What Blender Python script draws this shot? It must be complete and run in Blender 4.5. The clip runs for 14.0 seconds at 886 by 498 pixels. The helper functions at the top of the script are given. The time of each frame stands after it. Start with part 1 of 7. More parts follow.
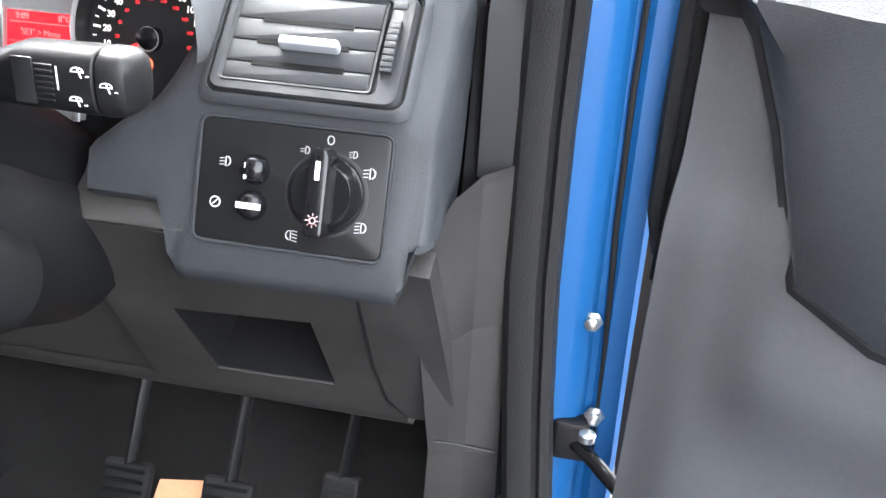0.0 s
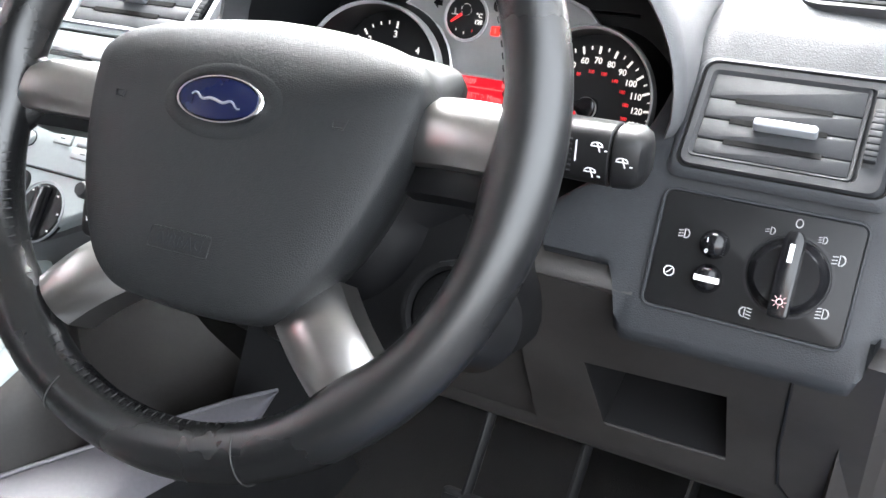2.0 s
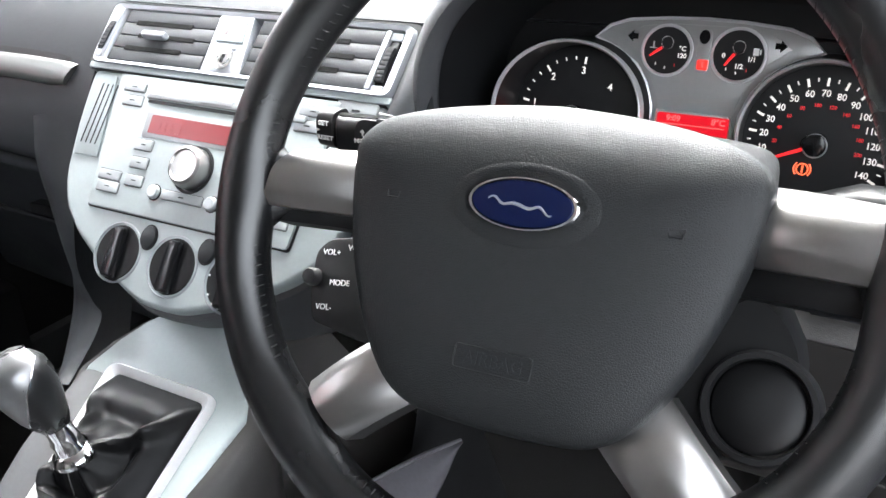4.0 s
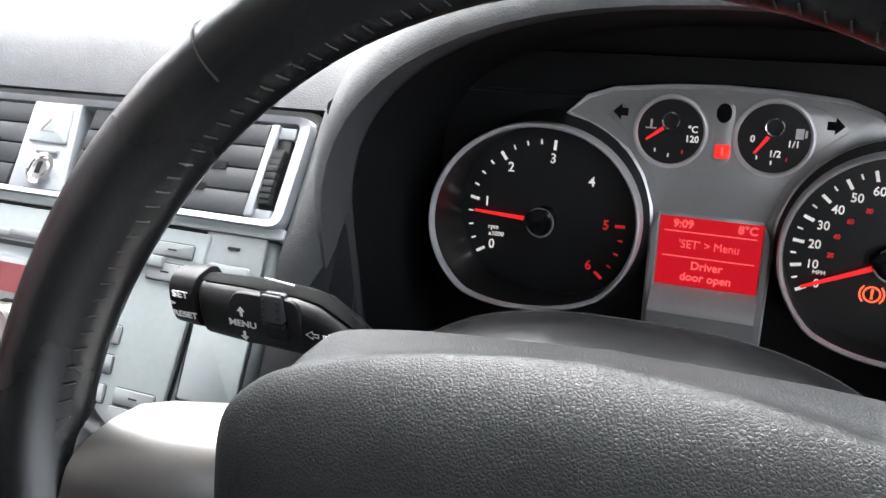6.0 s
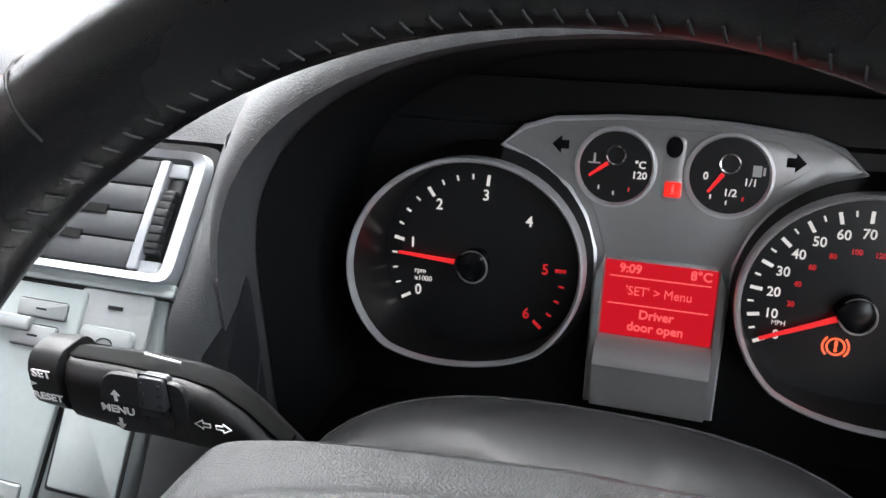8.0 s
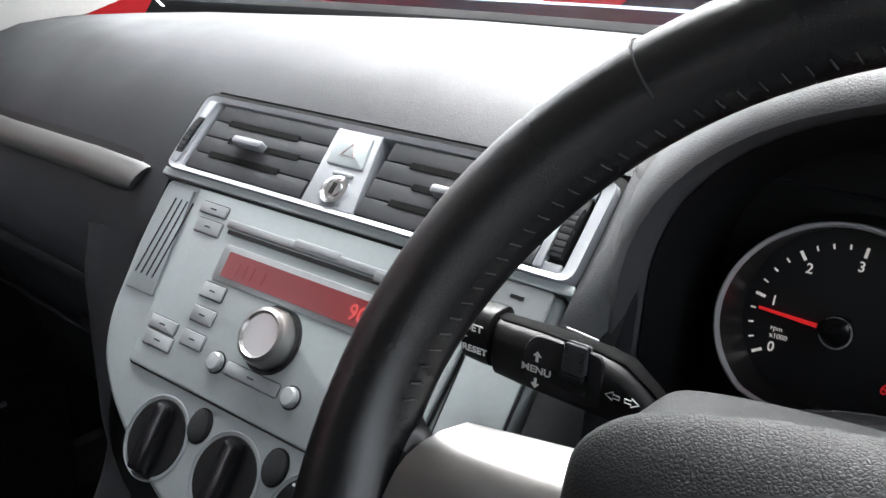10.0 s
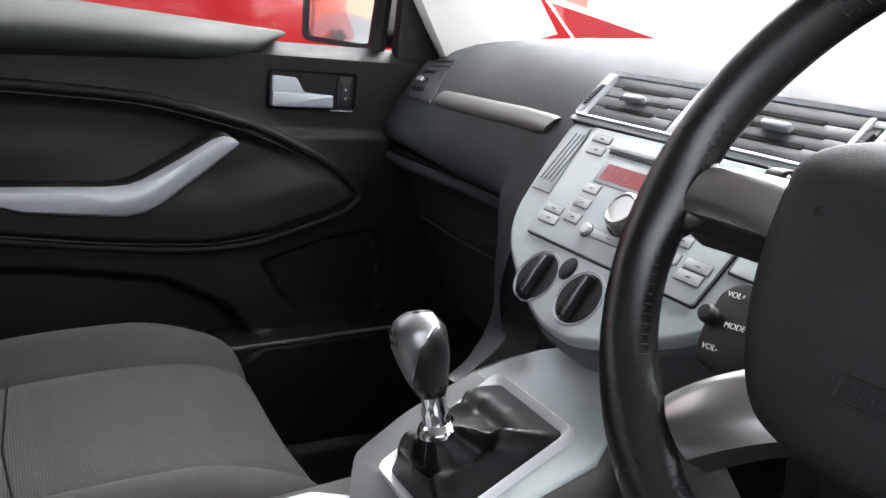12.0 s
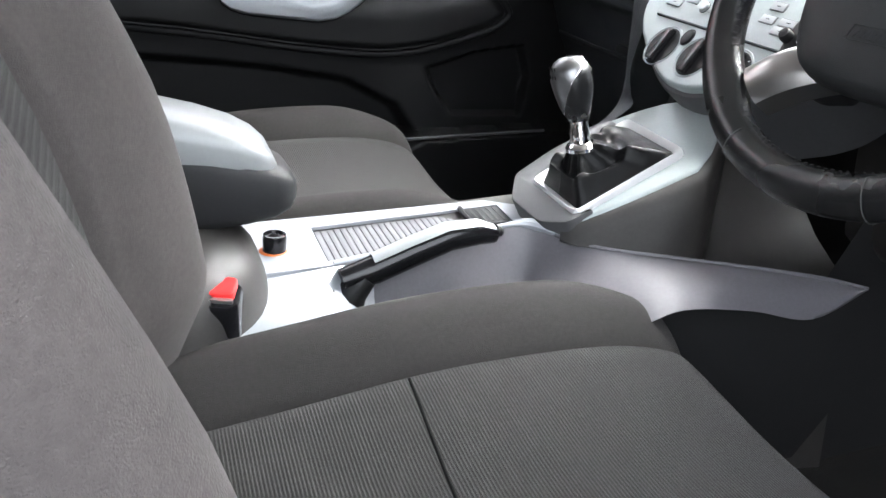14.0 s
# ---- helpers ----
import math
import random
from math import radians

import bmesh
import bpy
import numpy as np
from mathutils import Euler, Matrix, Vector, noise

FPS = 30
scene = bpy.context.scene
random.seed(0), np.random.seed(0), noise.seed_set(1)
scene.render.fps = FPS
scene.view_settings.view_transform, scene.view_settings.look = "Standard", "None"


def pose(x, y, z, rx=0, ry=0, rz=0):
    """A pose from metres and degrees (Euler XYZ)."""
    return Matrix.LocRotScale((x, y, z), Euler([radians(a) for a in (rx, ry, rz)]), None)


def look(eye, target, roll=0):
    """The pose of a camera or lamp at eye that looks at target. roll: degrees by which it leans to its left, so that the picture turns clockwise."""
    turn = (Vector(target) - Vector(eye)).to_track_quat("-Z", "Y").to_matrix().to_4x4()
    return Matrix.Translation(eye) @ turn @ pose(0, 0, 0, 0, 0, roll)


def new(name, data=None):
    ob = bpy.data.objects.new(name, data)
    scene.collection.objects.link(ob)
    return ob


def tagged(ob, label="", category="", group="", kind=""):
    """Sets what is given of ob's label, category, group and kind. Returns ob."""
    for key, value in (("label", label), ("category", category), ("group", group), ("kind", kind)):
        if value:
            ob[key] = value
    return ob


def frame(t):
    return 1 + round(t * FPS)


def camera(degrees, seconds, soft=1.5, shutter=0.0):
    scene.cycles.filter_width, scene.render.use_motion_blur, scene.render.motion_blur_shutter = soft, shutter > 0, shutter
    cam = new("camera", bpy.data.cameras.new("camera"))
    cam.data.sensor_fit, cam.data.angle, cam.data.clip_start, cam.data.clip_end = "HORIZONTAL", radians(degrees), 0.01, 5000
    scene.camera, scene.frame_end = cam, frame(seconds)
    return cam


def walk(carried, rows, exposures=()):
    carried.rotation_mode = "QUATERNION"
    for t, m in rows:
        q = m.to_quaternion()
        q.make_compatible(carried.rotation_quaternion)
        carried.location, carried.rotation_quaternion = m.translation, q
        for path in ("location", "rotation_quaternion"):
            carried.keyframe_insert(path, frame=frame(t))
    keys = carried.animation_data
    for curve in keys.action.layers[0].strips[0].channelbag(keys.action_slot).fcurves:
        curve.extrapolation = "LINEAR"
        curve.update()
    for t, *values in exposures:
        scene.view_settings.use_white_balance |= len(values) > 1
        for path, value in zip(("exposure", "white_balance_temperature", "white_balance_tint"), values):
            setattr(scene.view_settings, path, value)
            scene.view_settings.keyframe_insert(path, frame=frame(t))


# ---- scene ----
# Cabin of a parked right-hand-drive car. x to the driver's side, y to the bonnet, z up from the road.
cam = camera(55.0, 14.0)
PATH = [
    (0, (0.806, 0.034, 1.148), (0.509, 1.817, 0.292), 3.7),
    (0.5, (0.757, 0.041, 1.159), (0.287, 1.82, 0.376), 2.4),
    (1, (0.735, 0.033, 1.162), (0.15, 1.785, 0.394), 2.7),
    (1.5, (0.718, 0.008, 1.16), (0.011, 1.712, 0.387), 2.8),
    (2, (0.69, -0.025, 1.161), (-0.165, 1.608, 0.384), 2.6),
    (2.5, (0.663, -0.051, 1.162), (-0.294, 1.52, 0.377), 1.9),
    (3, (0.638, -0.06, 1.172), (-0.339, 1.492, 0.374), 0.8),
    (3.2, (0.62, -0.063, 1.183), (-0.358, 1.486, 0.381), 0.1),
    (5.3, (0.447, 0.087, 1.229), (-0.363, 1.678, 0.328), -3.1),
    (5.5, (0.449, 0.115, 1.233), (-0.382, 1.699, 0.337), -3.8),
    (6, (0.42, 0.17, 1.227), (-0.323, 1.797, 0.332), -3.5),
    (6.5, (0.409, 0.198, 1.225), (-0.243, 1.859, 0.322), -3.2),
    (7, (0.407, 0.223, 1.227), (-0.189, 1.882, 0.282), -2.8),
    (7.2, (0.408, 0.232, 1.225), (-0.158, 1.898, 0.274), -2.4),
    (9.3, (0.359, 0.198, 1.218), (-0.466, 1.865, 0.482), 1.5),
    (9.5, (0.354, 0.184, 1.214), (-0.557, 1.811, 0.489), 1.6),
    (10, (0.357, 0.14, 1.202), (-0.754, 1.659, 0.523), 2.6),
    (10.5, (0.364, 0.102, 1.193), (-0.91, 1.491, 0.525), 3.0),
    (11, (0.394, 0.066, 1.178), (-1.049, 1.273, 0.5), 2.7),
    (11.5, (0.454, 0.017, 1.146), (-1.152, 1.038, 0.532), 4.4),
    (12, (0.569, -0.042, 1.117), (-1.121, 0.896, 0.602), 5.8),
    (12.5, (0.65, -0.082, 1.101), (-1.074, 0.801, 0.601), 5.7),
    (13, (0.702, -0.105, 1.081), (-1.012, 0.75, 0.506), 6.2),
    (13.5, (0.767, -0.14, 1.067), (-0.908, 0.698, 0.365), 6.5),
    (14, (0.829, -0.202, 1.058), (-0.872, 0.478, 0.255), 5.9),
]
walk(cam, [(t, look(eye, target, roll)) for t, eye, target, roll in PATH],
     [(0.0, 3.9), (0.5, 3.6), (1.0, 3.35), (1.5, 3.4), (2.5, 3.4), (3.2, 3.25), (5.3, 2.55), (6.5, 2.35), (7.2, 2.4), (9.5, 1.95), (10.0, 1.65), (10.5, 1.65), (11.5, 2.25), (12.5, 2.3), (14.0, 2.85)])

# ---- light ----
world = bpy.data.worlds.new("world")
scene.world = world
world.use_nodes = True
wn = world.node_tree
sky = wn.nodes.new("ShaderNodeTexSky")
sky.sky_type = "NISHITA"
sky.sun_disc = False
sky.sun_elevation = radians(55)
sky.sun_rotation = radians(-25)
sky.air_density, sky.dust_density, sky.ozone_density = 1.0, 4.0, 1.0
wn.nodes["Background"].inputs["Strength"].default_value = 0.15
cloud = wn.nodes.new("ShaderNodeHueSaturation")
cloud.inputs["Saturation"].default_value = 0.25
cloud.inputs["Value"].default_value = 2.1
wn.links.new(sky.outputs["Color"], cloud.inputs["Color"])
veil = wn.nodes.new("ShaderNodeMixRGB")
veil.inputs[0].default_value, veil.inputs[2].default_value = 0.42, (6.9, 7.5, 8.1, 1)
wn.links.new(cloud.outputs["Color"], veil.inputs[1])
wn.links.new(veil.outputs[0], wn.nodes["Background"].inputs["Color"])
sun = new("sun", bpy.data.lights.new("sun", "SUN"))
sun.data.energy, sun.data.angle, sun.data.color = 2.05, radians(45), (0.97, 0.99, 1.0)
sun.matrix_world = look((-1.70, 3.64, 6.73), (0, 0, 1.0))


# ---- materials ----
def mat(name, col, rough=0.5, metal=0.0, grain=0.0, size=900.0, vary=0.12, stain=0.0, cells=False, coat=0.0, spec=0.5, sheen=0.0):
    """A surface with grain (a bump of that depth in metres, so many bumps a metre), and variation at two scales."""
    m = bpy.data.materials.new(name)
    m.use_nodes = True
    n, ln = m.node_tree.nodes, m.node_tree.links
    p = n["Principled BSDF"]
    p.inputs["Metallic"].default_value = metal
    p.inputs["Coat Weight"].default_value = coat
    p.inputs["Specular IOR Level"].default_value = spec
    p.inputs["Sheen Weight"].default_value = sheen
    tc = n.new("ShaderNodeTexCoord")
    big = n.new("ShaderNodeTexNoise")
    big.inputs["Scale"].default_value, big.inputs["Detail"].default_value = 9.0, 5.0
    ln.new(tc.outputs["Object"], big.inputs["Vector"])
    fine = n.new("ShaderNodeTexNoise")
    fine.inputs["Scale"].default_value, fine.inputs["Detail"].default_value = 260.0, 3.0
    ln.new(tc.outputs["Object"], fine.inputs["Vector"])
    add = n.new("ShaderNodeMath")
    add.operation = "ADD"
    ln.new(big.outputs["Fac"], add.inputs[0])
    ln.new(fine.outputs["Fac"], add.inputs[1])
    rng = n.new("ShaderNodeMapRange")
    rng.inputs["From Min"].default_value, rng.inputs["From Max"].default_value = 0.6, 1.4
    rng.inputs["To Min"].default_value, rng.inputs["To Max"].default_value = 1 - vary, 1 + vary
    ln.new(add.outputs[0], rng.inputs["Value"])
    mul = n.new("ShaderNodeVectorMath")
    mul.operation = "SCALE"
    mul.inputs[0].default_value = col
    ln.new(rng.outputs[0], mul.inputs["Scale"])
    ln.new(mul.outputs[0], p.inputs["Base Color"])
    rr = n.new("ShaderNodeMapRange")
    rr.inputs["From Min"].default_value, rr.inputs["From Max"].default_value = 0.3, 0.7
    rr.inputs["To Min"].default_value, rr.inputs["To Max"].default_value = max(0.02, rough - 0.06 - stain), rough + 0.06 + stain
    ln.new(big.outputs["Fac"], rr.inputs["Value"])
    ln.new(rr.outputs[0], p.inputs["Roughness"])
    if grain:
        if cells:
            tex = n.new("ShaderNodeTexVoronoi")
            tex.feature = "DISTANCE_TO_EDGE"
            tex.inputs["Scale"].default_value = size
            warp = n.new("ShaderNodeMixRGB")
            warp.inputs[0].default_value = 0.0012
            ln.new(tc.outputs["Object"], warp.inputs[1])
            ln.new(fine.outputs["Color"], warp.inputs[2])
            ln.new(warp.outputs[0], tex.inputs["Vector"])
            lim = n.new("ShaderNodeMapRange")
            lim.inputs["From Max"].default_value = 0.25
            ln.new(tex.outputs["Distance"], lim.inputs["Value"])
            height = lim.outputs[0]
        else:
            tex = n.new("ShaderNodeTexNoise")
            tex.inputs["Scale"].default_value, tex.inputs["Detail"].default_value = size, 2.0
            ln.new(tc.outputs["Object"], tex.inputs["Vector"])
            height = tex.outputs["Fac"]
        bump = n.new("ShaderNodeBump")
        bump.inputs["Strength"].default_value = 1.0
        bump.inputs["Distance"].default_value = grain
        ln.new(height, bump.inputs["Height"])
        ln.new(bump.outputs[0], p.inputs["Normal"])
    return m


def glow(name, col, strength, base=(0.02, 0.0, 0.0)):
    m = bpy.data.materials.new(name)
    m.use_nodes = True
    p = m.node_tree.nodes["Principled BSDF"]
    p.inputs["Base Color"].default_value = (*base, 1)
    p.inputs["Roughness"].default_value = 0.3
    p.inputs["Emission Color"].default_value = (*col, 1)
    p.inputs["Emission Strength"].default_value = strength
    return m


def glass(name, tint=(1, 1, 1), rough=0.0):
    m = bpy.data.materials.new(name)
    m.use_nodes = True
    p = m.node_tree.nodes["Principled BSDF"]
    p.inputs["Base Color"].default_value = (*tint, 1)
    p.inputs["Roughness"].default_value = rough
    p.inputs["Transmission Weight"].default_value = 1.0
    p.inputs["IOR"].default_value = 1.45
    return m


def woven(name, col, pitch, depth, along="X", rough=0.9):
    """Cloth with fine ribs a pitch apart, wavering and unevenly worn."""
    m = mat(name, col, rough, vary=0.18, sheen=0.05, spec=0.15)
    n, ln = m.node_tree.nodes, m.node_tree.links
    tc = n["Texture Coordinate"]
    w = n.new("ShaderNodeTexWave")
    w.wave_type, w.bands_direction, w.wave_profile = "BANDS", along, "SIN"
    w.inputs["Scale"].default_value = 0.314 / pitch
    w.inputs["Distortion"].default_value, w.inputs["Detail"].default_value, w.inputs["Detail Scale"].default_value = 0.8, 2.0, 40.0
    ln.new(tc.outputs["Object"], w.inputs["Vector"])
    b = n.new("ShaderNodeBump")
    b.inputs["Distance"].default_value = depth
    ln.new(w.outputs["Fac"], b.inputs["Height"])
    ln.new(b.outputs[0], n["Principled BSDF"].inputs["Normal"])
    src = n["Principled BSDF"].inputs["Base Color"].links[0].from_socket
    mr = n.new("ShaderNodeMapRange")
    mr.inputs["To Min"].default_value, mr.inputs["To Max"].default_value = 0.65, 1.15
    ln.new(w.outputs["Fac"], mr.inputs["Value"])
    s = n.new("ShaderNodeVectorMath")
    s.operation = "SCALE"
    ln.new(src, s.inputs[0])
    ln.new(mr.outputs[0], s.inputs["Scale"])
    ln.new(s.outputs[0], n["Principled BSDF"].inputs["Base Color"])
    return m


M_PAD = mat("grained_dash_plastic", (0.0275, 0.0293, 0.0325), 0.46, grain=0.00008, size=560, cells=True, stain=0.01, spec=0.22)
M_HOOD = mat("grained_hood_plastic", (0.070, 0.072, 0.076), 0.46, grain=0.00009, size=640, cells=True, stain=0.05)
M_LOWER = mat("brown_grey_plastic", (0.024, 0.0218, 0.0207), 0.55, grain=0.0002, size=1000, vary=0.2, stain=0.1)
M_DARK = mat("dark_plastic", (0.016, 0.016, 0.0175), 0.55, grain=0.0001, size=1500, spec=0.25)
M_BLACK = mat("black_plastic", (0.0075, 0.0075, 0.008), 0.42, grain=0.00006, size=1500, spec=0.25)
M_GLOSS = mat("gloss_black", (0.006, 0.006, 0.007), 0.2, vary=0.05, spec=0.35)
M_GLOSSD = mat("smooth_dark_plastic", (0.006, 0.006, 0.0066), 0.42, vary=0.05, spec=0.12)
M_DIAL = mat("dial_black", (0.010, 0.010, 0.011), 0.35, vary=0.05)
M_VENT = mat("charcoal_vent_plastic", (0.034, 0.036, 0.040), 0.55, grain=0.00005, size=1800, spec=0.3)
M_VENTR = mat("grey_vent_plastic", (0.019, 0.020, 0.022), 0.62, grain=0.00008, size=1800, spec=0.16)
M_RIM = mat("rim_leather", (0.0065, 0.0067, 0.0072), 0.28, grain=0.00003, size=1300, cells=True, stain=0.04, spec=0.6)
M_AIRBAG = mat("pebbled_airbag_cover", (0.0130, 0.0138, 0.0146), 0.50, grain=0.0001, size=760, cells=True, spec=0.27)
M_SILVER = mat("satin_silver_paint", (0.30, 0.317, 0.337), 0.38, 0.35, grain=0.00002, size=2500, vary=0.05)
M_STACK = mat("light_silver_paint", (0.305, 0.343, 0.347), 0.4, 0.25, grain=0.00003, size=2500, vary=0.05)
M_LID = mat("silver_grey_lid_paint", (0.205, 0.216, 0.223), 0.4, 0.25, grain=0.00003, size=2500, vary=0.05)
M_BTN = mat("silver_button", (0.285, 0.305, 0.310), 0.36, 0.25, vary=0.06)
M_SPOKE = mat("brushed_metal", (0.41, 0.40, 0.39), 0.32, 1.0, vary=0.03)
M_GREYM = mat("grey_metal_paint", (0.40, 0.395, 0.39), 0.36, 0.35, vary=0.04)
M_KNOBCAP = mat("dark_silver_knob", (0.20, 0.20, 0.205), 0.34, 0.85, vary=0.06)
M_CHROME = mat("chrome", (0.85, 0.85, 0.86), 0.12, 1.0, vary=0.03)
M_CONSOLE = mat("grey_console_plastic", (0.063, 0.064, 0.068), 0.5, grain=0.0001, size=1600)
M_RIBS = mat("grey_ribbed_plastic", (0.13, 0.132, 0.14), 0.5, grain=0.0001, size=1600)
M_COLLAR = mat("dark_grey_collar", (0.055, 0.055, 0.058), 0.5, grain=0.0001, size=1600)
M_WING = mat("violet_grey_plastic", (0.105, 0.100, 0.111), 0.48, grain=0.0001, size=1600)
M_BOOT = mat("boot_leather", (0.005, 0.005, 0.0055), 0.36, grain=0.00004, size=800, cells=True, stain=0.05, spec=0.12)
M_DOOR = mat("door_plastic", (0.0070, 0.0070, 0.0075), 0.5, grain=0.00008, size=620, cells=True, spec=0.2)
M_RAIL = mat("rail_vinyl", (0.024, 0.027, 0.025), 0.55, grain=0.0002, size=700, spec=0.22)
M_BEIGE = mat("beige_trim_cloth", (0.76, 0.74, 0.70), 0.85, grain=0.0002, size=1400, vary=0.05)
M_CARPET = mat("black_carpet", (0.011, 0.0105, 0.0105), 0.95, grain=0.002, size=700, spec=0.1)
M_RUBBER = mat("black_rubber_and_shade", (0.014, 0.014, 0.0147), 0.65, grain=0.0002, size=900, spec=0.2)
M_SEAL = mat("grained_rubber", (0.012, 0.012, 0.0125), 0.5, grain=0.00012, size=420, cells=True, spec=0.25)
M_BLUE = mat("blue_car_paint", (0.008, 0.081, 0.238), 0.34, 0.0, coat=0.12, vary=0.06, spec=0.35)
M_RED = mat("red_car_paint", (0.38, 0.012, 0.014), 0.22, 0.1, coat=0.8, vary=0.05)
M_BLUE2 = mat("pale_blue_car_paint", (0.05, 0.16, 0.42), 0.25, 0.1, coat=0.6, vary=0.05)
M_RING = mat("satin_ring", (0.72, 0.72, 0.73), 0.33, 0.45, vary=0.04)
M_STEEL = mat("zinc_steel", (0.6, 0.6, 0.58), 0.3, 0.9, vary=0.15)
M_WHITE = mat("white_ink", (0.75, 0.75, 0.74), 0.6, vary=0.03)
M_PRINT = mat("grey_white_ink", (0.38, 0.38, 0.38), 0.6, vary=0.1)
M_LITW = glow("lit_white_numeral", (1.0, 0.92, 0.86), 0.10, (0.7, 0.7, 0.7))
M_LITR = glow("lit_red_numeral", (1.0, 0.03, 0.04), 0.07, (0.5, 0.02, 0.02))
M_PINK = mat("faded_pink_ink", (0.48, 0.30, 0.30), 0.6)
M_NEEDLE = glow("needle_red", (1.0, 0.03, 0.035), 0.14, (0.5, 0.01, 0.01))
M_SCREEN = glow("red_screen", (1.0, 0.012, 0.03), 0.11)
M_SCREENT = glow("screen_text", (1.0, 0.12, 0.12), 0.22)
M_RADIOS = glow("radio_screen", (1.0, 0.05, 0.06), 0.03, (0.085, 0.012, 0.014))
M_LAMPR = glow("red_message_lamp", (1.0, 0.03, 0.02), 0.22)
M_LAMP = glow("warning_lamp", (1.0, 0.13, 0.05), 0.30)
M_NAVY = mat("navy_enamel", (0.003, 0.0065, 0.032), 0.2, coat=0.1, vary=0.05, spec=0.3)
M_BUCKLE = mat("red_buckle_plastic", (0.75, 0.03, 0.03), 0.35, vary=0.05)
M_AMBER = mat("orange_plastic", (0.7, 0.16, 0.03), 0.4)
M_CARD = mat("orange_brown_card", (0.62, 0.30, 0.16), 0.8)
M_COWL = mat("matt_cowl_and_gap_shade", (0.005, 0.005, 0.005), 0.9, spec=0.1)
M_THREAD = mat("grey_thread", (0.026, 0.026, 0.026), 0.8)
M_STRIP = mat("satin_grey_metal", (0.20, 0.205, 0.20), 0.34, 0.85, vary=0.0)
M_SEAM = mat("pale_seam", (0.028, 0.028, 0.028), 0.7)
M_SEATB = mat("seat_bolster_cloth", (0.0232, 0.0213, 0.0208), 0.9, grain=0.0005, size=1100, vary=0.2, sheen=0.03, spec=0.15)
M_SEATC = woven("seat_ribbed_cloth", (0.0285, 0.0270, 0.0263), 0.0030, 0.0005, "Y")
# the bolster cloth again, paler: the backrest's stronger light is in its colour
M_BACKB = mat("backrest_cloth_lit", (0.050, 0.0445, 0.0432), 0.9, grain=0.0005, size=1100, vary=0.2, sheen=0.05, spec=0.15)
M_LINING = mat("matt_black_lining", (0.008, 0.0085, 0.0095), 0.7, grain=0.0001, size=900, spec=0.2)
M_GLASS = glass("clear_glass")
M_MIRROR = mat("mirror_silver", (0.92, 0.93, 0.93), 0.02, 1.0, vary=0.0)
M_ASPHALT = mat("asphalt", (0.05, 0.05, 0.052), 0.9, grain=0.004, size=160, vary=0.25)
M_BRICK = mat("brick_wall", (0.32, 0.14, 0.10), 0.9, grain=0.003, size=60, vary=0.25)
M_FARLEAF = mat("hedge_leaf", (0.05, 0.09, 0.03), 0.8, vary=0.4)
M_PAPER = mat("white_paper", (0.78, 0.80, 0.80), 0.7)
M_TYRE = mat("tyre", (0.02, 0.02, 0.02), 0.85)
M_WINDOW = mat("dark_car_glass", (0.01, 0.012, 0.014), 0.05, coat=0.5)


# ---- makers ----
def thing(name, m, label, category, group="", kind=""):
    ob = new(name)
    ob.empty_display_size = 0.02
    ob.matrix_world = m
    return tagged(ob, label, category, group, kind)


def part(name, bm, material, parent=None, label="", sharp=35):
    me = bpy.data.meshes.new(name)
    bmesh.ops.recalc_face_normals(bm, faces=bm.faces[:])
    bm.to_mesh(me)
    bm.free()
    me.materials.append(material)
    me.polygons.foreach_set("use_smooth", [True] * len(me.polygons))
    me.set_sharp_from_angle(angle=radians(sharp))
    ob = new(name, me)
    ob.parent = parent
    return tagged(ob, label) if label else ob


def panel(o, a, roll=0.0):
    """A face at o: x right, y up along it, z out of it towards the seats; a: degrees it lies back."""
    a = radians(a)
    m = Matrix(((1, 0, 0, o[0]), (0, math.sin(a), -math.cos(a), o[1]), (0, math.cos(a), math.sin(a), o[2]), (0, 0, 0, 1)))
    return m @ pose(0, 0, 0, 0, 0, roll)


def rrect(w, h, r, n=4, cx=0.0, cy=0.0, skew=0.0):
    pts = []
    for k, (sx, sy) in enumerate(((1, 1), (-1, 1), (-1, -1), (1, -1))):
        for i in range(n + 1):
            a = radians(90 * k + 90 * i / n)
            x, y = sx * (w / 2 - r) + r * math.cos(a), sy * (h / 2 - r) + r * math.sin(a)
            pts.append((cx + x + skew * y, cy + y))
    return pts


def oval(rx, ry, n=32, cx=0.0, cy=0.0, p=2.0):
    out = []
    for i in range(n):
        a = 2 * math.pi * i / n
        c, s = math.cos(a), math.sin(a)
        out.append((cx + rx * math.copysign(abs(c) ** (2 / p), c), cy + ry * math.copysign(abs(s) ** (2 / p), s)))
    return out


def rounded(pts, r, n=4):
    """A polygon with its corners rounded."""
    out = []
    for i, b in enumerate(pts):
        a, c = Vector(pts[i - 1]), Vector(pts[(i + 1) % len(pts)])
        b = Vector(b)
        u, v = (a - b), (c - b)
        k = min(r, u.length * 0.45, v.length * 0.45)
        p, q = b + u.normalized() * k, b + v.normalized() * k
        for j in range(n + 1):
            t = j / n
            w = p * (1 - t) ** 2 + b * 2 * t * (1 - t) + q * t * t
            out.append((w.x, w.y))
    return out


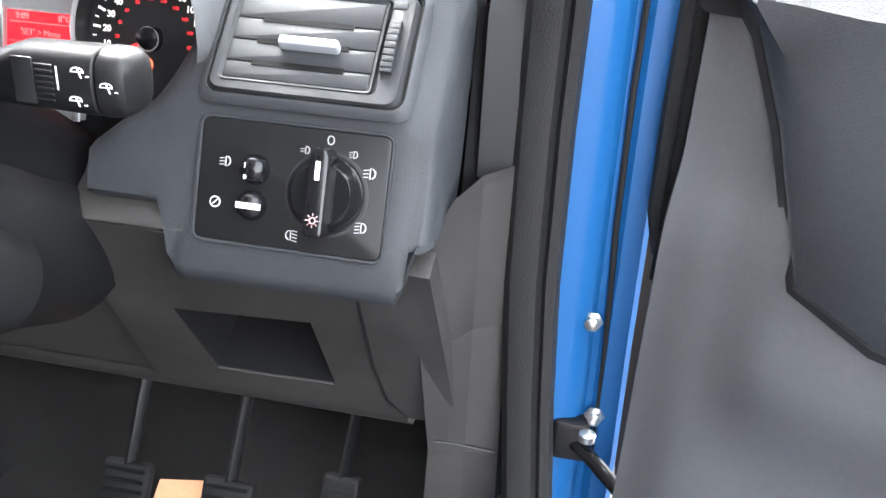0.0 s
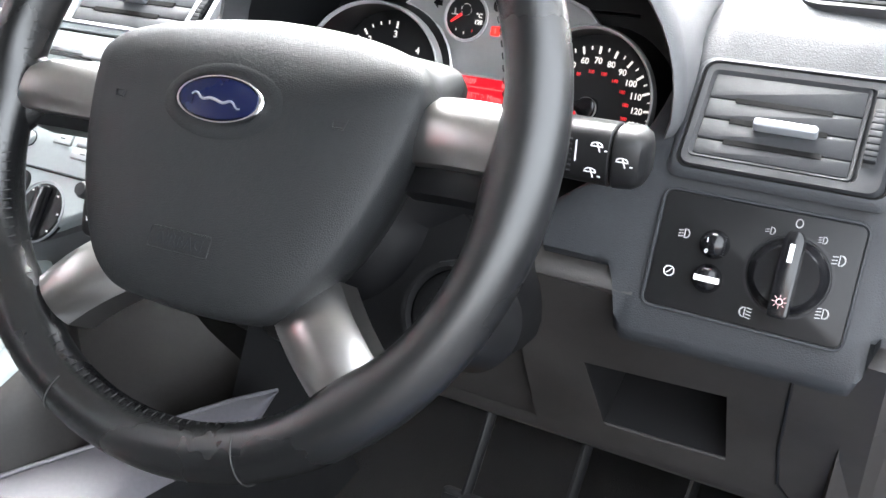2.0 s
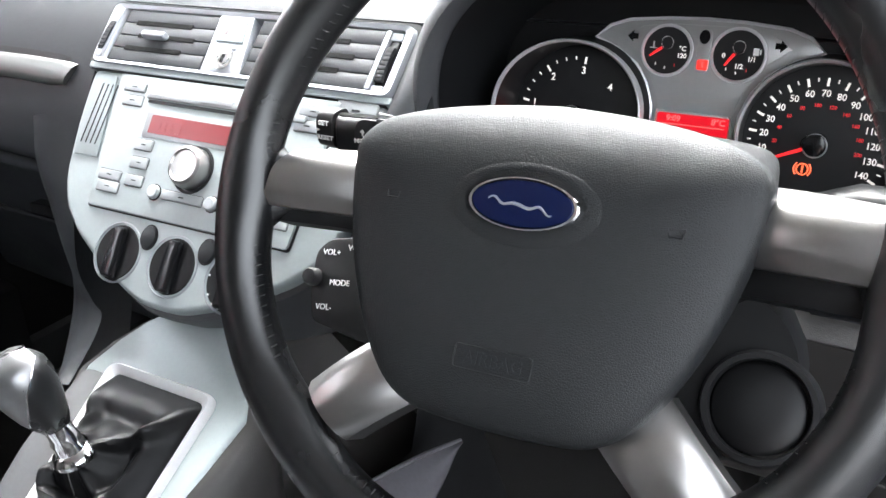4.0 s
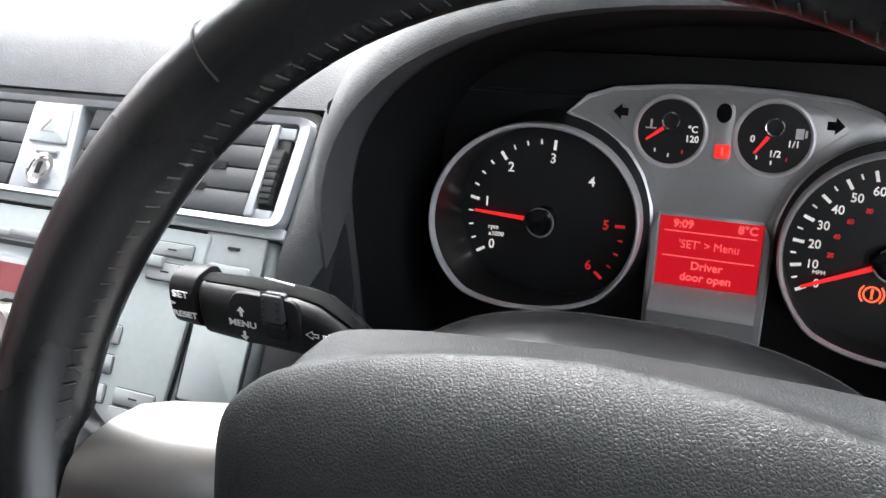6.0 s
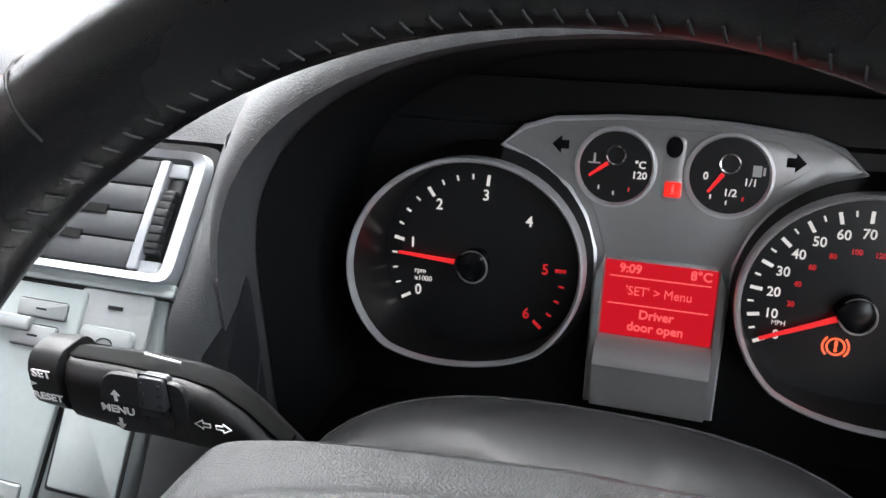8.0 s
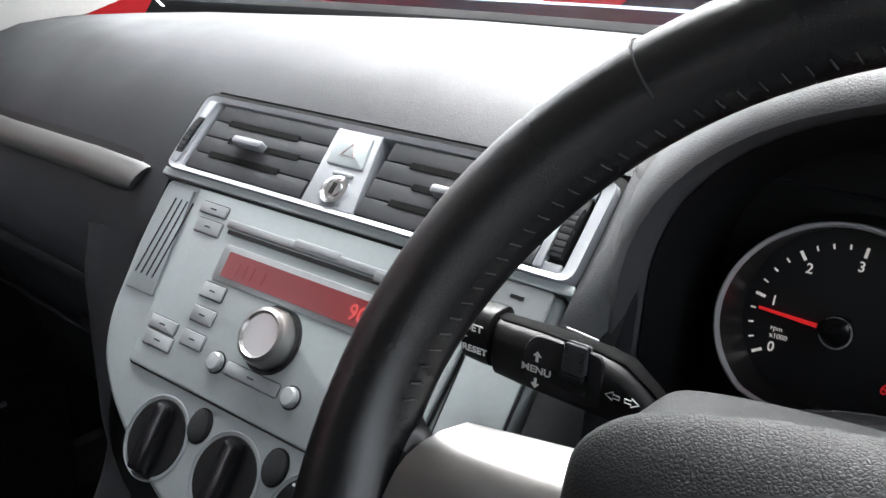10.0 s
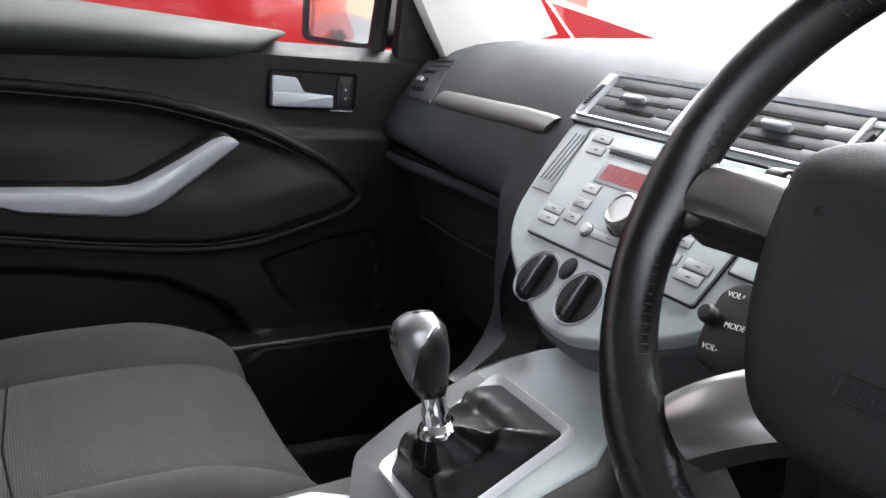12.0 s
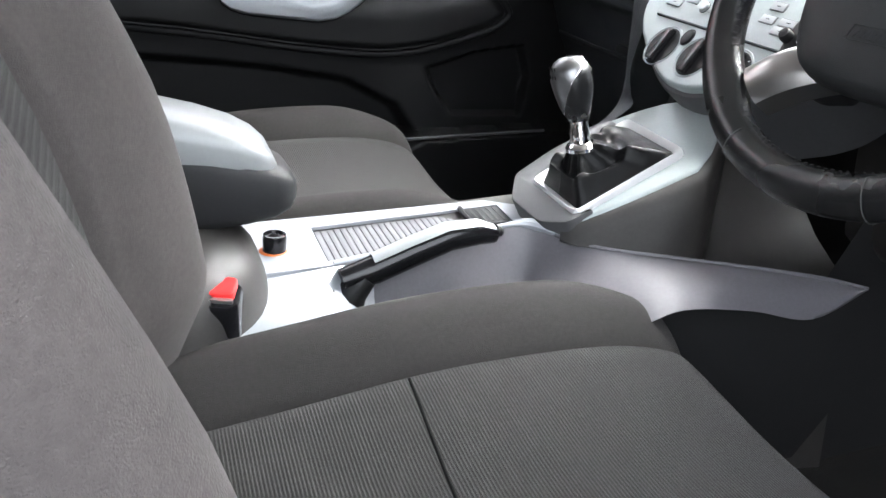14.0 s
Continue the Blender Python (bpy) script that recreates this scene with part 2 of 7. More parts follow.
def prism(pts, z0, z1, bevel=0.0, seg=2, bm=None):
    """An outline raised from z0 to z1, its upper edge rounded."""
    bm = bm or bmesh.new()
    lo = [bm.verts.new((x, y, z0)) for x, y in pts]
    c = Vector((sum(p[0] for p in pts) / len(pts), sum(p[1] for p in pts) / len(pts)))
    n = len(pts)
    area = sum(pts[i - 1][0] * pts[i][1] - pts[i][0] * pts[i - 1][1] for i in range(n))
    turn = 1 if area > 0 else -1

    def inset(d):
        out = []
        for i in range(n):
            a, b, e = Vector(pts[i - 1]), Vector(pts[i]), Vector(pts[(i + 1) % n])
            u, v = (b - a), (e - b)
            nu, nv = Vector((-u.y, u.x)), Vector((-v.y, v.x))
            m = (nu.normalized() if nu.length > 1e-9 else nu) + (nv.normalized() if nv.length > 1e-9 else nv)
            m = m.normalized() if m.length > 1e-6 else Vector((0, 0))
            out.append(b + m * d * turn)
        return out

    rings = [lo]
    if bevel:
        for k in range(seg + 1):
            a = math.pi / 2 * k / seg
            rings.append([bm.verts.new((p.x, p.y, z1 - bevel * (1 - math.sin(a)))) for p in inset(bevel * (1 - math.cos(a)))])
    else:
        rings.append([bm.verts.new((x, y, z1)) for x, y in pts])
    for a, b in zip(rings, rings[1:]):
        for i in range(n):
            bm.faces.new((a[i - 1], a[i], b[i], b[i - 1]))
    bm.faces.new(rings[-1])
    bm.faces.new(rings[0][::-1])
    return bm


def frame_ring(outer, inner, z0, z1, zi=None, bm=None, lip=0.0):
    """A flat frame between two outlines of as many points, with walls down to z0 on both sides."""
    bm = bm or bmesh.new()
    zi = z1 if zi is None else zi
    n = len(outer)
    rows = [[(x, y, z0) for x, y in outer], [(x, y, z1) for x, y in outer]]
    if lip:
        mid = [((a[0] * (1 - lip) + b[0] * lip), (a[1] * (1 - lip) + b[1] * lip), z1) for a, b in zip(outer, inner)]
        rows[1] = [(x, y, z1 - (z1 - z0) * 0.35) for x, y in outer]
        rows.append(mid)
        rows.append([((a[0] * lip + b[0] * (1 - lip)), (a[1] * lip + b[1] * (1 - lip)), zi) for a, b in zip(outer, inner)])
    rows += [[(x, y, zi - (zi - z0) * (0.35 if lip else 0)) for x, y in inner], [(x, y, z0) for x, y in inner]]
    vs = [[bm.verts.new(p) for p in row] for row in rows]
    for a, b in zip(vs, vs[1:]):
        for i in range(n):
            bm.faces.new((a[i - 1], a[i], b[i], b[i - 1]))
    return bm


def loft(rows, close_u=False, close_v=False, caps=False, bm=None):
    bm = bm or bmesh.new()
    vs = [[bm.verts.new(p) for p in row] for row in rows]
    nu = len(vs)
    for i in range(nu if close_u else nu - 1):
        a, b = vs[i], vs[(i + 1) % nu]
        m = len(a)
        for j in range(m if close_v else m - 1):
            bm.faces.new((a[j], a[(j + 1) % m], b[(j + 1) % m], b[j]))
    if caps:
        bm.faces.new(vs[0][::-1])
        bm.faces.new(vs[-1])
    return bm


def lathe(profile, n=32, cx=0.0, cy=0.0, bm=None, cap=True):
    """Turned about z: (radius, height) from the bottom up."""
    bm = bm or bmesh.new()
    rows = []
    for r, z in profile:
        rows.append([bm.verts.new((cx + r * math.cos(2 * math.pi * i / n), cy + r * math.sin(2 * math.pi * i / n), z)) for i in range(n)])
    for a, b in zip(rows, rows[1:]):
        for i in range(n):
            bm.faces.new((a[i - 1], a[i], b[i], b[i - 1]))
    if cap:
        bm.faces.new(rows[-1])
        bm.faces.new(rows[0][::-1])
    return bm


def tube(points, r, n=8, closed=False, bm=None, flat=1.0):
    """A rod along points; r one radius or one a point."""
    bm = bm or bmesh.new()
    pts = [Vector(p) for p in points]
    k = len(pts)
    rows, up = [], None
    for i, p in enumerate(pts):
        a = pts[i - 1] if (closed or i) else p
        b = pts[(i + 1) % k] if (closed or i < k - 1) else p
        t = (b - a).normalized()
        up = (up or t.orthogonal())
        up = (up - t * up.dot(t)).normalized()
        side = t.cross(up)
        rad = r[i] if isinstance(r, (list, tuple)) else r
        rows.append([bm.verts.new(p + (up * math.cos(2 * math.pi * j / n) + side * math.sin(2 * math.pi * j / n) * flat) * rad) for j in range(n)])
    for i in range(k if closed else k - 1):
        a, b = rows[i], rows[(i + 1) % k]
        for j in range(n):
            bm.faces.new((a[j - 1], a[j], b[j], b[j - 1]))
    if not closed:
        bm.faces.new(rows[0][::-1])
        bm.faces.new(rows[-1])
    return bm


def box(cx, cy, cz, sx, sy, sz, bevel=0.0, bm=None):
    """A rounded block."""
    r = min(bevel, sx / 2.01, sy / 2.01) if bevel else 0
    if not r:
        return prism([(cx - sx / 2, cy - sy / 2), (cx + sx / 2, cy - sy / 2), (cx + sx / 2, cy + sy / 2), (cx - sx / 2, cy + sy / 2)], cz - sz / 2, cz + sz / 2, bm=bm)
    return prism(rrect(sx, sy, r, 3, cx, cy), cz - sz / 2, cz + sz / 2, min(r, sz * 0.45), 2, bm=bm)


def smooth(a, b, x):
    t = min(1.0, max(0.0, (x - a) / (b - a)))
    return t * t * (3 - 2 * t)


def spline(v, k=4):
    """A row of numbers with smooth steps put between them."""
    out = []
    for i in range(len(v) - 1):
        a, b, c, d = v[max(i - 1, 0)], v[i], v[i + 1], v[min(i + 2, len(v) - 1)]
        out += [0.5 * (2 * b + (c - a) * t + (2 * a - 5 * b + 4 * c - d) * t * t + (3 * b - a - 3 * c + d) * t ** 3) for t in [j / k for j in range(k)]]
    return out + [v[-1]]


def lerp(table, x):
    """A smooth curve through (x, value) rows."""
    if x <= table[0][0]:
        return table[0][1]
    for (a, u), (b, v) in zip(table, table[1:]):
        if x <= b:
            return u + (v - u) * (x - a) / (b - a)
    return table[-1][1]


def words(text, size, material, parent, x, y, z, turn=0.0, name="lettering", m=None, bold=0.0, align="CENTER", squeeze=1.0):
    """Letters lying on a face."""
    cu = bpy.data.curves.new(name, "FONT")
    cu.body, cu.size, cu.align_x, cu.align_y = text, size, align, "CENTER"
    cu.extrude, cu.offset, cu.resolution_u = 0.0002, bold, 3
    tmp = bpy.data.objects.new(name, cu)
    scene.collection.objects.link(tmp)
    me = bpy.data.meshes.new_from_object(tmp.evaluated_get(bpy.context.evaluated_depsgraph_get()))
    bpy.data.objects.remove(tmp)
    me.name = name
    me.materials.clear()
    me.materials.append(material)
    ob = new(name, me)
    ob.parent = parent
    ob.matrix_local = (m or Matrix()) @ pose(x, y, z, 0, 0, turn) @ Matrix.Diagonal((squeeze, 1, 1, 1))
    return ob


# ---- the shell of the cabin ----
I4 = Matrix()


def setting(name, bm, material, label, category=""):
    ob = part(name, bm, material)
    return tagged(ob, label, category or name.split("_")[0], kind="structure")


setting("ground", loft([[(x, y, 0.0) for x in (-80, -8, 0, 8, 80)] for y in (-80, -8, 0, 8, 80)]), M_ASPHALT, "grey asphalt of a parking yard", "ground")
setting("floor", box(0, 0.1, 0.36, 1.5, 2.2, 0.05, 0.02), M_CARPET, "black carpet on the cabin floor", "floor")
setting("ceiling", loft([[(x, y, 1.50 + 0.05 * math.cos(x * 1.8) + 0.02 * math.cos(y * 1.5)) for x in (-0.66, -0.4, 0, 0.4, 0.66)] for y in (-1.3, -0.8, -0.3, 0.2, 0.42)]),
        M_BEIGE, "pale beige cloth headliner", "ceiling")
setting("roof", loft([[(x, y, 1.55 + 0.05 * math.cos(x * 1.8) + 0.02 * math.cos(y * 1.5)) for x in (-0.70, -0.4, 0, 0.4, 0.70)] for y in (-1.35, -0.8, -0.3, 0.2, 0.45)]),
        M_BLUE, "blue painted steel car roof", "roof")
# unseen header, added to stop overhead light reaching the seats through the roof gap
setting("roof_header", loft([[(x, y - 0.10 * (x / 0.7) ** 2, z + 0.05 * math.cos(x * 1.8)) for x in (-0.68, -0.4, 0, 0.4, 0.68)] for y, z in ((0.40, 1.515), (0.48, 1.500), (0.565, 1.470), (0.565, 1.490), (0.48, 1.56), (0.40, 1.575))]),
        M_BEIGE, "pale beige trim above the windscreen", "header")
setting("wall_firewall", box(0, 1.22, 0.72, 1.5, 0.06, 0.76, 0.01), M_CARPET, "black felt-covered bulkhead behind the pedals", "bulkhead")
setting("wall_rear", box(0, -1.32, 0.72, 1.5, 0.06, 0.76, 0.01), M_CARPET, "dark rear end of the cabin", "bulkhead")
for side, x in (("left", -0.765), ("right", 0.765)):
    setting("sill_" + side, box(x, 0, 0.38, 0.07, 2.4, 0.16, 0.02), M_BLUE if side == "right" else M_DARK, "painted door sill with dark tread", "sill")
    setting("roof_rail_" + side, tube([(x * 0.90, 0.47, 1.50), (x * 0.88, 0.1, 1.55), (x * 0.88, -0.6, 1.56), (x * 0.90, -1.3, 1.5)], 0.035), M_BEIGE, "beige-trimmed roof rail", "rail")
    setting("pillar_rear_" + side, tube([(x, -0.72, 0.42), (x, -0.72, 1.0), (x * 0.9, -0.70, 1.52)], 0.055), M_BEIGE, "beige-trimmed centre pillar", "pillar")
# unseen sheets added over the rear window openings; they keep the sky out
setting("wall_tailgate", loft([[(-0.72, -1.34, 1.09), (0.72, -1.34, 1.09)], [(-0.66, -1.30, 1.54), (0.66, -1.30, 1.54)]]), M_BEIGE, "unseen pale sheet closing the cabin in place of rear glass", "tailgate")
for side, x in (("left", -0.765), ("right", 0.765)):
    setting("wall_quarter_" + side, loft([[(x, -0.72, 1.05), (x, -1.32, 1.05)], [(x * 0.9, -0.70, 1.53), (x * 0.9, -1.30, 1.53)]]), M_BEIGE, "unseen beige sheet in place of the rear side glass", "trim panel")
    setting("wall_cowl_side_" + side, box(x, 0.93, 0.69, 0.03, 0.62, 0.66, 0.01), M_CARPET, "black footwell side lining", "lining")
setting("wall_back_left", box(-0.765, -1.0, 0.75, 0.05, 0.66, 0.65, 0.01), M_DOOR, "dark rear side panel", "panel")
setting("wall_back_right", box(0.765, -1.02, 0.75, 0.05, 0.6, 0.65, 0.01), M_DOOR, "dark rear side panel", "panel")


def pillar_front(side):
    """A windscreen pillar's cloth-covered trim, broad at its foot."""
    rows = []
    for t in [i / 10 for i in range(11)]:
        y, z = 0.78 - 0.38 * t, 1.085 + 0.42 * t
        x = 0.735 - 0.10 * t
        w = 0.12 - 0.055 * t
        rows.append([(side * x, y - w, z - w * 0.35), (side * (x - 0.018), y - w * 0.5, z - 0.005), (side * (x - 0.022), y + w * 0.1, z + 0.01), (side * (x - 0.01), y + w * 0.7, z + 0.03),
                     (side * (x + 0.03), y + w * 0.8, z + 0.04), (side * (x + 0.04), y - w, z - w * 0.3)])
    return loft(rows, close_v=True, caps=True)


setting("pillar_front_left", pillar_front(-1), M_BEIGE, "pale beige cloth windscreen pillar trim", "pillar")
foot = [[(0.722 + k * 0.02, 0.655, z), (0.738, 0.640, z), (0.770, 0.640, z), (0.785, 0.66, z), (0.785, 0.74, z), (0.722 + k * 0.02, 0.74, z)] for k, z in ((0, 1.060), (0.1, 1.075), (0.3, 1.13), (1, 1.24))]
setting("pillar_foot_right", loft(foot, close_v=True, caps=True), M_BEIGE, "pale foot of the windscreen pillar trim", "pillar")
setting("pillar_front_right", pillar_front(1), M_BEIGE, "pale beige cloth windscreen pillar trim", "pillar")

ws = [[(x, 1.16 - 0.22 * (x / 0.7) ** 2 - (0.62 - 0.1 * (x / 0.7) ** 2) * t, 1.08 + 0.46 * t) for x in [-0.72 + 0.09 * i for i in range(17)]] for t in [i / 8 for i in range(9)]]
wsc = setting("window_windscreen", loft(ws + [[(x, y + 0.003, z + 0.004) for x, y, z in row] for row in ws[::-1]], close_u=True), M_GLASS, "clear raked windscreen glass", "windscreen")
wsc.visible_shadow = False
cowl = [[(x, 1.165 + d - 0.22 * (x / 0.7) ** 2, 1.085 + h) for x in [-0.76 + 0.095 * i for i in range(17)]] for d, h in ((0, 0), (0.015, 0.022), (0.05, 0.03), (0.10, 0.02))]
setting("cowl", loft(cowl), M_COWL, "black plastic cowl under the windscreen", "cowl")
bon = [[(x, 1.26 + 0.95 * t - 0.22 * (x / 0.7) ** 2, 1.11 + 0.02 * math.cos(x * 1.6) - 0.16 * t * t) for x in [-0.8 + 0.1 * i for i in range(17)]] for t in [i / 8 for i in range(9)]]
setting("bonnet", loft(bon), M_BLUE, "blue painted bonnet", "bonnet")

# ---- dashboard ----
dash = thing("dashboard", I4, "charcoal soft-grained dashboard with a hooded binnacle", "dashboard")

TOP = [(0.575, 1.083), (0.605, 1.100), (0.65, 1.113), (0.72, 1.119), (0.82, 1.1185), (0.95, 1.1135), (1.06, 1.1075), (1.135, 1.1025)]
LEFT_FACE = [(0.565, 0.918), (0.505, 0.916), (0.492, 0.924), (0.488, 0.936), (0.492, 0.955), (0.502, 0.985), (0.514, 1.010), (0.530, 1.035), (0.550, 1.062)]
MID_FACE = [(0.63, 0.93), (0.625, 0.95), (0.62, 0.97), (0.62, 0.985), (0.615, 1.0), (0.61, 1.02), (0.60, 1.04), (0.59, 1.06), (0.578, 1.076)]
HID_FACE = [(0.70, 0.90), (0.70, 0.92), (0.70, 0.94), (0.70, 0.96), (0.70, 0.98), (0.70, 1.01), (0.70, 1.03), (0.695, 1.06), (0.66, 1.075)]
RIGHT_FACE = [(0.545, 0.882), (0.492, 0.884), (0.477, 0.890), (0.473, 0.902), (0.484, 0.925), (0.497, 0.960), (0.5055, 0.988), (0.5072, 1.006), (0.5470, 1.047)]
STALK_FACE = [(0.56, 0.928), (0.515, 0.927), (0.497, 0.930), (0.490, 0.938), (0.4925, 0.948), (0.4975, 0.962), (0.503, 0.980), (0.5065, 1.004), (0.535, 1.040)]


def dash_cut(x):
    if x < -0.185:
        back = lerp([(-0.76, 0.066), (-0.62, 0.046), (-0.45, 0.022), (-0.185, 0.0)], x)
        low = lerp([(-0.76, -0.034), (-0.65, -0.022), (-0.5, -0.010), (-0.3, 0.0)], x)
        face = LEFT_FACE
    elif x < 0.170:
        back, low, face = 0.0, 0.0, MID_FACE
    elif x < 0.197:
        back, low, face = 0.0, 0.0, STALK_FACE
    elif x < 0.498:
        back, low, face = 0.0, 0.0, HID_FACE
    elif x < 0.556:
        back, low, face = 0.0, 0.0, STALK_FACE
    else:
        back = lerp([(0.556, 0.0), (0.70, 0.003), (0.718, 0.008), (0.7235, 0.02), (0.7245, 0.08)], x)
        low = lerp([(0.60, 0.0), (0.70, -0.004), (0.7245, -0.014)], x)
        lip = lerp([(0.698, 0.0), (0.704, 0.890), (0.709, 0.905), (0.713, 0.928)], x)
        face = [(y, max(z, lip + (z - 0.882) * 0.05)) for y, z in RIGHT_FACE]
    if face is STALK_FACE and x > 0.4:
        top_z = lerp([(0.498, 0.968), (0.52, 0.985), (0.547, 1.015), (0.556, 1.035)], x)
        return [(x, y, z) if z <= top_z else (x, min(y, 0.515) + 0.004, top_z - 0.003) for y, z in face] + [(x, 0.535 + 0.012 * k, top_z - 0.02 - 0.012 * k) for k in range(len(TOP))]
    rows = [(x, y + back, z + low * min(1, max(0, (z - 0.9) / 0.2))) for y, z in face]
    side = max(0.0, abs(x) - 0.3)
    if face is HID_FACE:
        return rows + [(x, max(y, 0.70 + 0.3 * (y - 0.575)), min(z, 1.098)) for y, z in TOP[:3]] + [(x, max(y, 0.80) - (0.22 * (x / 0.7) ** 2) * smooth(0.75, 1.16, y), z - 0.012 if y < 0.9 else z) for y, z in TOP[3:]]
    rows += [(x, y + back * max(0.0, 1 - 3 * (y - 0.575)) - (0.22 * (x / 0.7) ** 2) * smooth(0.75, 1.16, y), z + low * 1.0 + (0.004 * math.cos(x * 2) if y > 0.6 else 0)) for y, z in TOP]
    return rows


def dash_row(x):
    """A cut through the dash; it swells smoothly from behind the stalk to the switch panel."""
    if not 0.524 < x < 0.576:
        return dash_cut(x)
    out = []
    for k, (a, b) in enumerate(zip(dash_cut(0.524), dash_cut(0.576))):
        t = smooth(0.545, 0.561, x) if k < 4 else smooth(0.524, 0.576, x)
        out.append((x, a[1] + (b[1] - a[1]) * t, a[2] + (b[2] - a[2]) * t))
    return out


xs = [-0.76 + 0.023 * i for i in range(25)] + [-0.1852, -0.1848, -0.1, 0.0, 0.09, 0.1698, 0.1702, 0.18, 0.19, 0.1968, 0.1972, 0.25, 0.34, 0.43, 0.4978, 0.4982, 0.51, 0.52, 0.527, 0.533, 0.539, 0.545, 0.551, 0.557, 0.563, 0.569] + [0.576 + 0.0153 * i for i in range(9)] + [0.704, 0.7065, 0.709, 0.7115, 0.714, 0.718, 0.721, 0.7235, 0.7245]
part("soft_top", loft([dash_row(x) for x in xs if x < 0.498]), M_PAD, dash, "charcoal leather-grained soft plastic", 50)
part("soft_end", loft([dash_row(x) for x in xs if x > 0.498]), M_PAD, dash, "charcoal leather-grained soft plastic", 50)


grl = part("demister_grille", prism(rrect(0.066, 0.072, 0.016, 5), -0.006, 0.0010, 0.0008), M_DARK, dash, "black slotted demister outlet")
grl.matrix_local = pose(0.652, 0.638, 1.1090, 12)
for i in range(6):
    part("slot", box(0, -0.026 + 0.0104 * i, 0.0014, 0.056 - 0.010 * (i in (0, 5)), 0.0062, 0.0010), M_COWL, grl)


def hood_loop(y, hw, top, n=30):
    """One arch of the hood; its sides go straight down, the one by the door leaning in."""
    cx, zc, zb = 0.383, 1.03, 0.90
    left, right = min(hw, 0.250), hw - 0.006 if y > 0.62 else min(hw - 0.006, 0.190)
    pts = [(cx - left, y, z) for z in (zb, zb + 0.05, zb + 0.10)]
    for i in range(n + 1):
        a = math.pi * (1 - i / n)
        c, s = math.cos(a), math.sin(a)
        pts.append((cx + (left if c < 0 else right) * math.copysign(abs(c) ** (2 / 2.3), c), y, zc + (top - zc) * abs(s) ** (2 / 2.3)))
    return pts + [(cx + right - k, y + b * smooth(0.64, 0.58, y), z) for k, b, z in ((0.004, 0.006, zb + 0.118), (0.006, 0.014, zb + 0.110), (0.008, 0.024, zb + 0.104))]


HOODS = ((0.675, 0.180, 1.118), (0.60, 0.185, 1.138), (0.535, 0.186, 1.154), (0.522, 0.188, 1.156), (0.515, 0.1905, 1.159), (0.517, 0.195, 1.165),
         (0.528, 0.202, 1.174), (0.550, 0.2105, 1.184), (0.60, 0.218, 1.190), (0.68, 0.230, 1.180), (0.77, 0.242, 1.150), (0.85, 0.250, 1.108))
part("binnacle_hood", loft([hood_loop(*row) for row in HOODS]), M_HOOD, dash, "black grained hood over the instruments", 60)
cheek = []
for z in (0.925, 0.95, 0.98, 1.00, 1.02, 1.04, 1.06, 1.075, 1.088):
    yv = 0.418 + (z - 0.895) * 0.7265 if z < 1.02 else 0.54 + (z - 1.057) * 1.0355
    yr = min(0.519, 0.519 - (1.0 - z) * 0.45) + 0.5 * max(0.0, z - 1.045)
    cheek.append([(0.1665, yv + 0.012, z), (0.1695, yv + 0.001, z), (0.178, yv * 0.65 + yr * 0.35 - 0.003, z), (0.187, yv * 0.25 + yr * 0.75 - 0.002, z), (0.1925, yr, z), (0.1955, yr + 0.004, z), (0.197, yr + 0.02, z)])
part("binnacle_cheek", loft(cheek), M_HOOD, dash, "grained cheek between the vent and the instruments", 60)
part("hood_lining", loft([hood_loop(y, hw, top) for y, hw, top in ((0.674, 0.1785, 1.1165), (0.60, 0.1835, 1.1365), (0.540, 0.1847, 1.1525))]), M_LINING, dash, "", 60)
part("binnacle_back", loft([[(0.17, 0.68, 0.88), (0.57, 0.68, 0.88)], [(0.17, 0.68, 1.13), (0.57, 0.68, 1.13)]]), M_BLACK, dash)
part("binnacle_floor", loft([[(0.176, 0.50, 0.918), (0.562, 0.50, 0.918)], [(0.176, 0.60, 0.915), (0.562, 0.60, 0.915)], [(0.176, 0.69, 0.915), (0.562, 0.69, 0.915)]]), M_BLACK, dash)

# passenger side: bright strip, glovebox, end vent
strip_rows = []
for i in range(21):
    x = -0.562 + (0.562 - 0.219) * i / 20
    _, ya, za = dash_row(x)[6]
    taper = min(1.0, 0.85 + i * 0.15, 0.85 + (20 - i) * 0.15)
    prof = [(-0.013, -0.002), (-0.0128, 0.0020), (-0.0105, 0.0052), (-0.006, 0.0078), (0.0, 0.0088), (0.006, 0.0078), (0.0105, 0.0050), (0.0125, 0.0)]
    za += 0.0065
    strip_rows.append([(x + 0.55 * u, ya + 0.003 + u * 0.55 * taper - d * 0.55, za + u * 0.9 * taper + d * 0.25) for u, d in prof])
part("bright_strip", loft(strip_rows, caps=True), M_STRIP, dash, "long half-round brushed metal trim strip", 50)
strip_gap = [[(r[0][0], r[k][1] + 0.004, r[k][2] + h) for k, h in ((0, -0.006), (4, 0.0), (7, 0.005))] for r in strip_rows]
part("strip_recess", loft(strip_gap), M_BLACK, dash)

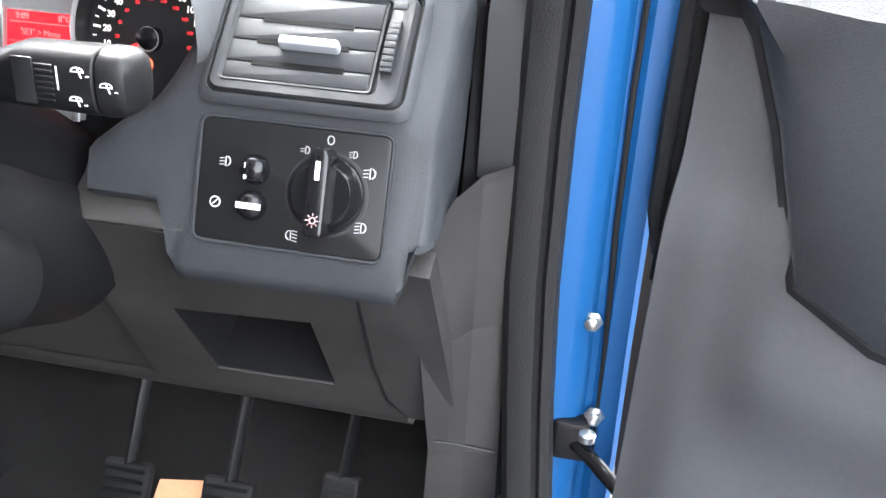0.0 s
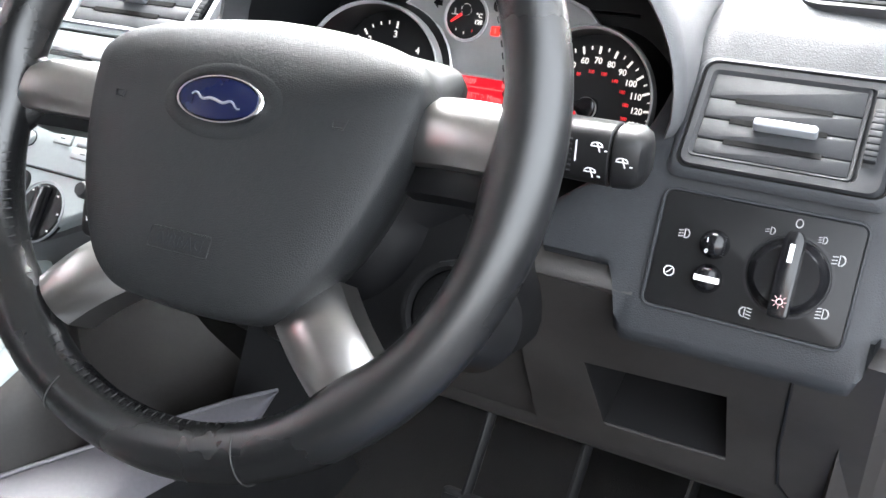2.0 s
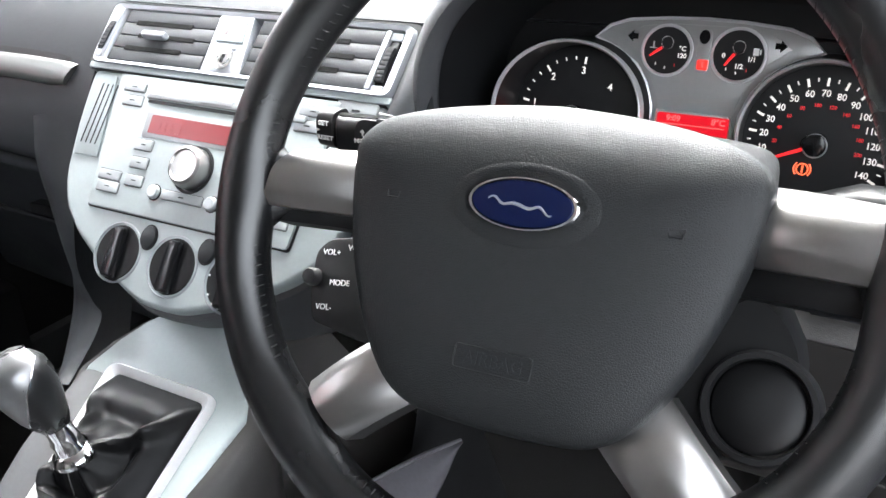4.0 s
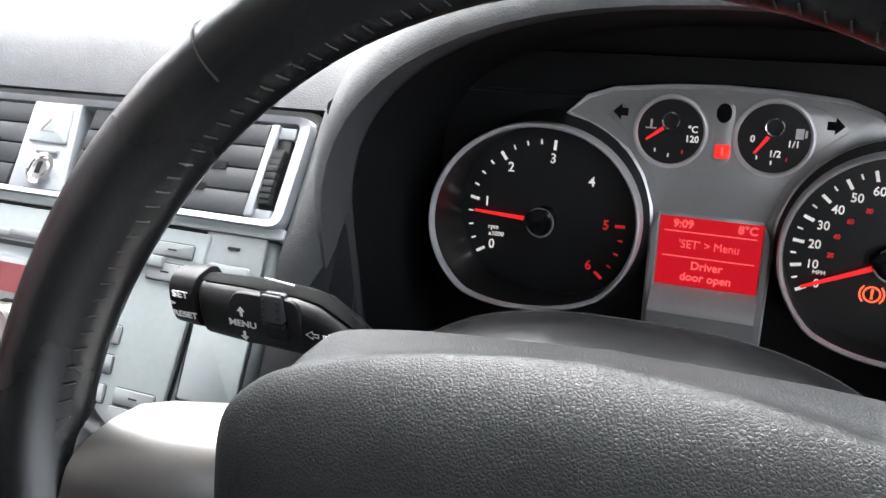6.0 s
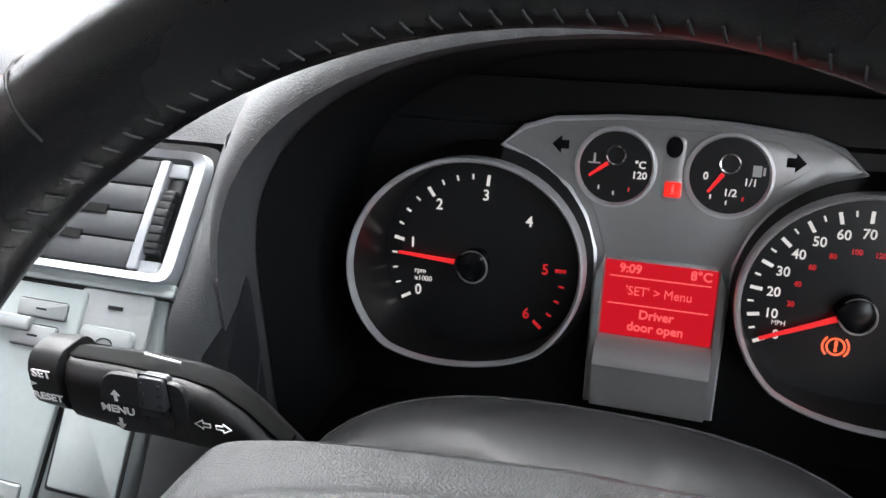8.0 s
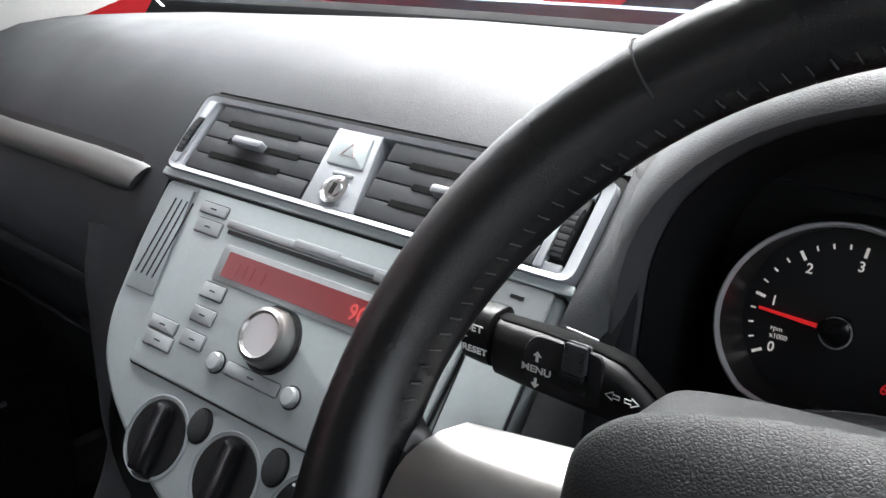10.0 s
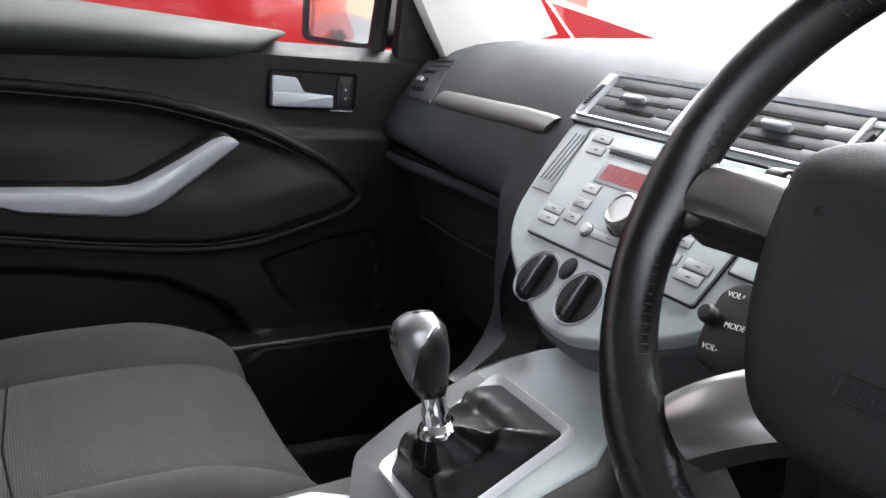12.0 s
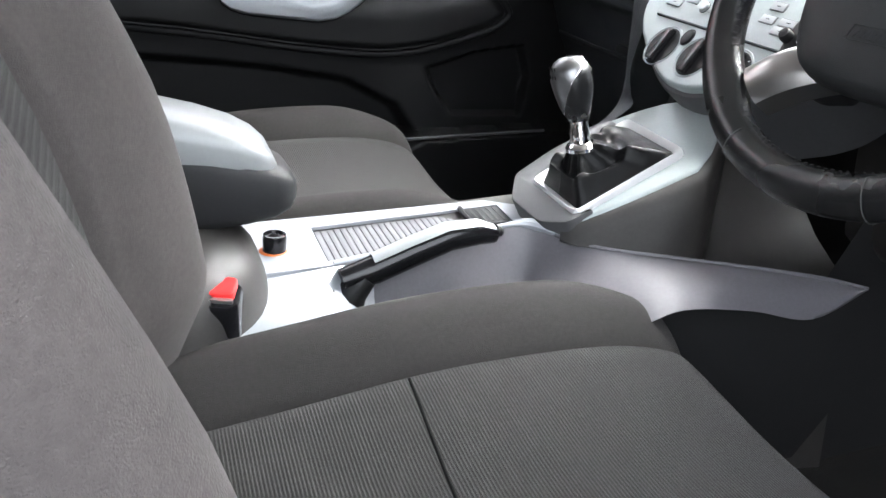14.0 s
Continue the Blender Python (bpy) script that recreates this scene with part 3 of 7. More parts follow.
glove = thing("glovebox", I4, "dark closed glovebox below the dash lip", "glovebox")
lid_rows = []
for d, z in ((0.0, 0.914), (-0.030, 0.911), (-0.036, 0.906), (-0.037, 0.899), (-0.033, 0.893), (-0.012, 0.886), (0.0, 0.876), (0.014, 0.85), (0.034, 0.80), (0.058, 0.75), (0.085, 0.70), (0.12, 0.612)):
    lid_rows.append([(x, 0.548 + 0.0765 * (-x - 0.2) + d, z - 0.012 * smooth(-0.35, -0.74, x) * (z > 0.86)) for x in [-0.735 + 0.0415 * i for i in range(12)]])
part("lid", loft(lid_rows), M_PAD, glove, "", 60)
part("lid_gap", tube([(x, 0.520 + 0.078 * (-x - 0.2), 0.9145 - 0.010 * smooth(-0.35, -0.74, x)) for x in [-0.735 + 0.0415 * i for i in range(12)]], 0.006, 8), M_COWL, glove)
part("grab_edge", tube([(-0.66, 0.592, 0.80), (-0.5, 0.575, 0.805), (-0.34, 0.562, 0.81)], 0.004, flat=2.2), M_DARK, glove)
part("latch", box(-0.36, 0.0, 0.0, 0.09, 0.02, 0.012, 0.004), M_BLACK, glove).matrix_local = pose(0, 0.568, 0.825)
leg_l = [(-0.300, 0.515, 0.962), (-0.286, 0.502, 0.926), (-0.277, 0.50, 0.892), (-0.262, 0.50, 0.844), (-0.257, 0.498, 0.803), (-0.240, 0.475, 0.766), (-0.190, 0.420, 0.748), (-0.125, 0.365, 0.764)]
leg_r = [(-0.185, 0.490, 0.985), (-0.180, 0.470, 0.930), (-0.175, 0.455, 0.890), (-0.165, 0.440, 0.845), (-0.150, 0.438, 0.812), (-0.138, 0.436, 0.800), (-0.122, 0.408, 0.788), (-0.104, 0.362, 0.772)]
lefts, rights = [list(zip(*[spline([p[k] for p in w], 5) for k in range(3)])) for w in (leg_l, leg_r)]
leg = []
for a, b in zip(lefts, rights):
    a, b = Vector(a), Vector(b)
    leg.append([a + Vector((0.012, 0.07, -0.02)), a + Vector((0.0, 0.008, -0.003)), a + Vector((0.003, 0.001, 0.001))] + [a.lerp(b, u) + Vector((0.0, -0.008, 0.006)) * math.sin(math.pi * u) for u in (0.15, 0.4, 0.7, 1.0)])
part("stack_leg", loft(leg), M_PAD, dash, "charcoal leg sweeping from the dash to the console", 60)


def vent_slats(parent, w, h, n, material, tab_x, ylift=0.0, lean=0.0, tab=0.030):
    """Level slats in a dark box, the middle gaps open in the centre, and a bright thumb tab."""
    part("duct", box(0, 0, -0.022, w, h, 0.02), M_BLACK, parent)
    step = h / n
    for k in range(n):
        y = -h / 2 + step * (k + 0.5)
        part("slat", box(lean * y, y, -0.0075, w - 0.001, step - 0.0008, 0.009, 0.0007), material, parent)
    for k in range(1, n):
        y = -h / 2 + step * k
        part("slot", box(lean * y + (0.006 if k == 2 else -0.004) + (tab_x * 0.3), y, -0.0028, w * 0.60, 0.0046, 0.0008), M_COWL, parent)
    part("thumb_tab", box(tab_x, 0.0, 0.000, tab, 0.0062, 0.009, 0.0022), M_SILVER, parent, "bright metal thumb tab")


def thumb_wheel(parent, x, y, h):
    part("wheel_slot", box(x, y, -0.001, 0.009, h, 0.003, 0.002), M_BLACK, parent)
    n = 9
    for k in range(n):
        a = (k / (n - 1) - 0.5) * 1.9
        part("wheel_rib", box(x, y - h * 0.06 + h * 0.40 * math.sin(a), 0.0035 * math.cos(a), 0.0075, h * 0.07 * math.cos(a) + 0.0012, 0.004, 0.0008), M_VENTR, parent)


# end vent by the driver's door
rv = thing("side_air_vent", panel((0.637, 0.5305, 1.0363), 44), "grey plastic air vent with a chrome tab", "air vent", "dash vents")
part("surround", frame_ring(rrect(0.121, 0.079, 0.008, 4), rrect(0.0935, 0.0625, 0.003, 4, -0.0073, 0.0008), -0.012, 0.0006, 0.0002, lip=0.2), M_VENTR, rv)
part("inner_step", frame_ring(rrect(0.0965, 0.0655, 0.0035, 4, -0.0073, 0.0008), rrect(0.0905, 0.0595, 0.002, 4, -0.0073, 0.0008), -0.012, 0.0006, -0.0012, lip=0.12), M_VENTR, rv)
part("shadow_gap", frame_ring(rrect(0.1232, 0.0812, 0.009, 4), rrect(0.1200, 0.078, 0.008, 4), -0.012, -0.0012), M_COWL, rv)
part("vent_bed", loft([[(x, y, z) for x, y in rrect(w, h, r, 4)] for w, h, r, z in ((0.134, 0.092, 0.010, -0.005), (0.129, 0.087, 0.010, -0.0012), (0.1238, 0.0818, 0.009, 0.0), (0.1225, 0.0805, 0.009, -0.004))], close_v=True), M_PAD, rv, "", 60)
rvi = thing("vent_core", I4, "", "")
rvi.parent = rv
rvi.matrix_local = pose(-0.0073, 0, 0.0030)
part("duct", box(0, 0, -0.022, 0.092, 0.061, 0.02), M_BLACK, rvi)
for lo, hi in ((-0.0292, -0.0183), (-0.0175, -0.0030), (-0.0022, 0.0123), (0.0131, 0.0308)):
    part("slat", box(0, (lo + hi) / 2, -0.0080, 0.091, hi - lo, 0.009, 0.0007), M_VENTR, rvi)
for y in (-0.0179, -0.0026, 0.0127):
    part("slot", box(0.0, y - 0.0005, -0.0034, 0.058, 0.0036, 0.0008), M_COWL, rvi)
part("thumb_tab", box(0.005, -0.0043, -0.0005, 0.038, 0.0062, 0.009, 0.0022), M_SILVER, rvi, "bright metal thumb tab")
thumb_wheel(rv, 0.0475, 0.003, 0.05)
part("wheel_cap", box(0.0475, 0.0305, -0.0005, 0.0095, 0.006, 0.003, 0.001), M_VENTR, rv)

# light switches
sw = thing("light_switch_panel", panel((0.634, 0.4930, 0.9545), 20), "matt black headlamp switch panel with printed symbols", "switch panel")
part("plate", prism(rrect(0.119, 0.0745, 0.005, 4, 0.0, 0.0), -0.01, 0.0012, 0.0008), M_BLACK, sw)
part("plate_edge", tube([(x, y, 0.0012) for x, y in rrect(0.1215, 0.077, 0.006, 4)], 0.0011, 6, True), M_PAD, sw)
knob = part("rotary_knob", lathe([(0.0235, 0.0), (0.0232, 0.004), (0.021, 0.006), (0.0195, 0.012), (0.018, 0.0135)], 40, 0.0225, -0.001), M_GLOSS, sw)
part("knob_ring", lathe([(0.0262, 0.0), (0.0262, 0.0016), (0.0245, 0.002), (0.0238, 0.0005)], 40, 0.0225, -0.001, cap=False), M_DARK, knob)
part("knob_grip", prism(rounded([(0.0165, -0.026), (0.0285, -0.026), (0.0285, 0.022), (0.0255, 0.0265), (0.0195, 0.0265), (0.0165, 0.022)], 0.003), 0.004, 0.0235, 0.002), M_GLOSS, knob)
part("knob_mark", box(0.0225, 0.013, 0.0237, 0.0028, 0.011, 0.0006), M_WHITE, knob)
part("lamp_mark", tube([(0.0225 + 0.0018 * math.cos(a), -0.016 + 0.0018 * math.sin(a), 0.0238) for a in [i * math.pi / 5 for i in range(10)]], 0.0004, 5, True), M_PINK, knob)
rays = bmesh.new()
for k in range(8):
    a = k * math.pi / 4
    tube([(0.0225 + r * math.cos(a), -0.016 + r * math.sin(a), 0.0238) for r in (0.0026, 0.0042)], 0.0003, 4, bm=rays)
part("lamp_rays", rays, M_PINK, knob)
for cy in (0.0085, -0.0135):
    dome = part("dimmer_wheel", lathe([(0.0095, 0.0), (0.0092, 0.003), (0.0078, 0.0075), (0.005, 0.0098), (0.001, 0.0105)], 28, -0.0235, cy), M_GLOSS, sw)
    if cy > 0:
        for k in range(9):
            part("rib", box(-0.0185, cy - 0.006 + 0.0015 * k, 0.0078 - abs(k - 4) * 0.0003, 0.0045, 0.0006, 0.0012), M_DARK, dome)
        words("0", 0.004, M_WHITE, dome, -0.0265, cy - 0.005, 0.0102)
        words("1", 0.0045, M_WHITE, dome, -0.0268, cy + 0.002, 0.0108)
    else:
        part("dimmer_mark", box(-0.0225, cy, 0.0106, 0.0155, 0.0036, 0.001), M_WHITE, dome)


def symbol(parent, x, y, s, rays=3, ring=True, flip=1, lines=3, z=0.0016, material=None):
    """A small printed lamp mark: a D-shaped outline with bars beside it."""
    material = material or M_PRINT
    pts = [(x + flip * s * 0.1, y + s * 0.5), (x + flip * s * 0.1, y - s * 0.5)] + [(x + flip * (s * 0.1 + s * 0.5 * math.cos(a)), y + s * 0.5 * math.sin(a)) for a in (-1.0, -0.5, 0, 0.5, 1.0)]
    b = tube([(px, py, z) for px, py in pts], s * 0.07, 4, True)
    for k in range(lines):
        yy = y + (k - (lines - 1) / 2) * s * 0.32
        tube([(x - flip * s * 0.05, yy, z), (x - flip * s * 0.55, yy - s * 0.08, z)], s * 0.06, 4, bm=b)
    part("printed_mark", b, material, parent)


symbol(sw, -0.0435, 0.0115, 0.006)
symbol(sw, 0.0475, 0.0145, 0.0065)
symbol(sw, 0.0455, -0.0185, 0.0062, lines=4)
symbol(sw, 0.0035, -0.0285, 0.0062, lines=4, flip=-1)
symbol(sw, 0.0065, 0.024, 0.0048, lines=2)
symbol(sw, 0.0365, 0.0245, 0.0045, lines=3)
part("printed_mark", tube([(0.022 + 0.002 * math.cos(a), 0.0315 + 0.0026 * math.sin(a), 0.0016) for a in [i * math.pi / 6 for i in range(12)]], 0.0004, 4, True), M_PRINT, sw)
part("printed_mark", tube([(-0.0475 + 0.0032 * math.cos(a), -0.014 + 0.0032 * math.sin(a), 0.0016) for a in [i * math.pi / 6 for i in range(12)]], 0.0004, 4, True), M_WHITE, sw)
part("printed_mark", tube([(-0.049, -0.0155, 0.0016), (-0.046, -0.0125, 0.0016)], 0.0004, 4), M_WHITE, sw)

# lower trim under the switches, with an open cubby
low = thing("lower_dash_trim", panel((0.578, 0.559, 0.792), -31), "brown-grey lower dash panel with an open cubby", "dash trim")


def side_pts(a, b, n):
    return [(a[0] + (b[0] - a[0]) * i / n, a[1] + (b[1] - a[1]) * i / n) for i in range(n)]


def quad_loop(c, n=8):
    out = []
    for i in range(4):
        out += side_pts(c[i], c[(i + 1) % 4], n)
    return out


hole = quad_loop([(0.0535, 0.0530), (-0.0545, 0.0430), (-0.0455, -0.0500), (0.0565, -0.0455)])
outer = quad_loop([(0.145, 0.135), (-0.105, 0.150), (-0.112, -0.092), (0.155, -0.092)])
part("panel_face", frame_ring(outer, hole, -0.02, 0.0, lip=0.0), M_LOWER, low)
deep = [(x * 0.93, y * 0.85 - 0.004) for x, y in hole]
cub = loft([[(x, y, -0.001) for x, y in hole], [(x * 0.985, y * 0.97, -0.012) for x, y in hole], [(x, y, -0.06) for x, y in deep]], close_v=True)
cub.faces.new([v for v in cub.verts][-len(deep):])
part("cubby", cub, M_BLACK, low)
part("cubby_lip", tube([(-0.0445, -0.0495, 0.0006), (0.0, -0.0475, 0.001), (0.0560, -0.0452, 0.0006)], 0.0018, 6), M_LOWER, low)
part("fuse_cover_gap", tube([(0.094, 0.118, 0.0004), (0.093, 0.0, 0.0006), (0.097, -0.06, 0.0004), (0.112, -0.092, 0.0)], 0.0012, 6), M_BLACK, low)
part("top_ledge", loft([[(x, 0.150 - 0.06 * max(0, x + 0.0) , 0.0), ] * 1 + [(x, 0.153 - 0.06 * max(0, x), -0.006), (x, 0.150 - 0.06 * max(0, x), -0.05)] for x in (-0.105, -0.07, -0.03, -0.012)]), M_LOWER, low)

part("valance", loft([[(x, 0.612 + 0.001 * k + d, 0.716 + h) for x in [0.10 + 0.031 * i for i in range(20)]] for k, (d, h) in enumerate(((-0.004, 0.003), (0.0, -0.012), (0.02, -0.030), (0.06, -0.040), (0.14, -0.045), (0.2, -0.02)))]), M_LOWER, dash, "brown-grey lower valance")
part("knee_panel", loft([[(0.11, 0.575, 0.86), (0.20, 0.55, 0.86), (0.34, 0.55, 0.86), (0.468, 0.545, 0.86)], [(0.11, 0.585, 0.80), (0.20, 0.565, 0.80), (0.34, 0.565, 0.80), (0.468, 0.566, 0.80)], [(0.11, 0.60, 0.715), (0.20, 0.612, 0.715), (0.34, 0.612, 0.715), (0.468, 0.612, 0.715)]]), M_LOWER, dash)

# side trim beside the dash end
kick = thing("kick_panel", I4, "brown-grey side trim beside the dash end", "trim panel")
kick_top = [(0.7085, 0.505, 0.906), (0.7290, 0.532, 0.945), (0.7420, 0.565, 0.951), (0.760, 0.592, 0.951)]
kick_low = [(0.710, 0.600, 0.69), (0.726, 0.601, 0.69), (0.740, 0.604, 0.69), (0.768, 0.608, 0.69)]
kick_foot = [(0.70, 0.64, 0.42), (0.724, 0.64, 0.42), (0.742, 0.64, 0.42), (0.775, 0.63, 0.42)]
kick_rows = [kick_top] + [[tuple(p + (q - p) * f for p, q in zip(a, b)) for a, b in zip(kick_top, kick_low)] for f in (0.03, 0.5, 1.0)] + [kick_foot]
kick_rows = [[(r[0][0] - 0.004, r[0][1] + 0.06, r[0][2]), (r[0][0] - 0.001, r[0][1] + 0.002, r[0][2])] + r for r in kick_rows]
part("trim_face", loft(kick_rows), M_LOWER, kick, "", 8)
part("kick_seam", tube([(0.716, 0.592, 0.705), (0.735, 0.600, 0.700), (0.766, 0.605, 0.694)], 0.0012, 5), M_BLACK, kick)
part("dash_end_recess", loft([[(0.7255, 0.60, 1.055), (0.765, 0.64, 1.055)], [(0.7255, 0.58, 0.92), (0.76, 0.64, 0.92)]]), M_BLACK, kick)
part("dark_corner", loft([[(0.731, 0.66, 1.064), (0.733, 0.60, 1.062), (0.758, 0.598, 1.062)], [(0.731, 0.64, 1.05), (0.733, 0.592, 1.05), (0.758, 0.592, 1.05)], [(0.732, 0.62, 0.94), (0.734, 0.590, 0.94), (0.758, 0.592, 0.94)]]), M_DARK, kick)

# ---- driver's door opening ----
seal = [(0.775, 0.30, 1.42), (0.766, 0.44, 1.30), (0.764, 0.56, 1.17), (0.766, 0.594, 1.09), (0.766, 0.60, 0.98), (0.769, 0.60, 0.86), (0.776, 0.60, 0.76), (0.786, 0.59, 0.66), (0.79, 0.53, 0.52), (0.785, 0.40, 0.46), (0.78, 0.1, 0.455), (0.78, -0.5, 0.455)]
seal_prof = ((-0.020, 0.006), (-0.019, -0.006), (-0.014, -0.012), (-0.004, -0.014), (0.005, -0.012), (0.009, -0.005), (0.012, -0.009), (0.019, -0.008), (0.022, 0.0), (0.021, 0.010))
seal_rows = [[(x + 0.010 + dx, y + dy, z) for dx, dy in seal_prof] for x, y, z in seal[:8]]
setting("trim_pillar_seal", loft(seal_rows), M_SEAL, "broad grained black rubber seal on the door pillar", "door seal")
setting("trim_door_seal", tube(seal[7:], 0.0125, 10, flat=1.25), M_RUBBER, "black rubber door seal along the pillar", "door seal")
post = thing("hinge_pillar", I4, "glossy blue painted steel hinge pillar of the open door", "door pillar", kind="structure")
part("pressing", loft([[(x0 + dx, 0.615 + dy, z) for dx, dy in ((-0.012, 0.0), (0.012, -0.001), (0.024, 0.003), (0.032, 0.012), (0.037, 0.013), (0.044, 0.006), (0.058, 0.006), (0.062, 0.010), (0.062, 0.06))] for z, x0 in ((0.42, 0.808), (0.55, 0.806), (0.70, 0.803), (0.80, 0.800), (0.90, 0.798), (1.0, 0.796), (1.10, 0.795), (1.2, 0.793))]), M_BLUE, post)
# blue front wing coloured black, for the shade seen through the door gap
part("wing_edge", loft([[(0.872, 0.66, z), (0.90, 0.74, z), (0.905, 1.3, z)] for z in (0.40, 0.8, 1.0, 1.12)]), M_COWL, post)
for z, x in ((0.822, 0.829), (0.735, 0.842)):
    bolt = part("bolt", lathe([(0.0085, 0.0), (0.0085, 0.002), (0.006, 0.003), (0.006, 0.008), (0.0035, 0.0095)], 6, 0, 0), M_STEEL, post, "bright zinc bolt head")
    bolt.matrix_local = pose(x, 0.622, z, 90, 0, 0)
strap = thing("door_check_strap", I4, "black steel door check strap with a rubber stop", "door strap")
part("arm", tube([(0.815, 0.625, 0.715), (0.84, 0.60, 0.712), (0.875, 0.565, 0.70), (0.90, 0.545, 0.69)], 0.006, 8, flat=0.6), M_GLOSS, strap)
part("bracket", box(0.825, 0.618, 0.715, 0.03, 0.02, 0.035, 0.005), M_BLACK, strap)
part("pin", lathe([(0.007, 0), (0.007, 0.006), (0.004, 0.008)], 12, 0.838, 0.605), M_STEEL, strap).matrix_local = pose(0, 0, 0.722)
# thin black tube standing in for the shadow line of the pillar's crease
part("crease_shade", tube([(0.832, 0.622, 1.15), (0.833, 0.6225, 1.0), (0.836, 0.623, 0.90), (0.842, 0.623, 0.80), (0.846, 0.624, 0.70)], 0.0022, 8), M_RUBBER, post, "dark crease down the pillar")


DOOR_R = pose(0.872, 0.585, 0.0, 0, 0, 62)
rdoor = thing("driver_door", DOOR_R, "open blue driver's door with a grey and black inner panel", "car door")
# in the door's own axes: -y runs from the hinge to the handle, -x faces the cabin
part("shell", loft([[(0.03, -d, z) for z in (0.42, 0.7, 0.95, 1.06)] for d in (0.0, 0.3, 0.7, 1.05)] ), M_BLUE, rdoor)
part("hinge_edge", loft([[(x, 0.0, z) for x in (-0.012, 0.0, 0.03)] for z in (0.42, 0.6, 0.8, 0.925)]), M_BLUE, rdoor)
# black block and tube added for the shade in the upper door gap
part("edge_gap_shade", box(0.008, 0.001, 1.01, 0.045, 0.010, 0.17, 0.003), M_COWL, rdoor, "black block standing in for the shaded gap at the door edge")
part("edge_shade_tube", tube([(0.004, 0.012, 1.12), (0.004, 0.012, 1.0), (0.004, 0.011, 0.93), (0.002, 0.008, 0.90)], [0.012, 0.012, 0.011, 0.006], 10), M_RUBBER, rdoor, "added black tube darkening the upper gap at the door edge")
part("edge_clip", box(0.0, 0.006, 0.90, 0.012, 0.008, 0.035, 0.003), M_BLACK, rdoor)


def rdoor_x(d, z):
    up = smooth(0.93, 0.99, z - 0.10 * smooth(0.03, 0.25, d))
    arm = smooth(0.055, 0.09, d - 0.32 * max(0, z - 0.93) * 0) * smooth(0.80, 0.88, z) * 0.02
    return -0.020 - 0.014 * smooth(0.0, 0.006, d) - 0.010 * smooth(0.006, 0.05, d) - arm - 0.035 * math.exp(-((z - 0.80) / 0.05) ** 2) * smooth(0.18, 0.3, d) + 0.012 * up


part("lower_panel", loft([[(rdoor_x(d, z), -d, z) for z in [0.44 + 0.02 * i for i in range(34)]] for d in [0.0, 0.002, 0.004, 0.006, 0.01, 0.02, 0.03, 0.045, 0.06, 0.08, 0.1, 0.13, 0.17, 0.22, 0.3, 0.4, 0.55, 0.75, 1.0]]), M_CONSOLE, rdoor, "grey grained door panel")
up_rows = []
for i in range(15):
    t = i / 14
    d = 0.022 + 0.97 * t * t
    lowz = 1.08 - 0.16 * smooth(0.0, 0.10, d - 0.022) - 0.03 * smooth(0.1, 0.5, d)
    up_rows.append([(rdoor_x(d, z) - bulge, -d, z) for z, bulge in ((lowz, -0.004), (lowz + 0.006, 0.010), (lowz + 0.02, 0.016), (lowz * 0.5 + 0.55, 0.022), (1.085, 0.02), (1.10, 0.005))])
part("upper_pad", loft(up_rows), M_PAD, rdoor, "black soft-grained upper pad")
part("pad_border", tube([r[0] for r in up_rows], 0.008, 8), M_DARK, rdoor)
part("belt_trim", tube([(-0.03, -0.01 - 0.1 * i, 1.10 - 0.002 * i) for i in range(11)], 0.016, 8), M_BLACK, rdoor)
part("sail_trim", prism(rounded([(0.0, 1.07), (0.10, 1.07), (0.30, 1.10), (0.02, 1.25)], 0.01), -0.01, 0.012, 0.003), M_BLACK, rdoor).matrix_local = Matrix(((0, 0, 1, -0.02), (-1, 0, 0, 0), (0, 1, 0, 0), (0, 0, 0, 1)))

# ---- instruments ----
clus = thing("instrument_cluster", panel((0.378, 0.634, 1.010), 14), "instrument cluster with lit red display and chrome-ringed dials", "instrument cluster")
part("back_plate", prism(rrect(0.385, 0.20, 0.03, 4, 0.0, -0.005), -0.03, -0.014), M_BLACK, clus)


def dial_outline(rx, ry, cx, cy, n=56):
    """A circle with a flattened foot."""
    out = []
    for i in range(n):
        a = 2 * math.pi * i / n
        c, s = math.cos(a), math.sin(a)
        y = ry * s
        if s < -0.72:
            y = -ry * (0.72 + (abs(s) - 0.72) * 0.62)
            c = math.copysign(abs(c) ** 0.94, c)
        out.append((cx + rx * c, cy + y))
    return out


def needle(parent, cx, cy, ang, length, tail, w, z):
    a = radians(ang)
    u, v = Vector((math.cos(a), math.sin(a))), Vector((-math.sin(a), math.cos(a)))
    pts = [u * tail + v * w, u * tail - v * w, u * length - v * w * 0.55, u * length + v * w * 0.55]
    part("needle", prism([(cx + p.x, cy + p.y) for p in pts], z, z + 0.0015), M_NEEDLE, parent, "red lit needle")


HUBY = -0.008


def lip_z(x):
    """How far a dial's ring stands out: more towards the outer ends of the cluster."""
    return 0.018 + 0.028 * max(0.0, abs(x) - 0.039) / 0.116


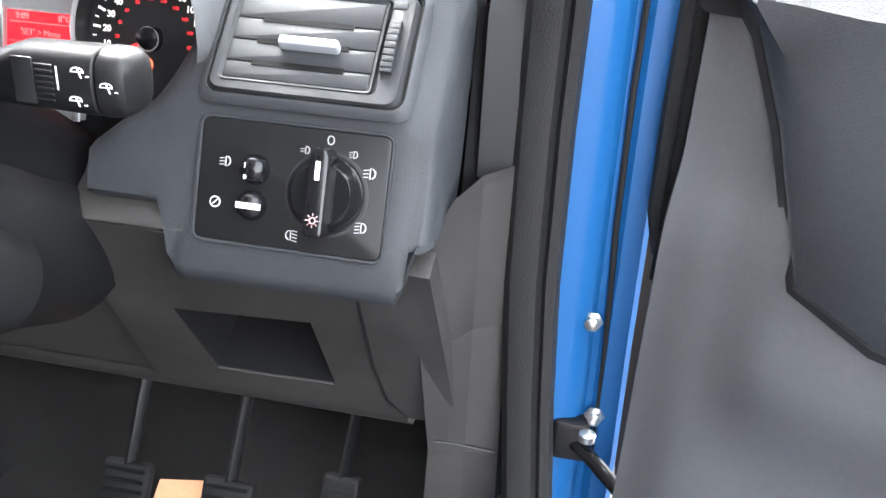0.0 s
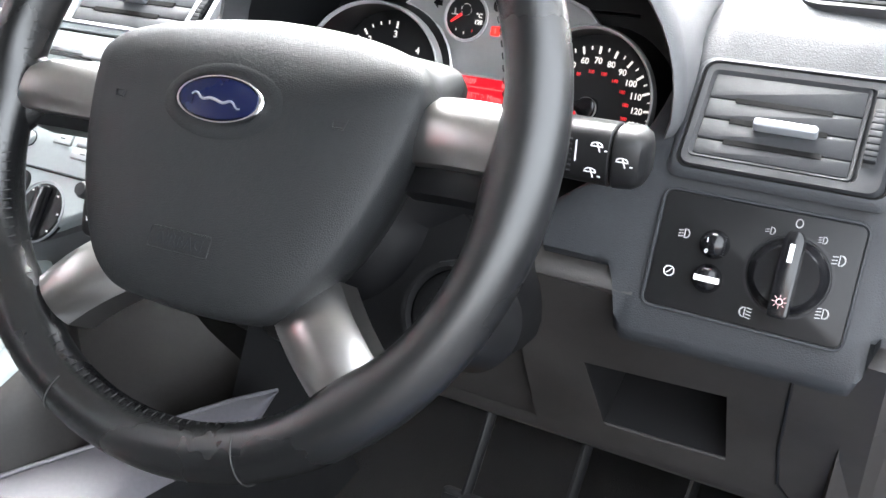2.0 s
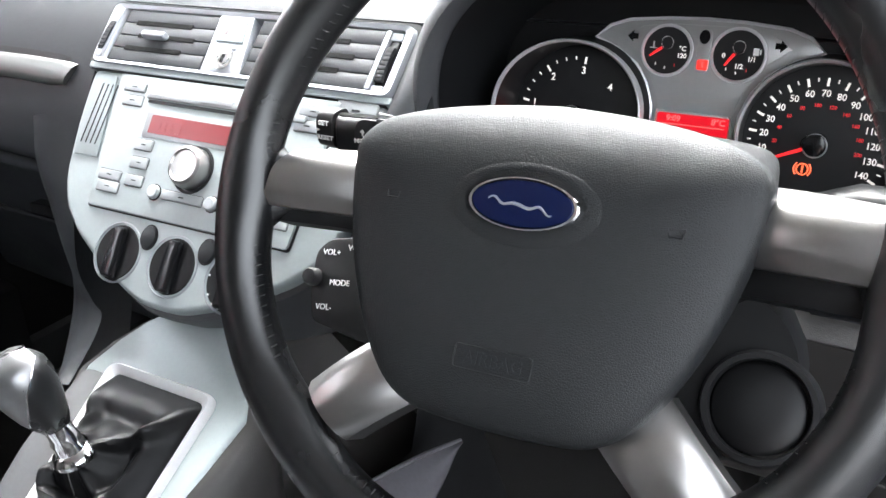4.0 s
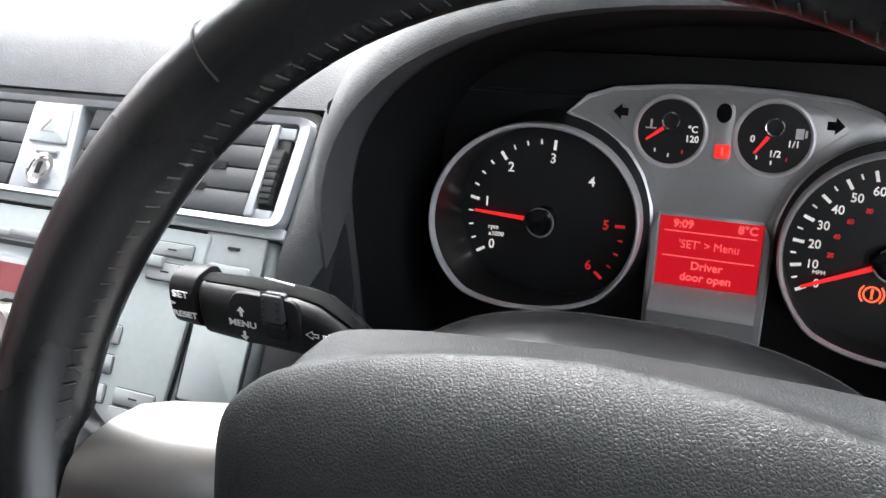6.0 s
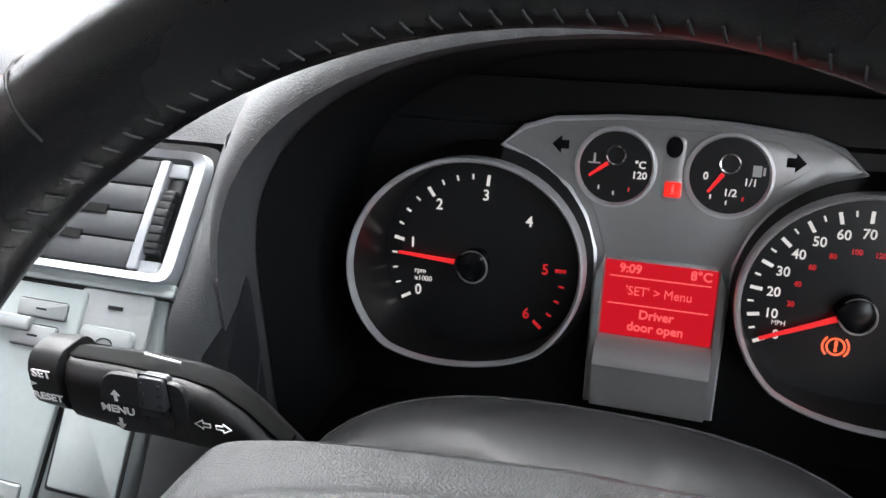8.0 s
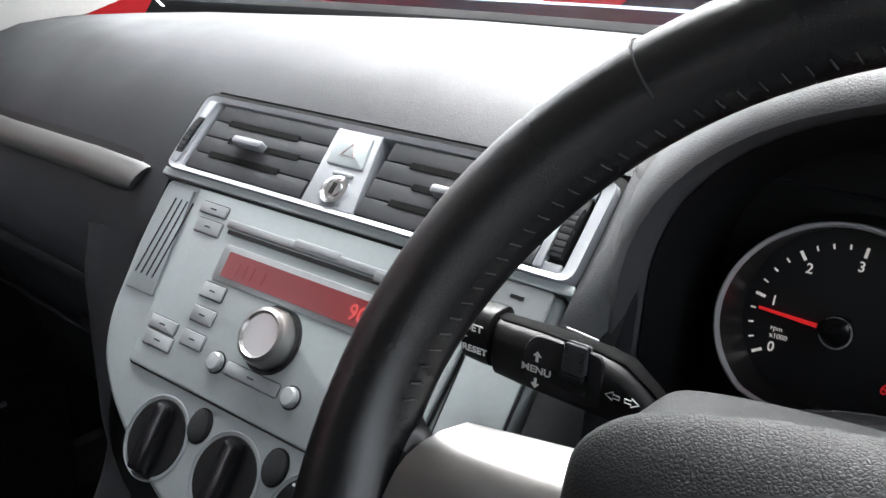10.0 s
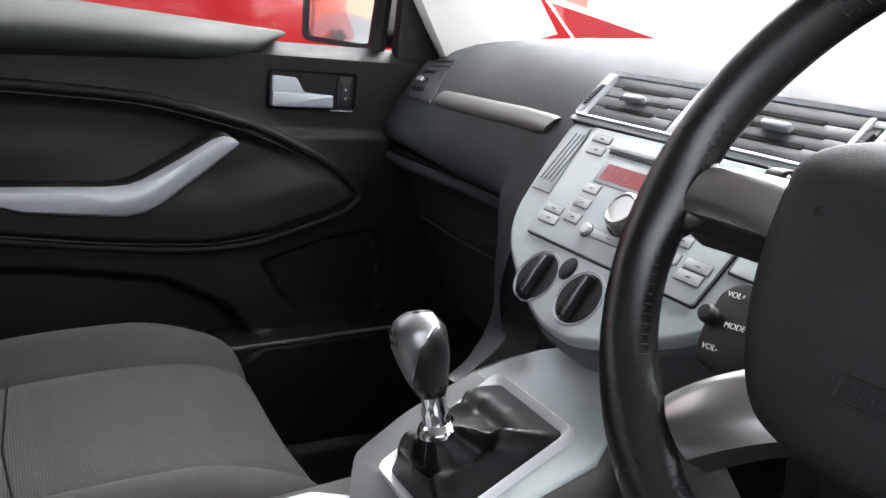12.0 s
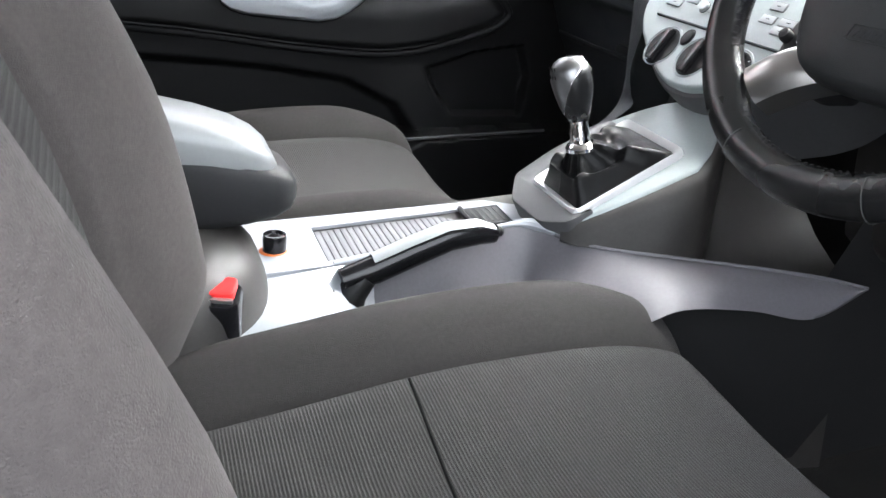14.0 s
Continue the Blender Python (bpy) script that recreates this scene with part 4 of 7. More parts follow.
def dial(cx, hub, marks, minor, label, cat, flip):
    cy = -0.004
    d = part("dial", prism(dial_outline(0.0575, 0.0565, cx, cy), -0.008, -0.0035), M_DIAL, clus, label)
    rings = []
    for rx, ry, z in ((0.0606, 0.0596, -0.012), (0.0605, 0.0595, -0.004), (0.0600, 0.0590, -0.0008), (0.0590, 0.0580, 0.0), (0.0580, 0.0570, -0.0012), (0.0574, 0.0564, -0.004)):
        rings.append([(x, y, lip_z(x) + z) for x, y in dial_outline(rx, ry, cx, cy)])
    part("bezel", loft(rings, close_v=True), M_RING, d, "bright satin silver ring")
    part("well", loft([[(x, y, lip_z(x) - 0.0038) for x, y in dial_outline(0.0575, 0.0565, cx, cy)], [(x, y, -0.0034) for x, y in dial_outline(0.0572, 0.0562, cx, cy)]], close_v=True), M_DIAL, d)
    part("skirt", loft([[(x, y, lip_z(x) - 0.010) for x, y in dial_outline(0.0605, 0.0595, cx, cy)], [(x, y, -0.016) for x, y in dial_outline(0.066, 0.065, cx, cy)]], close_v=True), M_BLACK, d)
    for ang, big, red in minor:
        a = radians(ang)
        r0, w = (0.0445, 0.0009) if big else (0.0475, 0.0005)
        u, v = Vector((math.cos(a), math.sin(a))), Vector((-math.sin(a), math.cos(a)))
        q = [u * r0 + v * w, u * r0 - v * w, u * 0.0505 - v * w, u * 0.0505 + v * w]
        part("tick", prism([(hub + p.x, HUBY + p.y) for p in q], -0.0035, -0.0031), M_LITR if red else M_LITW, d)
    for ang, text, size, red, rad in marks:
        a = radians(ang)
        words(text, size, M_LITR if red else M_LITW, d, hub + rad * math.cos(a), HUBY + rad * math.sin(a), -0.0031, name="numeral", bold=0.0001, squeeze=0.95)
    cap = part("hub_cap", prism(rounded([(hub - 0.0125 * flip, HUBY + 0.001), (hub - 0.004, HUBY + 0.0095), (hub + 0.006, HUBY + 0.009), (hub + 0.0085, HUBY), (hub + 0.004, HUBY - 0.009), (hub - 0.004, HUBY - 0.0085)], 0.005), -0.003, 0.008, 0.003), M_GLOSS, d)
    part("hub_ring", tube([(hub + 0.0085 * math.cos(a), HUBY + 0.0088 * math.sin(a), 0.006) for a in [i * math.pi / 12 for i in range(24)]], 0.0006, 5, True), M_GREYM, cap)
    return d


REV0, REVS = 210, 41.6
rev = dial(-0.0975, -0.100, [(REV0 - REVS * k, str(k), 0.0085, k > 4, 0.0390) for k in range(7)],
           [(REV0 - REVS * k / 4, k % 4 == 0, k >= 20) for k in range(25) if not (12 < k < 20)], "rev counter dial", "dial", 1)
words("rpm", 0.0042, M_LITW, rev, -0.133, -0.016, -0.0031)
words("x1000", 0.0042, M_LITW, rev, -0.131, -0.0205, -0.0031)
needle(rev, -0.100, HUBY, 177, 0.0450, 0.009, 0.0013, 0.0)
SPD0, SPDS = 206, 16.7
speedo = dial(0.0975, 0.0945, [(SPD0 - SPDS * k, str(10 * k), 0.0070, False, 0.0390) for k in range(15)] + [(SPD0 - 5 - SPDS * 1.243 * k, str(20 * k), 0.0038, True, 0.0300) for k in range(1, 11)],
              [(SPD0 - SPDS * k / 2, k % 2 == 0, False) for k in range(29)], "speedometer dial in miles per hour", "dial", 1)
words("MPH", 0.0034, M_LITW, speedo, 0.0600, -0.0187, -0.0031)
needle(speedo, 0.0945, HUBY, 204, 0.0470, 0.008, 0.0014, 0.0)
br = part("brake_warning_lamp", tube([(0.088 + 0.0042 * math.cos(a), -0.0270 + 0.0042 * math.sin(a), -0.0028) for a in [i * math.pi / 10 for i in range(20)]], 0.0006, 5, True), M_LAMP, speedo, "lit orange brake warning lamp")
for s in (-1, 1):
    part("bracket_mark", tube([(0.088 + s * 0.0062 * math.cos(a), -0.0270 + 0.0062 * math.sin(a), -0.0028) for a in [-0.8, -0.4, 0, 0.4, 0.8]], 0.0006, 5), M_LAMP, br)
words("!", 0.0075, M_LAMP, br, 0.088, -0.0270, -0.0026, bold=0.0004)

# silver centre with the wings, its four openings left to raised things
wing = [(-0.0895, 0.0600), (-0.078, 0.0700), (-0.062, 0.0755), (-0.03, 0.0785), (0.0, 0.0795), (0.03, 0.0785), (0.062, 0.0755), (0.078, 0.0700), (0.0895, 0.0600),
        (0.070, 0.0520), (0.052, 0.0400), (0.042, 0.0260), (0.0355, 0.0080), (0.0335, -0.0200), (0.0335, -0.0760), (-0.0335, -0.0760), (-0.0335, -0.0200), (-0.0355, 0.0080), (-0.042, 0.0260), (-0.052, 0.0400), (-0.070, 0.0520)]
cen = part("centre_plate", prism(wing, -0.013, -0.0035, 0.002), M_GREYM, clus, "satin grey winged centre plate")
part("plate_edge", tube([(x, y, -0.0034) for x, y in wing], 0.0015, 6, True), M_RING, cen)
part("plate_face", prism([(-0.066, 0.0605), (-0.05, 0.0715), (-0.02, 0.0745), (0.02, 0.0745), (0.05, 0.0715), (0.066, 0.0605), (0.046, 0.044), (0.036, 0.026), (0.030, 0.006), (-0.030, 0.006), (-0.036, 0.026), (-0.046, 0.044)], -0.004, -0.0028, 0.0008), M_GREYM, cen)
for cx, cy, r, ang, texts in ((-0.0285, 0.0530, 0.0200, 218, (("120", 0.0125, -0.0035), ("°C", 0.0125, 0.002))), (0.0275, 0.0535, 0.0206, 236, (("0", -0.011, -0.001), ("1/1", 0.0105, -0.0025), ("1/2", 0.0015, -0.0085)))):
    g = part("small_gauge", lathe([(r, -0.004), (r, -0.0018), (r - 0.001, -0.0018)], 36, cx, cy), M_DIAL, cen)
    part("gauge_ring", lathe([(r + 0.0012, -0.004), (r + 0.001, -0.0006), (r - 0.0004, -0.0004), (r - 0.0016, -0.0019)], 40, cx, cy, cap=False), M_RING, g)
    for tx, dx, dy in texts:
        words(tx, 0.0052, M_LITW, g, cx + dx, cy + dy, -0.0016, bold=0.0001)
    for k, aa in enumerate((235, 270, 305)):
        part("tick", box(cx + 0.0135 * math.cos(radians(aa)), cy + 0.0135 * math.sin(radians(aa)), -0.0016, 0.0008, 0.0022, 0.0003), M_LITW if k < 2 else M_LITR, g)
    needle(g, cx, cy + 0.005, ang, 0.0165, 0.005, 0.0011, -0.001)
    part("pivot", tube([(cx + 0.0048 * math.cos(a), cy + 0.0062 + 0.0048 * math.sin(a), -0.0008) for a in [i * math.pi / 8 for i in range(16)]], 0.0006, 5, True), M_CHROME, g)
pump = part("fuel_mark", box(0.0405, 0.0570, -0.0015, 0.0042, 0.0056, 0.0003), M_WHITE, cen)
part("fuel_mark", box(0.0438, 0.0570, -0.0015, 0.0012, 0.004, 0.0003), M_WHITE, pump)
part("coolant_mark", box(-0.0395, 0.0570, -0.0015, 0.0012, 0.005, 0.0003), M_WHITE, cen)
part("coolant_mark", box(-0.0395, 0.0545, -0.0015, 0.0062, 0.0008, 0.0003), M_WHITE, cen)
part("lamp_slot", prism(rrect(0.0105, 0.034, 0.004, 4, 0.0005, 0.0545), -0.004, -0.0022, 0.0006), M_GREYM, cen)
part("sensor_eye", prism(oval(0.0042, 0.0055, 20, 0.0, 0.0655), -0.003, -0.0018), M_GLOSS, cen)
info = part("message_lamp", box(0.0012, 0.0440, -0.0016, 0.0085, 0.0078, 0.0008, 0.001), M_LAMPR, cen, "lit red message lamp")
words("i", 0.0065, M_SCREENT, info, 0.0012, 0.0442, -0.0011, bold=0.0003)
for s in (-1, 1):
    a = [(0.0625, 0.0625), (0.0575, 0.0672), (0.0575, 0.0648), (0.0535, 0.0648), (0.0535, 0.0602), (0.0575, 0.0602), (0.0575, 0.0578)]
    part("indicator_arrow", prism([(s * x, y) for x, y in a], -0.003, -0.0022), M_GLOSS, cen)
scr = part("display", prism(rrect(0.0575, 0.041, 0.0008, 2, 0.0, -0.0165), -0.0045, -0.0028), M_SCREEN, cen, "glowing red text display")
for y, x0, x1 in ((-0.0045, -0.026, 0.026), (-0.0195, -0.026, 0.026)):
    part("rule", box((x0 + x1) / 2, y, -0.0027, x1 - x0, 0.0007, 0.0002), M_SCREENT, scr)
words("9:09", 0.0068, M_SCREENT, scr, -0.0155, 0.0000, -0.0026, bold=0.00015)
words("8°C", 0.0068, M_SCREENT, scr, 0.0205, 0.0000, -0.0026, bold=0.00015)
words("'SET' > Menu", 0.0070, M_SCREENT, scr, 0.0, -0.0120, -0.0026, squeeze=0.92)
words("Driver", 0.0068, M_SCREENT, scr, 0.0, -0.0245, -0.0026, bold=0.00015)
words("door open", 0.0068, M_SCREENT, scr, 0.0, -0.0315, -0.0026, bold=0.00015)
part("display_hood", loft([[(-0.030, y, z), (0.030, y, z)] for y, z in ((-0.0372, -0.0028), (-0.0385, 0.0), (-0.049, 0.009), (-0.0515, 0.0095), (-0.0535, 0.008), (-0.076, 0.004))]), M_GREYM, cen)
part("display_side", prism([(-0.0335, -0.076), (-0.0295, -0.076), (-0.0295, 0.006), (-0.0335, -0.004)], -0.005, 0.001, 0.0008), M_GREYM, cen)
part("display_side", prism([(0.0295, -0.076), (0.0335, -0.076), (0.0335, -0.004), (0.0295, 0.006)], -0.005, 0.001, 0.0008), M_GREYM, cen)

# ---- steering ----
SW = panel((0.3745, 0.3191, 1.0464), 32, 2)
RIM = SW.inverted() @ panel((0.371, 0.3216, 1.0406), 26.7, 2)
wheel = thing("steering_wheel", SW, "black leather four-spoke steering wheel with pebbled airbag cover", "steering wheel")
RR, NR, RC = 0.1790, 128, 0.0
rows = []
for i in range(NR):
    a = 2 * math.pi * i / NR
    deg = math.degrees(a)
    grip = 0.25 * math.exp(-(((deg - 35 + 180) % 360 - 180) / 16) ** 2) + math.exp(-(((deg - 145 + 180) % 360 - 180) / 16) ** 2)
    ri, rz = 0.0157 + 0.0010 * grip, 0.0172 + 0.0008 * grip
    web = 0.45 * sum(math.exp(-(((deg - s + 180) % 360 - 180) / 9) ** 2) for s in (-3, 183, 312, 228))
    row = []
    for j in range(20):
        b = 2 * math.pi * j / 20
        c, s = math.cos(b), math.sin(b)
        rad = RR + ri * c - (0.010 * web * max(0.0, -c))
        row.append((rad * math.cos(a), RC + rad * math.sin(a), rz * s))
    rows.append(row)
part("rim", loft(rows, close_u=True, close_v=True), M_RIM, wheel, "worn black leather rim", 80).matrix_local = RIM
for deg in (248.6, 291, 50, 127.5):
    a = radians(deg)
    seam = []
    for j in range(13):
        b = radians(-75 + 330 / 12 * j * 0.6)
        rad = RR + 0.0168 * math.cos(b)
        seam.append((rad * math.cos(a + 0.012 * math.sin(b)), RC + rad * math.sin(a + 0.012 * math.sin(b)), 0.0175 * math.sin(b)))
    part("leather_seam", tube(seam, 0.0004, 5), M_SEAM, wheel).matrix_local = RIM
st = bmesh.new()
for i in range(170):
    a = 2 * math.pi * i / 170
    q = [(RR - 0.0166 * math.cos(radians(w)), 0.0180 * math.sin(radians(w)), da) for w, da in ((11, 0.0), (19, 0.004), (26, 0.007))]
    tube([(r * math.cos(a + da), r * math.sin(a + da), z) for r, z, da in q], 0.00035, 4, bm=st)
tagged(part("stitching", st, M_THREAD, wheel), kind="stuff").matrix_local = RIM

half = [(0.0, 0.062), (0.03, 0.0600), (0.06, 0.0560), (0.085, 0.0500), (0.1015, 0.0430), (0.1115, 0.0310), (0.1115, 0.0160), (0.108, -0.005), (0.1015, -0.030), (0.092, -0.055), (0.080, -0.078), (0.066, -0.096), (0.050, -0.106), (0.030, -0.1095), (0.0, -0.1105)]
half = list(zip(spline([p[0] for p in half], 4), spline([p[1] for p in half], 4)))
outline = half + [(-x, y) for x, y in half[-2:0:-1]]
skirt_rows = []
for s, under, z, k in ((0.9, 0.74, -0.078, 0.5), (0.985, 0.80, -0.066, 1.0), (1.0, 0.86, -0.054, 1.0), (1.0, 0.92, -0.042, 0.6), (1.0, 0.965, -0.032, 0.2)):
    ring_row = []
    for x, y in outline:
        q = under + (s - under) * smooth(0.005, 0.045, y)
        ring_row.append((x * q, (y + 0.02) * q - 0.02 + k * (0.003 + 0.011 * (x / 0.103) ** 2) * smooth(0.01, 0.04, y), z))
    skirt_rows.append(ring_row)
pad_rows = skirt_rows[2:]
for s, z, k in ((0.997, -0.022, 0.5), (1.0, -0.015, 0.7), (0.992, -0.0075, 0.9), (0.975, -0.0045, 1.0), (0.94, -0.0025, 1.0), (0.86, 0.0008, 1.0), (0.7, 0.004, 1.0), (0.5, 0.0055, 1.0), (0.25, 0.006, 0.0)):
    pad_rows.append([(x * s, (y + 0.02) * s - 0.02, z - 0.012 * k * max(0, (y * s - 0.02) / 0.04) ** 2) for x, y in outline])
bm = loft(pad_rows, close_v=True)
bm.faces.new([v for v in bm.verts][-len(outline):])
part("cover_skirt", loft(skirt_rows[:3], close_v=True), M_BLACK, wheel, "smooth black rear of the cover", 60)
pad = part("airbag_cover", bm, M_AIRBAG, wheel, "black pebbled airbag cover", 60)
part("emblem_dish", loft([[(x * k, 0.003 + y * k * 0.95, z) for x, y in oval(0.040, 0.0225, 40)] for k, z in ((1.0, 0.0062), (0.9, 0.0072), (0.8, 0.0072))], close_v=True), M_AIRBAG, wheel)
emb = part("oval_emblem", loft([[(x * k, 0.003 + y * k, z) for x, y in oval(0.0295, 0.0135, 40)] for k, z in ((1.0, 0.005), (1.0, 0.0085), (0.97, 0.0095), (0.92, 0.0095))], close_v=True), M_CHROME, wheel, "chrome-edged navy oval emblem")
bm = loft([[(x * k, 0.003 + y * k, z) for x, y in oval(0.0275, 0.0118, 40)] for k, z in ((1.0, 0.0085), (0.96, 0.0098), (0.6, 0.0104), (0.2, 0.0106))], close_v=True)
bm.faces.new([v for v in bm.verts][-40:])
part("emblem_face", bm, M_NAVY, emb)
flour = bmesh.new()
wave = [(-0.0175 + 0.0008 * i, 0.0035 + 0.0018 * math.sin(i * 0.42) * (0.6 + 0.4 * math.cos(i * 0.15)) - 0.00008 * i, 0.0106) for i in range(44)]
tube(wave, [0.0004 + 0.0005 * math.sin(math.pi * i / 43) for i in range(44)], 6, bm=flour)
part("emblem_stroke", flour, M_SILVER, emb)
for s in (-1, 1):
    horn = part("horn_mark", tube([(s * 0.075 - 0.004, 0.002, 0.0040), (s * 0.075 + 0.004, 0.002, 0.0040), (s * 0.075 + 0.003, -0.002, 0.0045), (s * 0.075 - 0.003, -0.002, 0.0045)], 0.0006, 5, True), M_DARK, wheel)
part("airbag_mark_frame", tube([(x, y, 0.0062) for x, y in rrect(0.0410, 0.0115, 0.0015, 2, 0.0, -0.0755)], 0.0004, 5, True), M_AIRBAG, wheel)
words("AIRBAG", 0.0092, M_VENTR, wheel, 0.0, -0.0757, 0.0060, name="airbag_lettering", bold=0.0001)


def spoke(pts, z0, z1, arch, fall=0.0):
    """A metal spoke cover, arched across its width: (inner a, inner b, outer b, outer a)."""
    a, b, c, d = [Vector(p) for p in pts]
    rows = []
    for i in range(9):
        t = i / 8
        p, q = a.lerp(d, t), b.lerp(c, t)
        z = z0 + (z1 - z0) * t + 0.004 * math.sin(math.pi * t)
        row = [(p.x, p.y, z - 0.022 - fall)]
        for j in range(9):
            u = j / 8
            w = p.lerp(q, u)
            row.append((w.x, w.y, z + arch * (1 - (2 * u - 1) ** 2) - (0.003 if j in (0, 8) else 0) - fall * max(0.0, 1 - 2 * u) ** 2))
        row.append((q.x, q.y, z - 0.022))
        rows.append(row)
    return loft(rows)


for s in (-1, 1):
    up = 0.006 if s > 0 else 0.0
    part("upper_spoke", spoke([(s * 0.094, 0.031 + up), (s * 0.096, -0.012 + up), (s * 0.165, -0.016 + up), (s * 0.157, 0.024 + up)], -0.022, -0.002, 0.004, 0.020), M_SPOKE, wheel, "satin metal spoke cover")
    part("upper_spoke_back", spoke([(s * 0.096, 0.020), (s * 0.095, -0.019), (s * 0.166, -0.023), (s * 0.160, 0.018)], -0.034, -0.014, 0.0), M_BLACK, wheel)
    part("lower_spoke", spoke([(s * 0.080, -0.074), (s * 0.044, -0.100), (s * 0.088, -0.137), (s * 0.119, -0.111)], -0.026, -0.020, 0.008), M_SPOKE, wheel, "satin metal spoke cover")
    c0, c1 = Vector((s * 0.178, -0.003, 0.0)), RIM.inverted() @ Vector((s * 0.152, -0.002, -0.019))
    root = []
    for i in range(13):
        t = i / 12
        c, hh, th = c0.lerp(c1, t), 0.0150 + 0.040 * (1 - t) ** 2.0, 0.0055 + 0.0095 * (1 - t) ** 0.8
        root.append([(c.x, c.y + hh * math.copysign(abs(math.cos(b)) ** 0.8, math.cos(b)), c.z + th * math.copysign(abs(math.sin(b)) ** 0.8, math.sin(b))) for b in [2 * math.pi * j / 24 for j in range(24)]])
    part("spoke_root", loft(root, close_v=True, caps=True), M_RIM, wheel, "leather-wrapped spoke root", 70).matrix_local = RIM
pod = thing("audio_control", SW @ pose(0.001, -0.0128, 0), "black column-mounted audio control with white printed buttons", "audio control")
part("case", prism(rounded([(-0.10, -0.004), (-0.150, -0.006), (-0.172, -0.010), (-0.181, -0.020), (-0.180, -0.046), (-0.173, -0.068), (-0.13, -0.074), (-0.10, -0.066)], 0.006), -0.125, -0.0855, 0.004), M_BLACK, pod)
part("arm", box(-0.08, -0.036, -0.112, 0.10, 0.045, 0.03, 0.008), M_BLACK, pod)
part("joystick", lathe([(0.0062, -0.09), (0.0062, -0.080), (0.0048, -0.0775), (0.001, -0.077)], 18, -0.1765, -0.038), M_DARK, pod)
for tx, x, y in (("VOL+", -0.167, -0.0196), ("VOICE", -0.147, -0.0140), ("MODE", -0.156, -0.0388), ("VOL-", -0.1645, -0.0565)):
    words(tx, 0.0056, M_WHITE, pod, x, y, -0.0852, turn=6)

# column shroud, in the wheel's upright frame: z runs back to the driver
COL = panel((0.372, 0.317, 1.043), 32)
col = thing("steering_column_shroud", COL, "black moulded steering column shroud with round ignition cap", "column shroud")


def col_row(z, hw, top, bot):
    return [(hw * (1.0 if math.sin(a) >= 0 else 0.78) * math.copysign(abs(math.cos(a)) ** 0.75, math.cos(a)), (top if math.sin(a) > 0 else bot) * abs(math.sin(a)) ** 0.75 * (1 if math.sin(a) > 0 else -1), z) for a in [i * math.pi / 24 for i in range(48)]]


part("shroud", loft([col_row(-0.080, 0.060, 0.052, 0.055), col_row(-0.084, 0.080, 0.064, 0.066), col_row(-0.098, 0.100, 0.074, 0.076), col_row(-0.118, 0.112, 0.0795, 0.085), col_row(-0.122, 0.1125, 0.079, 0.086), col_row(-0.17, 0.115, 0.074, 0.09), col_row(-0.23, 0.112, 0.066, 0.095), col_row(-0.30, 0.110, 0.060, 0.10)], close_v=True, caps=True), M_GLOSSD, col, "smooth dark shroud")
part("shroud_ridge", tube([(0.1122 * math.copysign(abs(math.cos(a)) ** 0.75, math.cos(a)), 0.0797 * math.sin(a) ** 0.75, -0.119) for a in [math.pi * i / 28 for i in range(2, 27)]], 0.0005, 5), M_DARK, col)
part("hub_boss", lathe([(0.050, -0.090), (0.052, -0.070), (0.054, -0.050)], 32), M_BLACK, col)
part("ignition_ring", lathe([(0.032, -0.14), (0.032, -0.104), (0.030, -0.098), (0.027, -0.098), (0.026, -0.104)], 36, 0.118, -0.064, cap=False), M_BLACK, col, "black ignition collar")
part("ignition_cap", lathe([(0.026, -0.14), (0.025, -0.104), (0.022, -0.102), (0.005, -0.101)], 32, 0.118, -0.064), M_BLACK, col)
part("ignition_housing", loft([[(x * k + 0.085 * (1 - t) + 0.06 * t, -0.05 * (1 - t) + y * k - 0.03 * t, z) for x, y in oval(0.055, 0.055, 28)] for k, z, t in ((0.9, -0.112, 0), (1.05, -0.13, 0.2), (1.1, -0.2, 0.6), (1.1, -0.28, 1.0))], close_v=True, caps=True), M_BLACK, col)

# stalks
ls = thing("indicator_stalk", pose(0.2095, 0.455, 1.0260) @ Matrix.Diagonal((1, 0.80, 0.84, 1)), "black indicator stalk with printed menu buttons", "stalk")


def stalk_rows(table):
    out = []
    for x, z, ry, rz in table:
        out.append([(x, ry * math.copysign(abs(math.cos(a)) ** 0.7, math.cos(a)), z + rz * math.copysign(abs(math.sin(a)) ** 0.7, math.sin(a))) for a in [2 * math.pi * i / 20 for i in range(20)]])
    return out


part("body", loft(stalk_rows([(x, z - 0.0025, a, b) for x, z, a, b in [(-0.0445, 0.0, 0.013, 0.0165), (-0.043, -0.001, 0.0150, 0.0165), (-0.03, -0.001, 0.016, 0.0172), (-0.02, -0.001, 0.0165, 0.0176), (0.008, -0.002, 0.0165, 0.0176), (0.020, -0.004, 0.0155, 0.0168), (0.032, -0.012, 0.0140, 0.0150), (0.046, -0.026, 0.0130, 0.0125), (0.062, -0.046, 0.0125, 0.0125), (0.085, -0.074, 0.012, 0.012)]]), close_v=True, caps=True), M_BLACK, ls)
part("top_plate", loft(stalk_rows([(x, z - 0.0025, a, b) for x, z, a, b in [(-0.050, 0.0150, 0.003, 0.0008), (-0.048, 0.0154, 0.005, 0.0010), (-0.02, 0.0164, 0.0060, 0.0012), (0.006, 0.0156, 0.0060, 0.0012), (0.020, 0.0134, 0.006, 0.0012), (0.033, 0.0030, 0.005, 0.0010), (0.048, -0.0135, 0.005, 0.0010)]]), close_v=True, caps=True), M_COWL, ls, "thin raised upper plate")
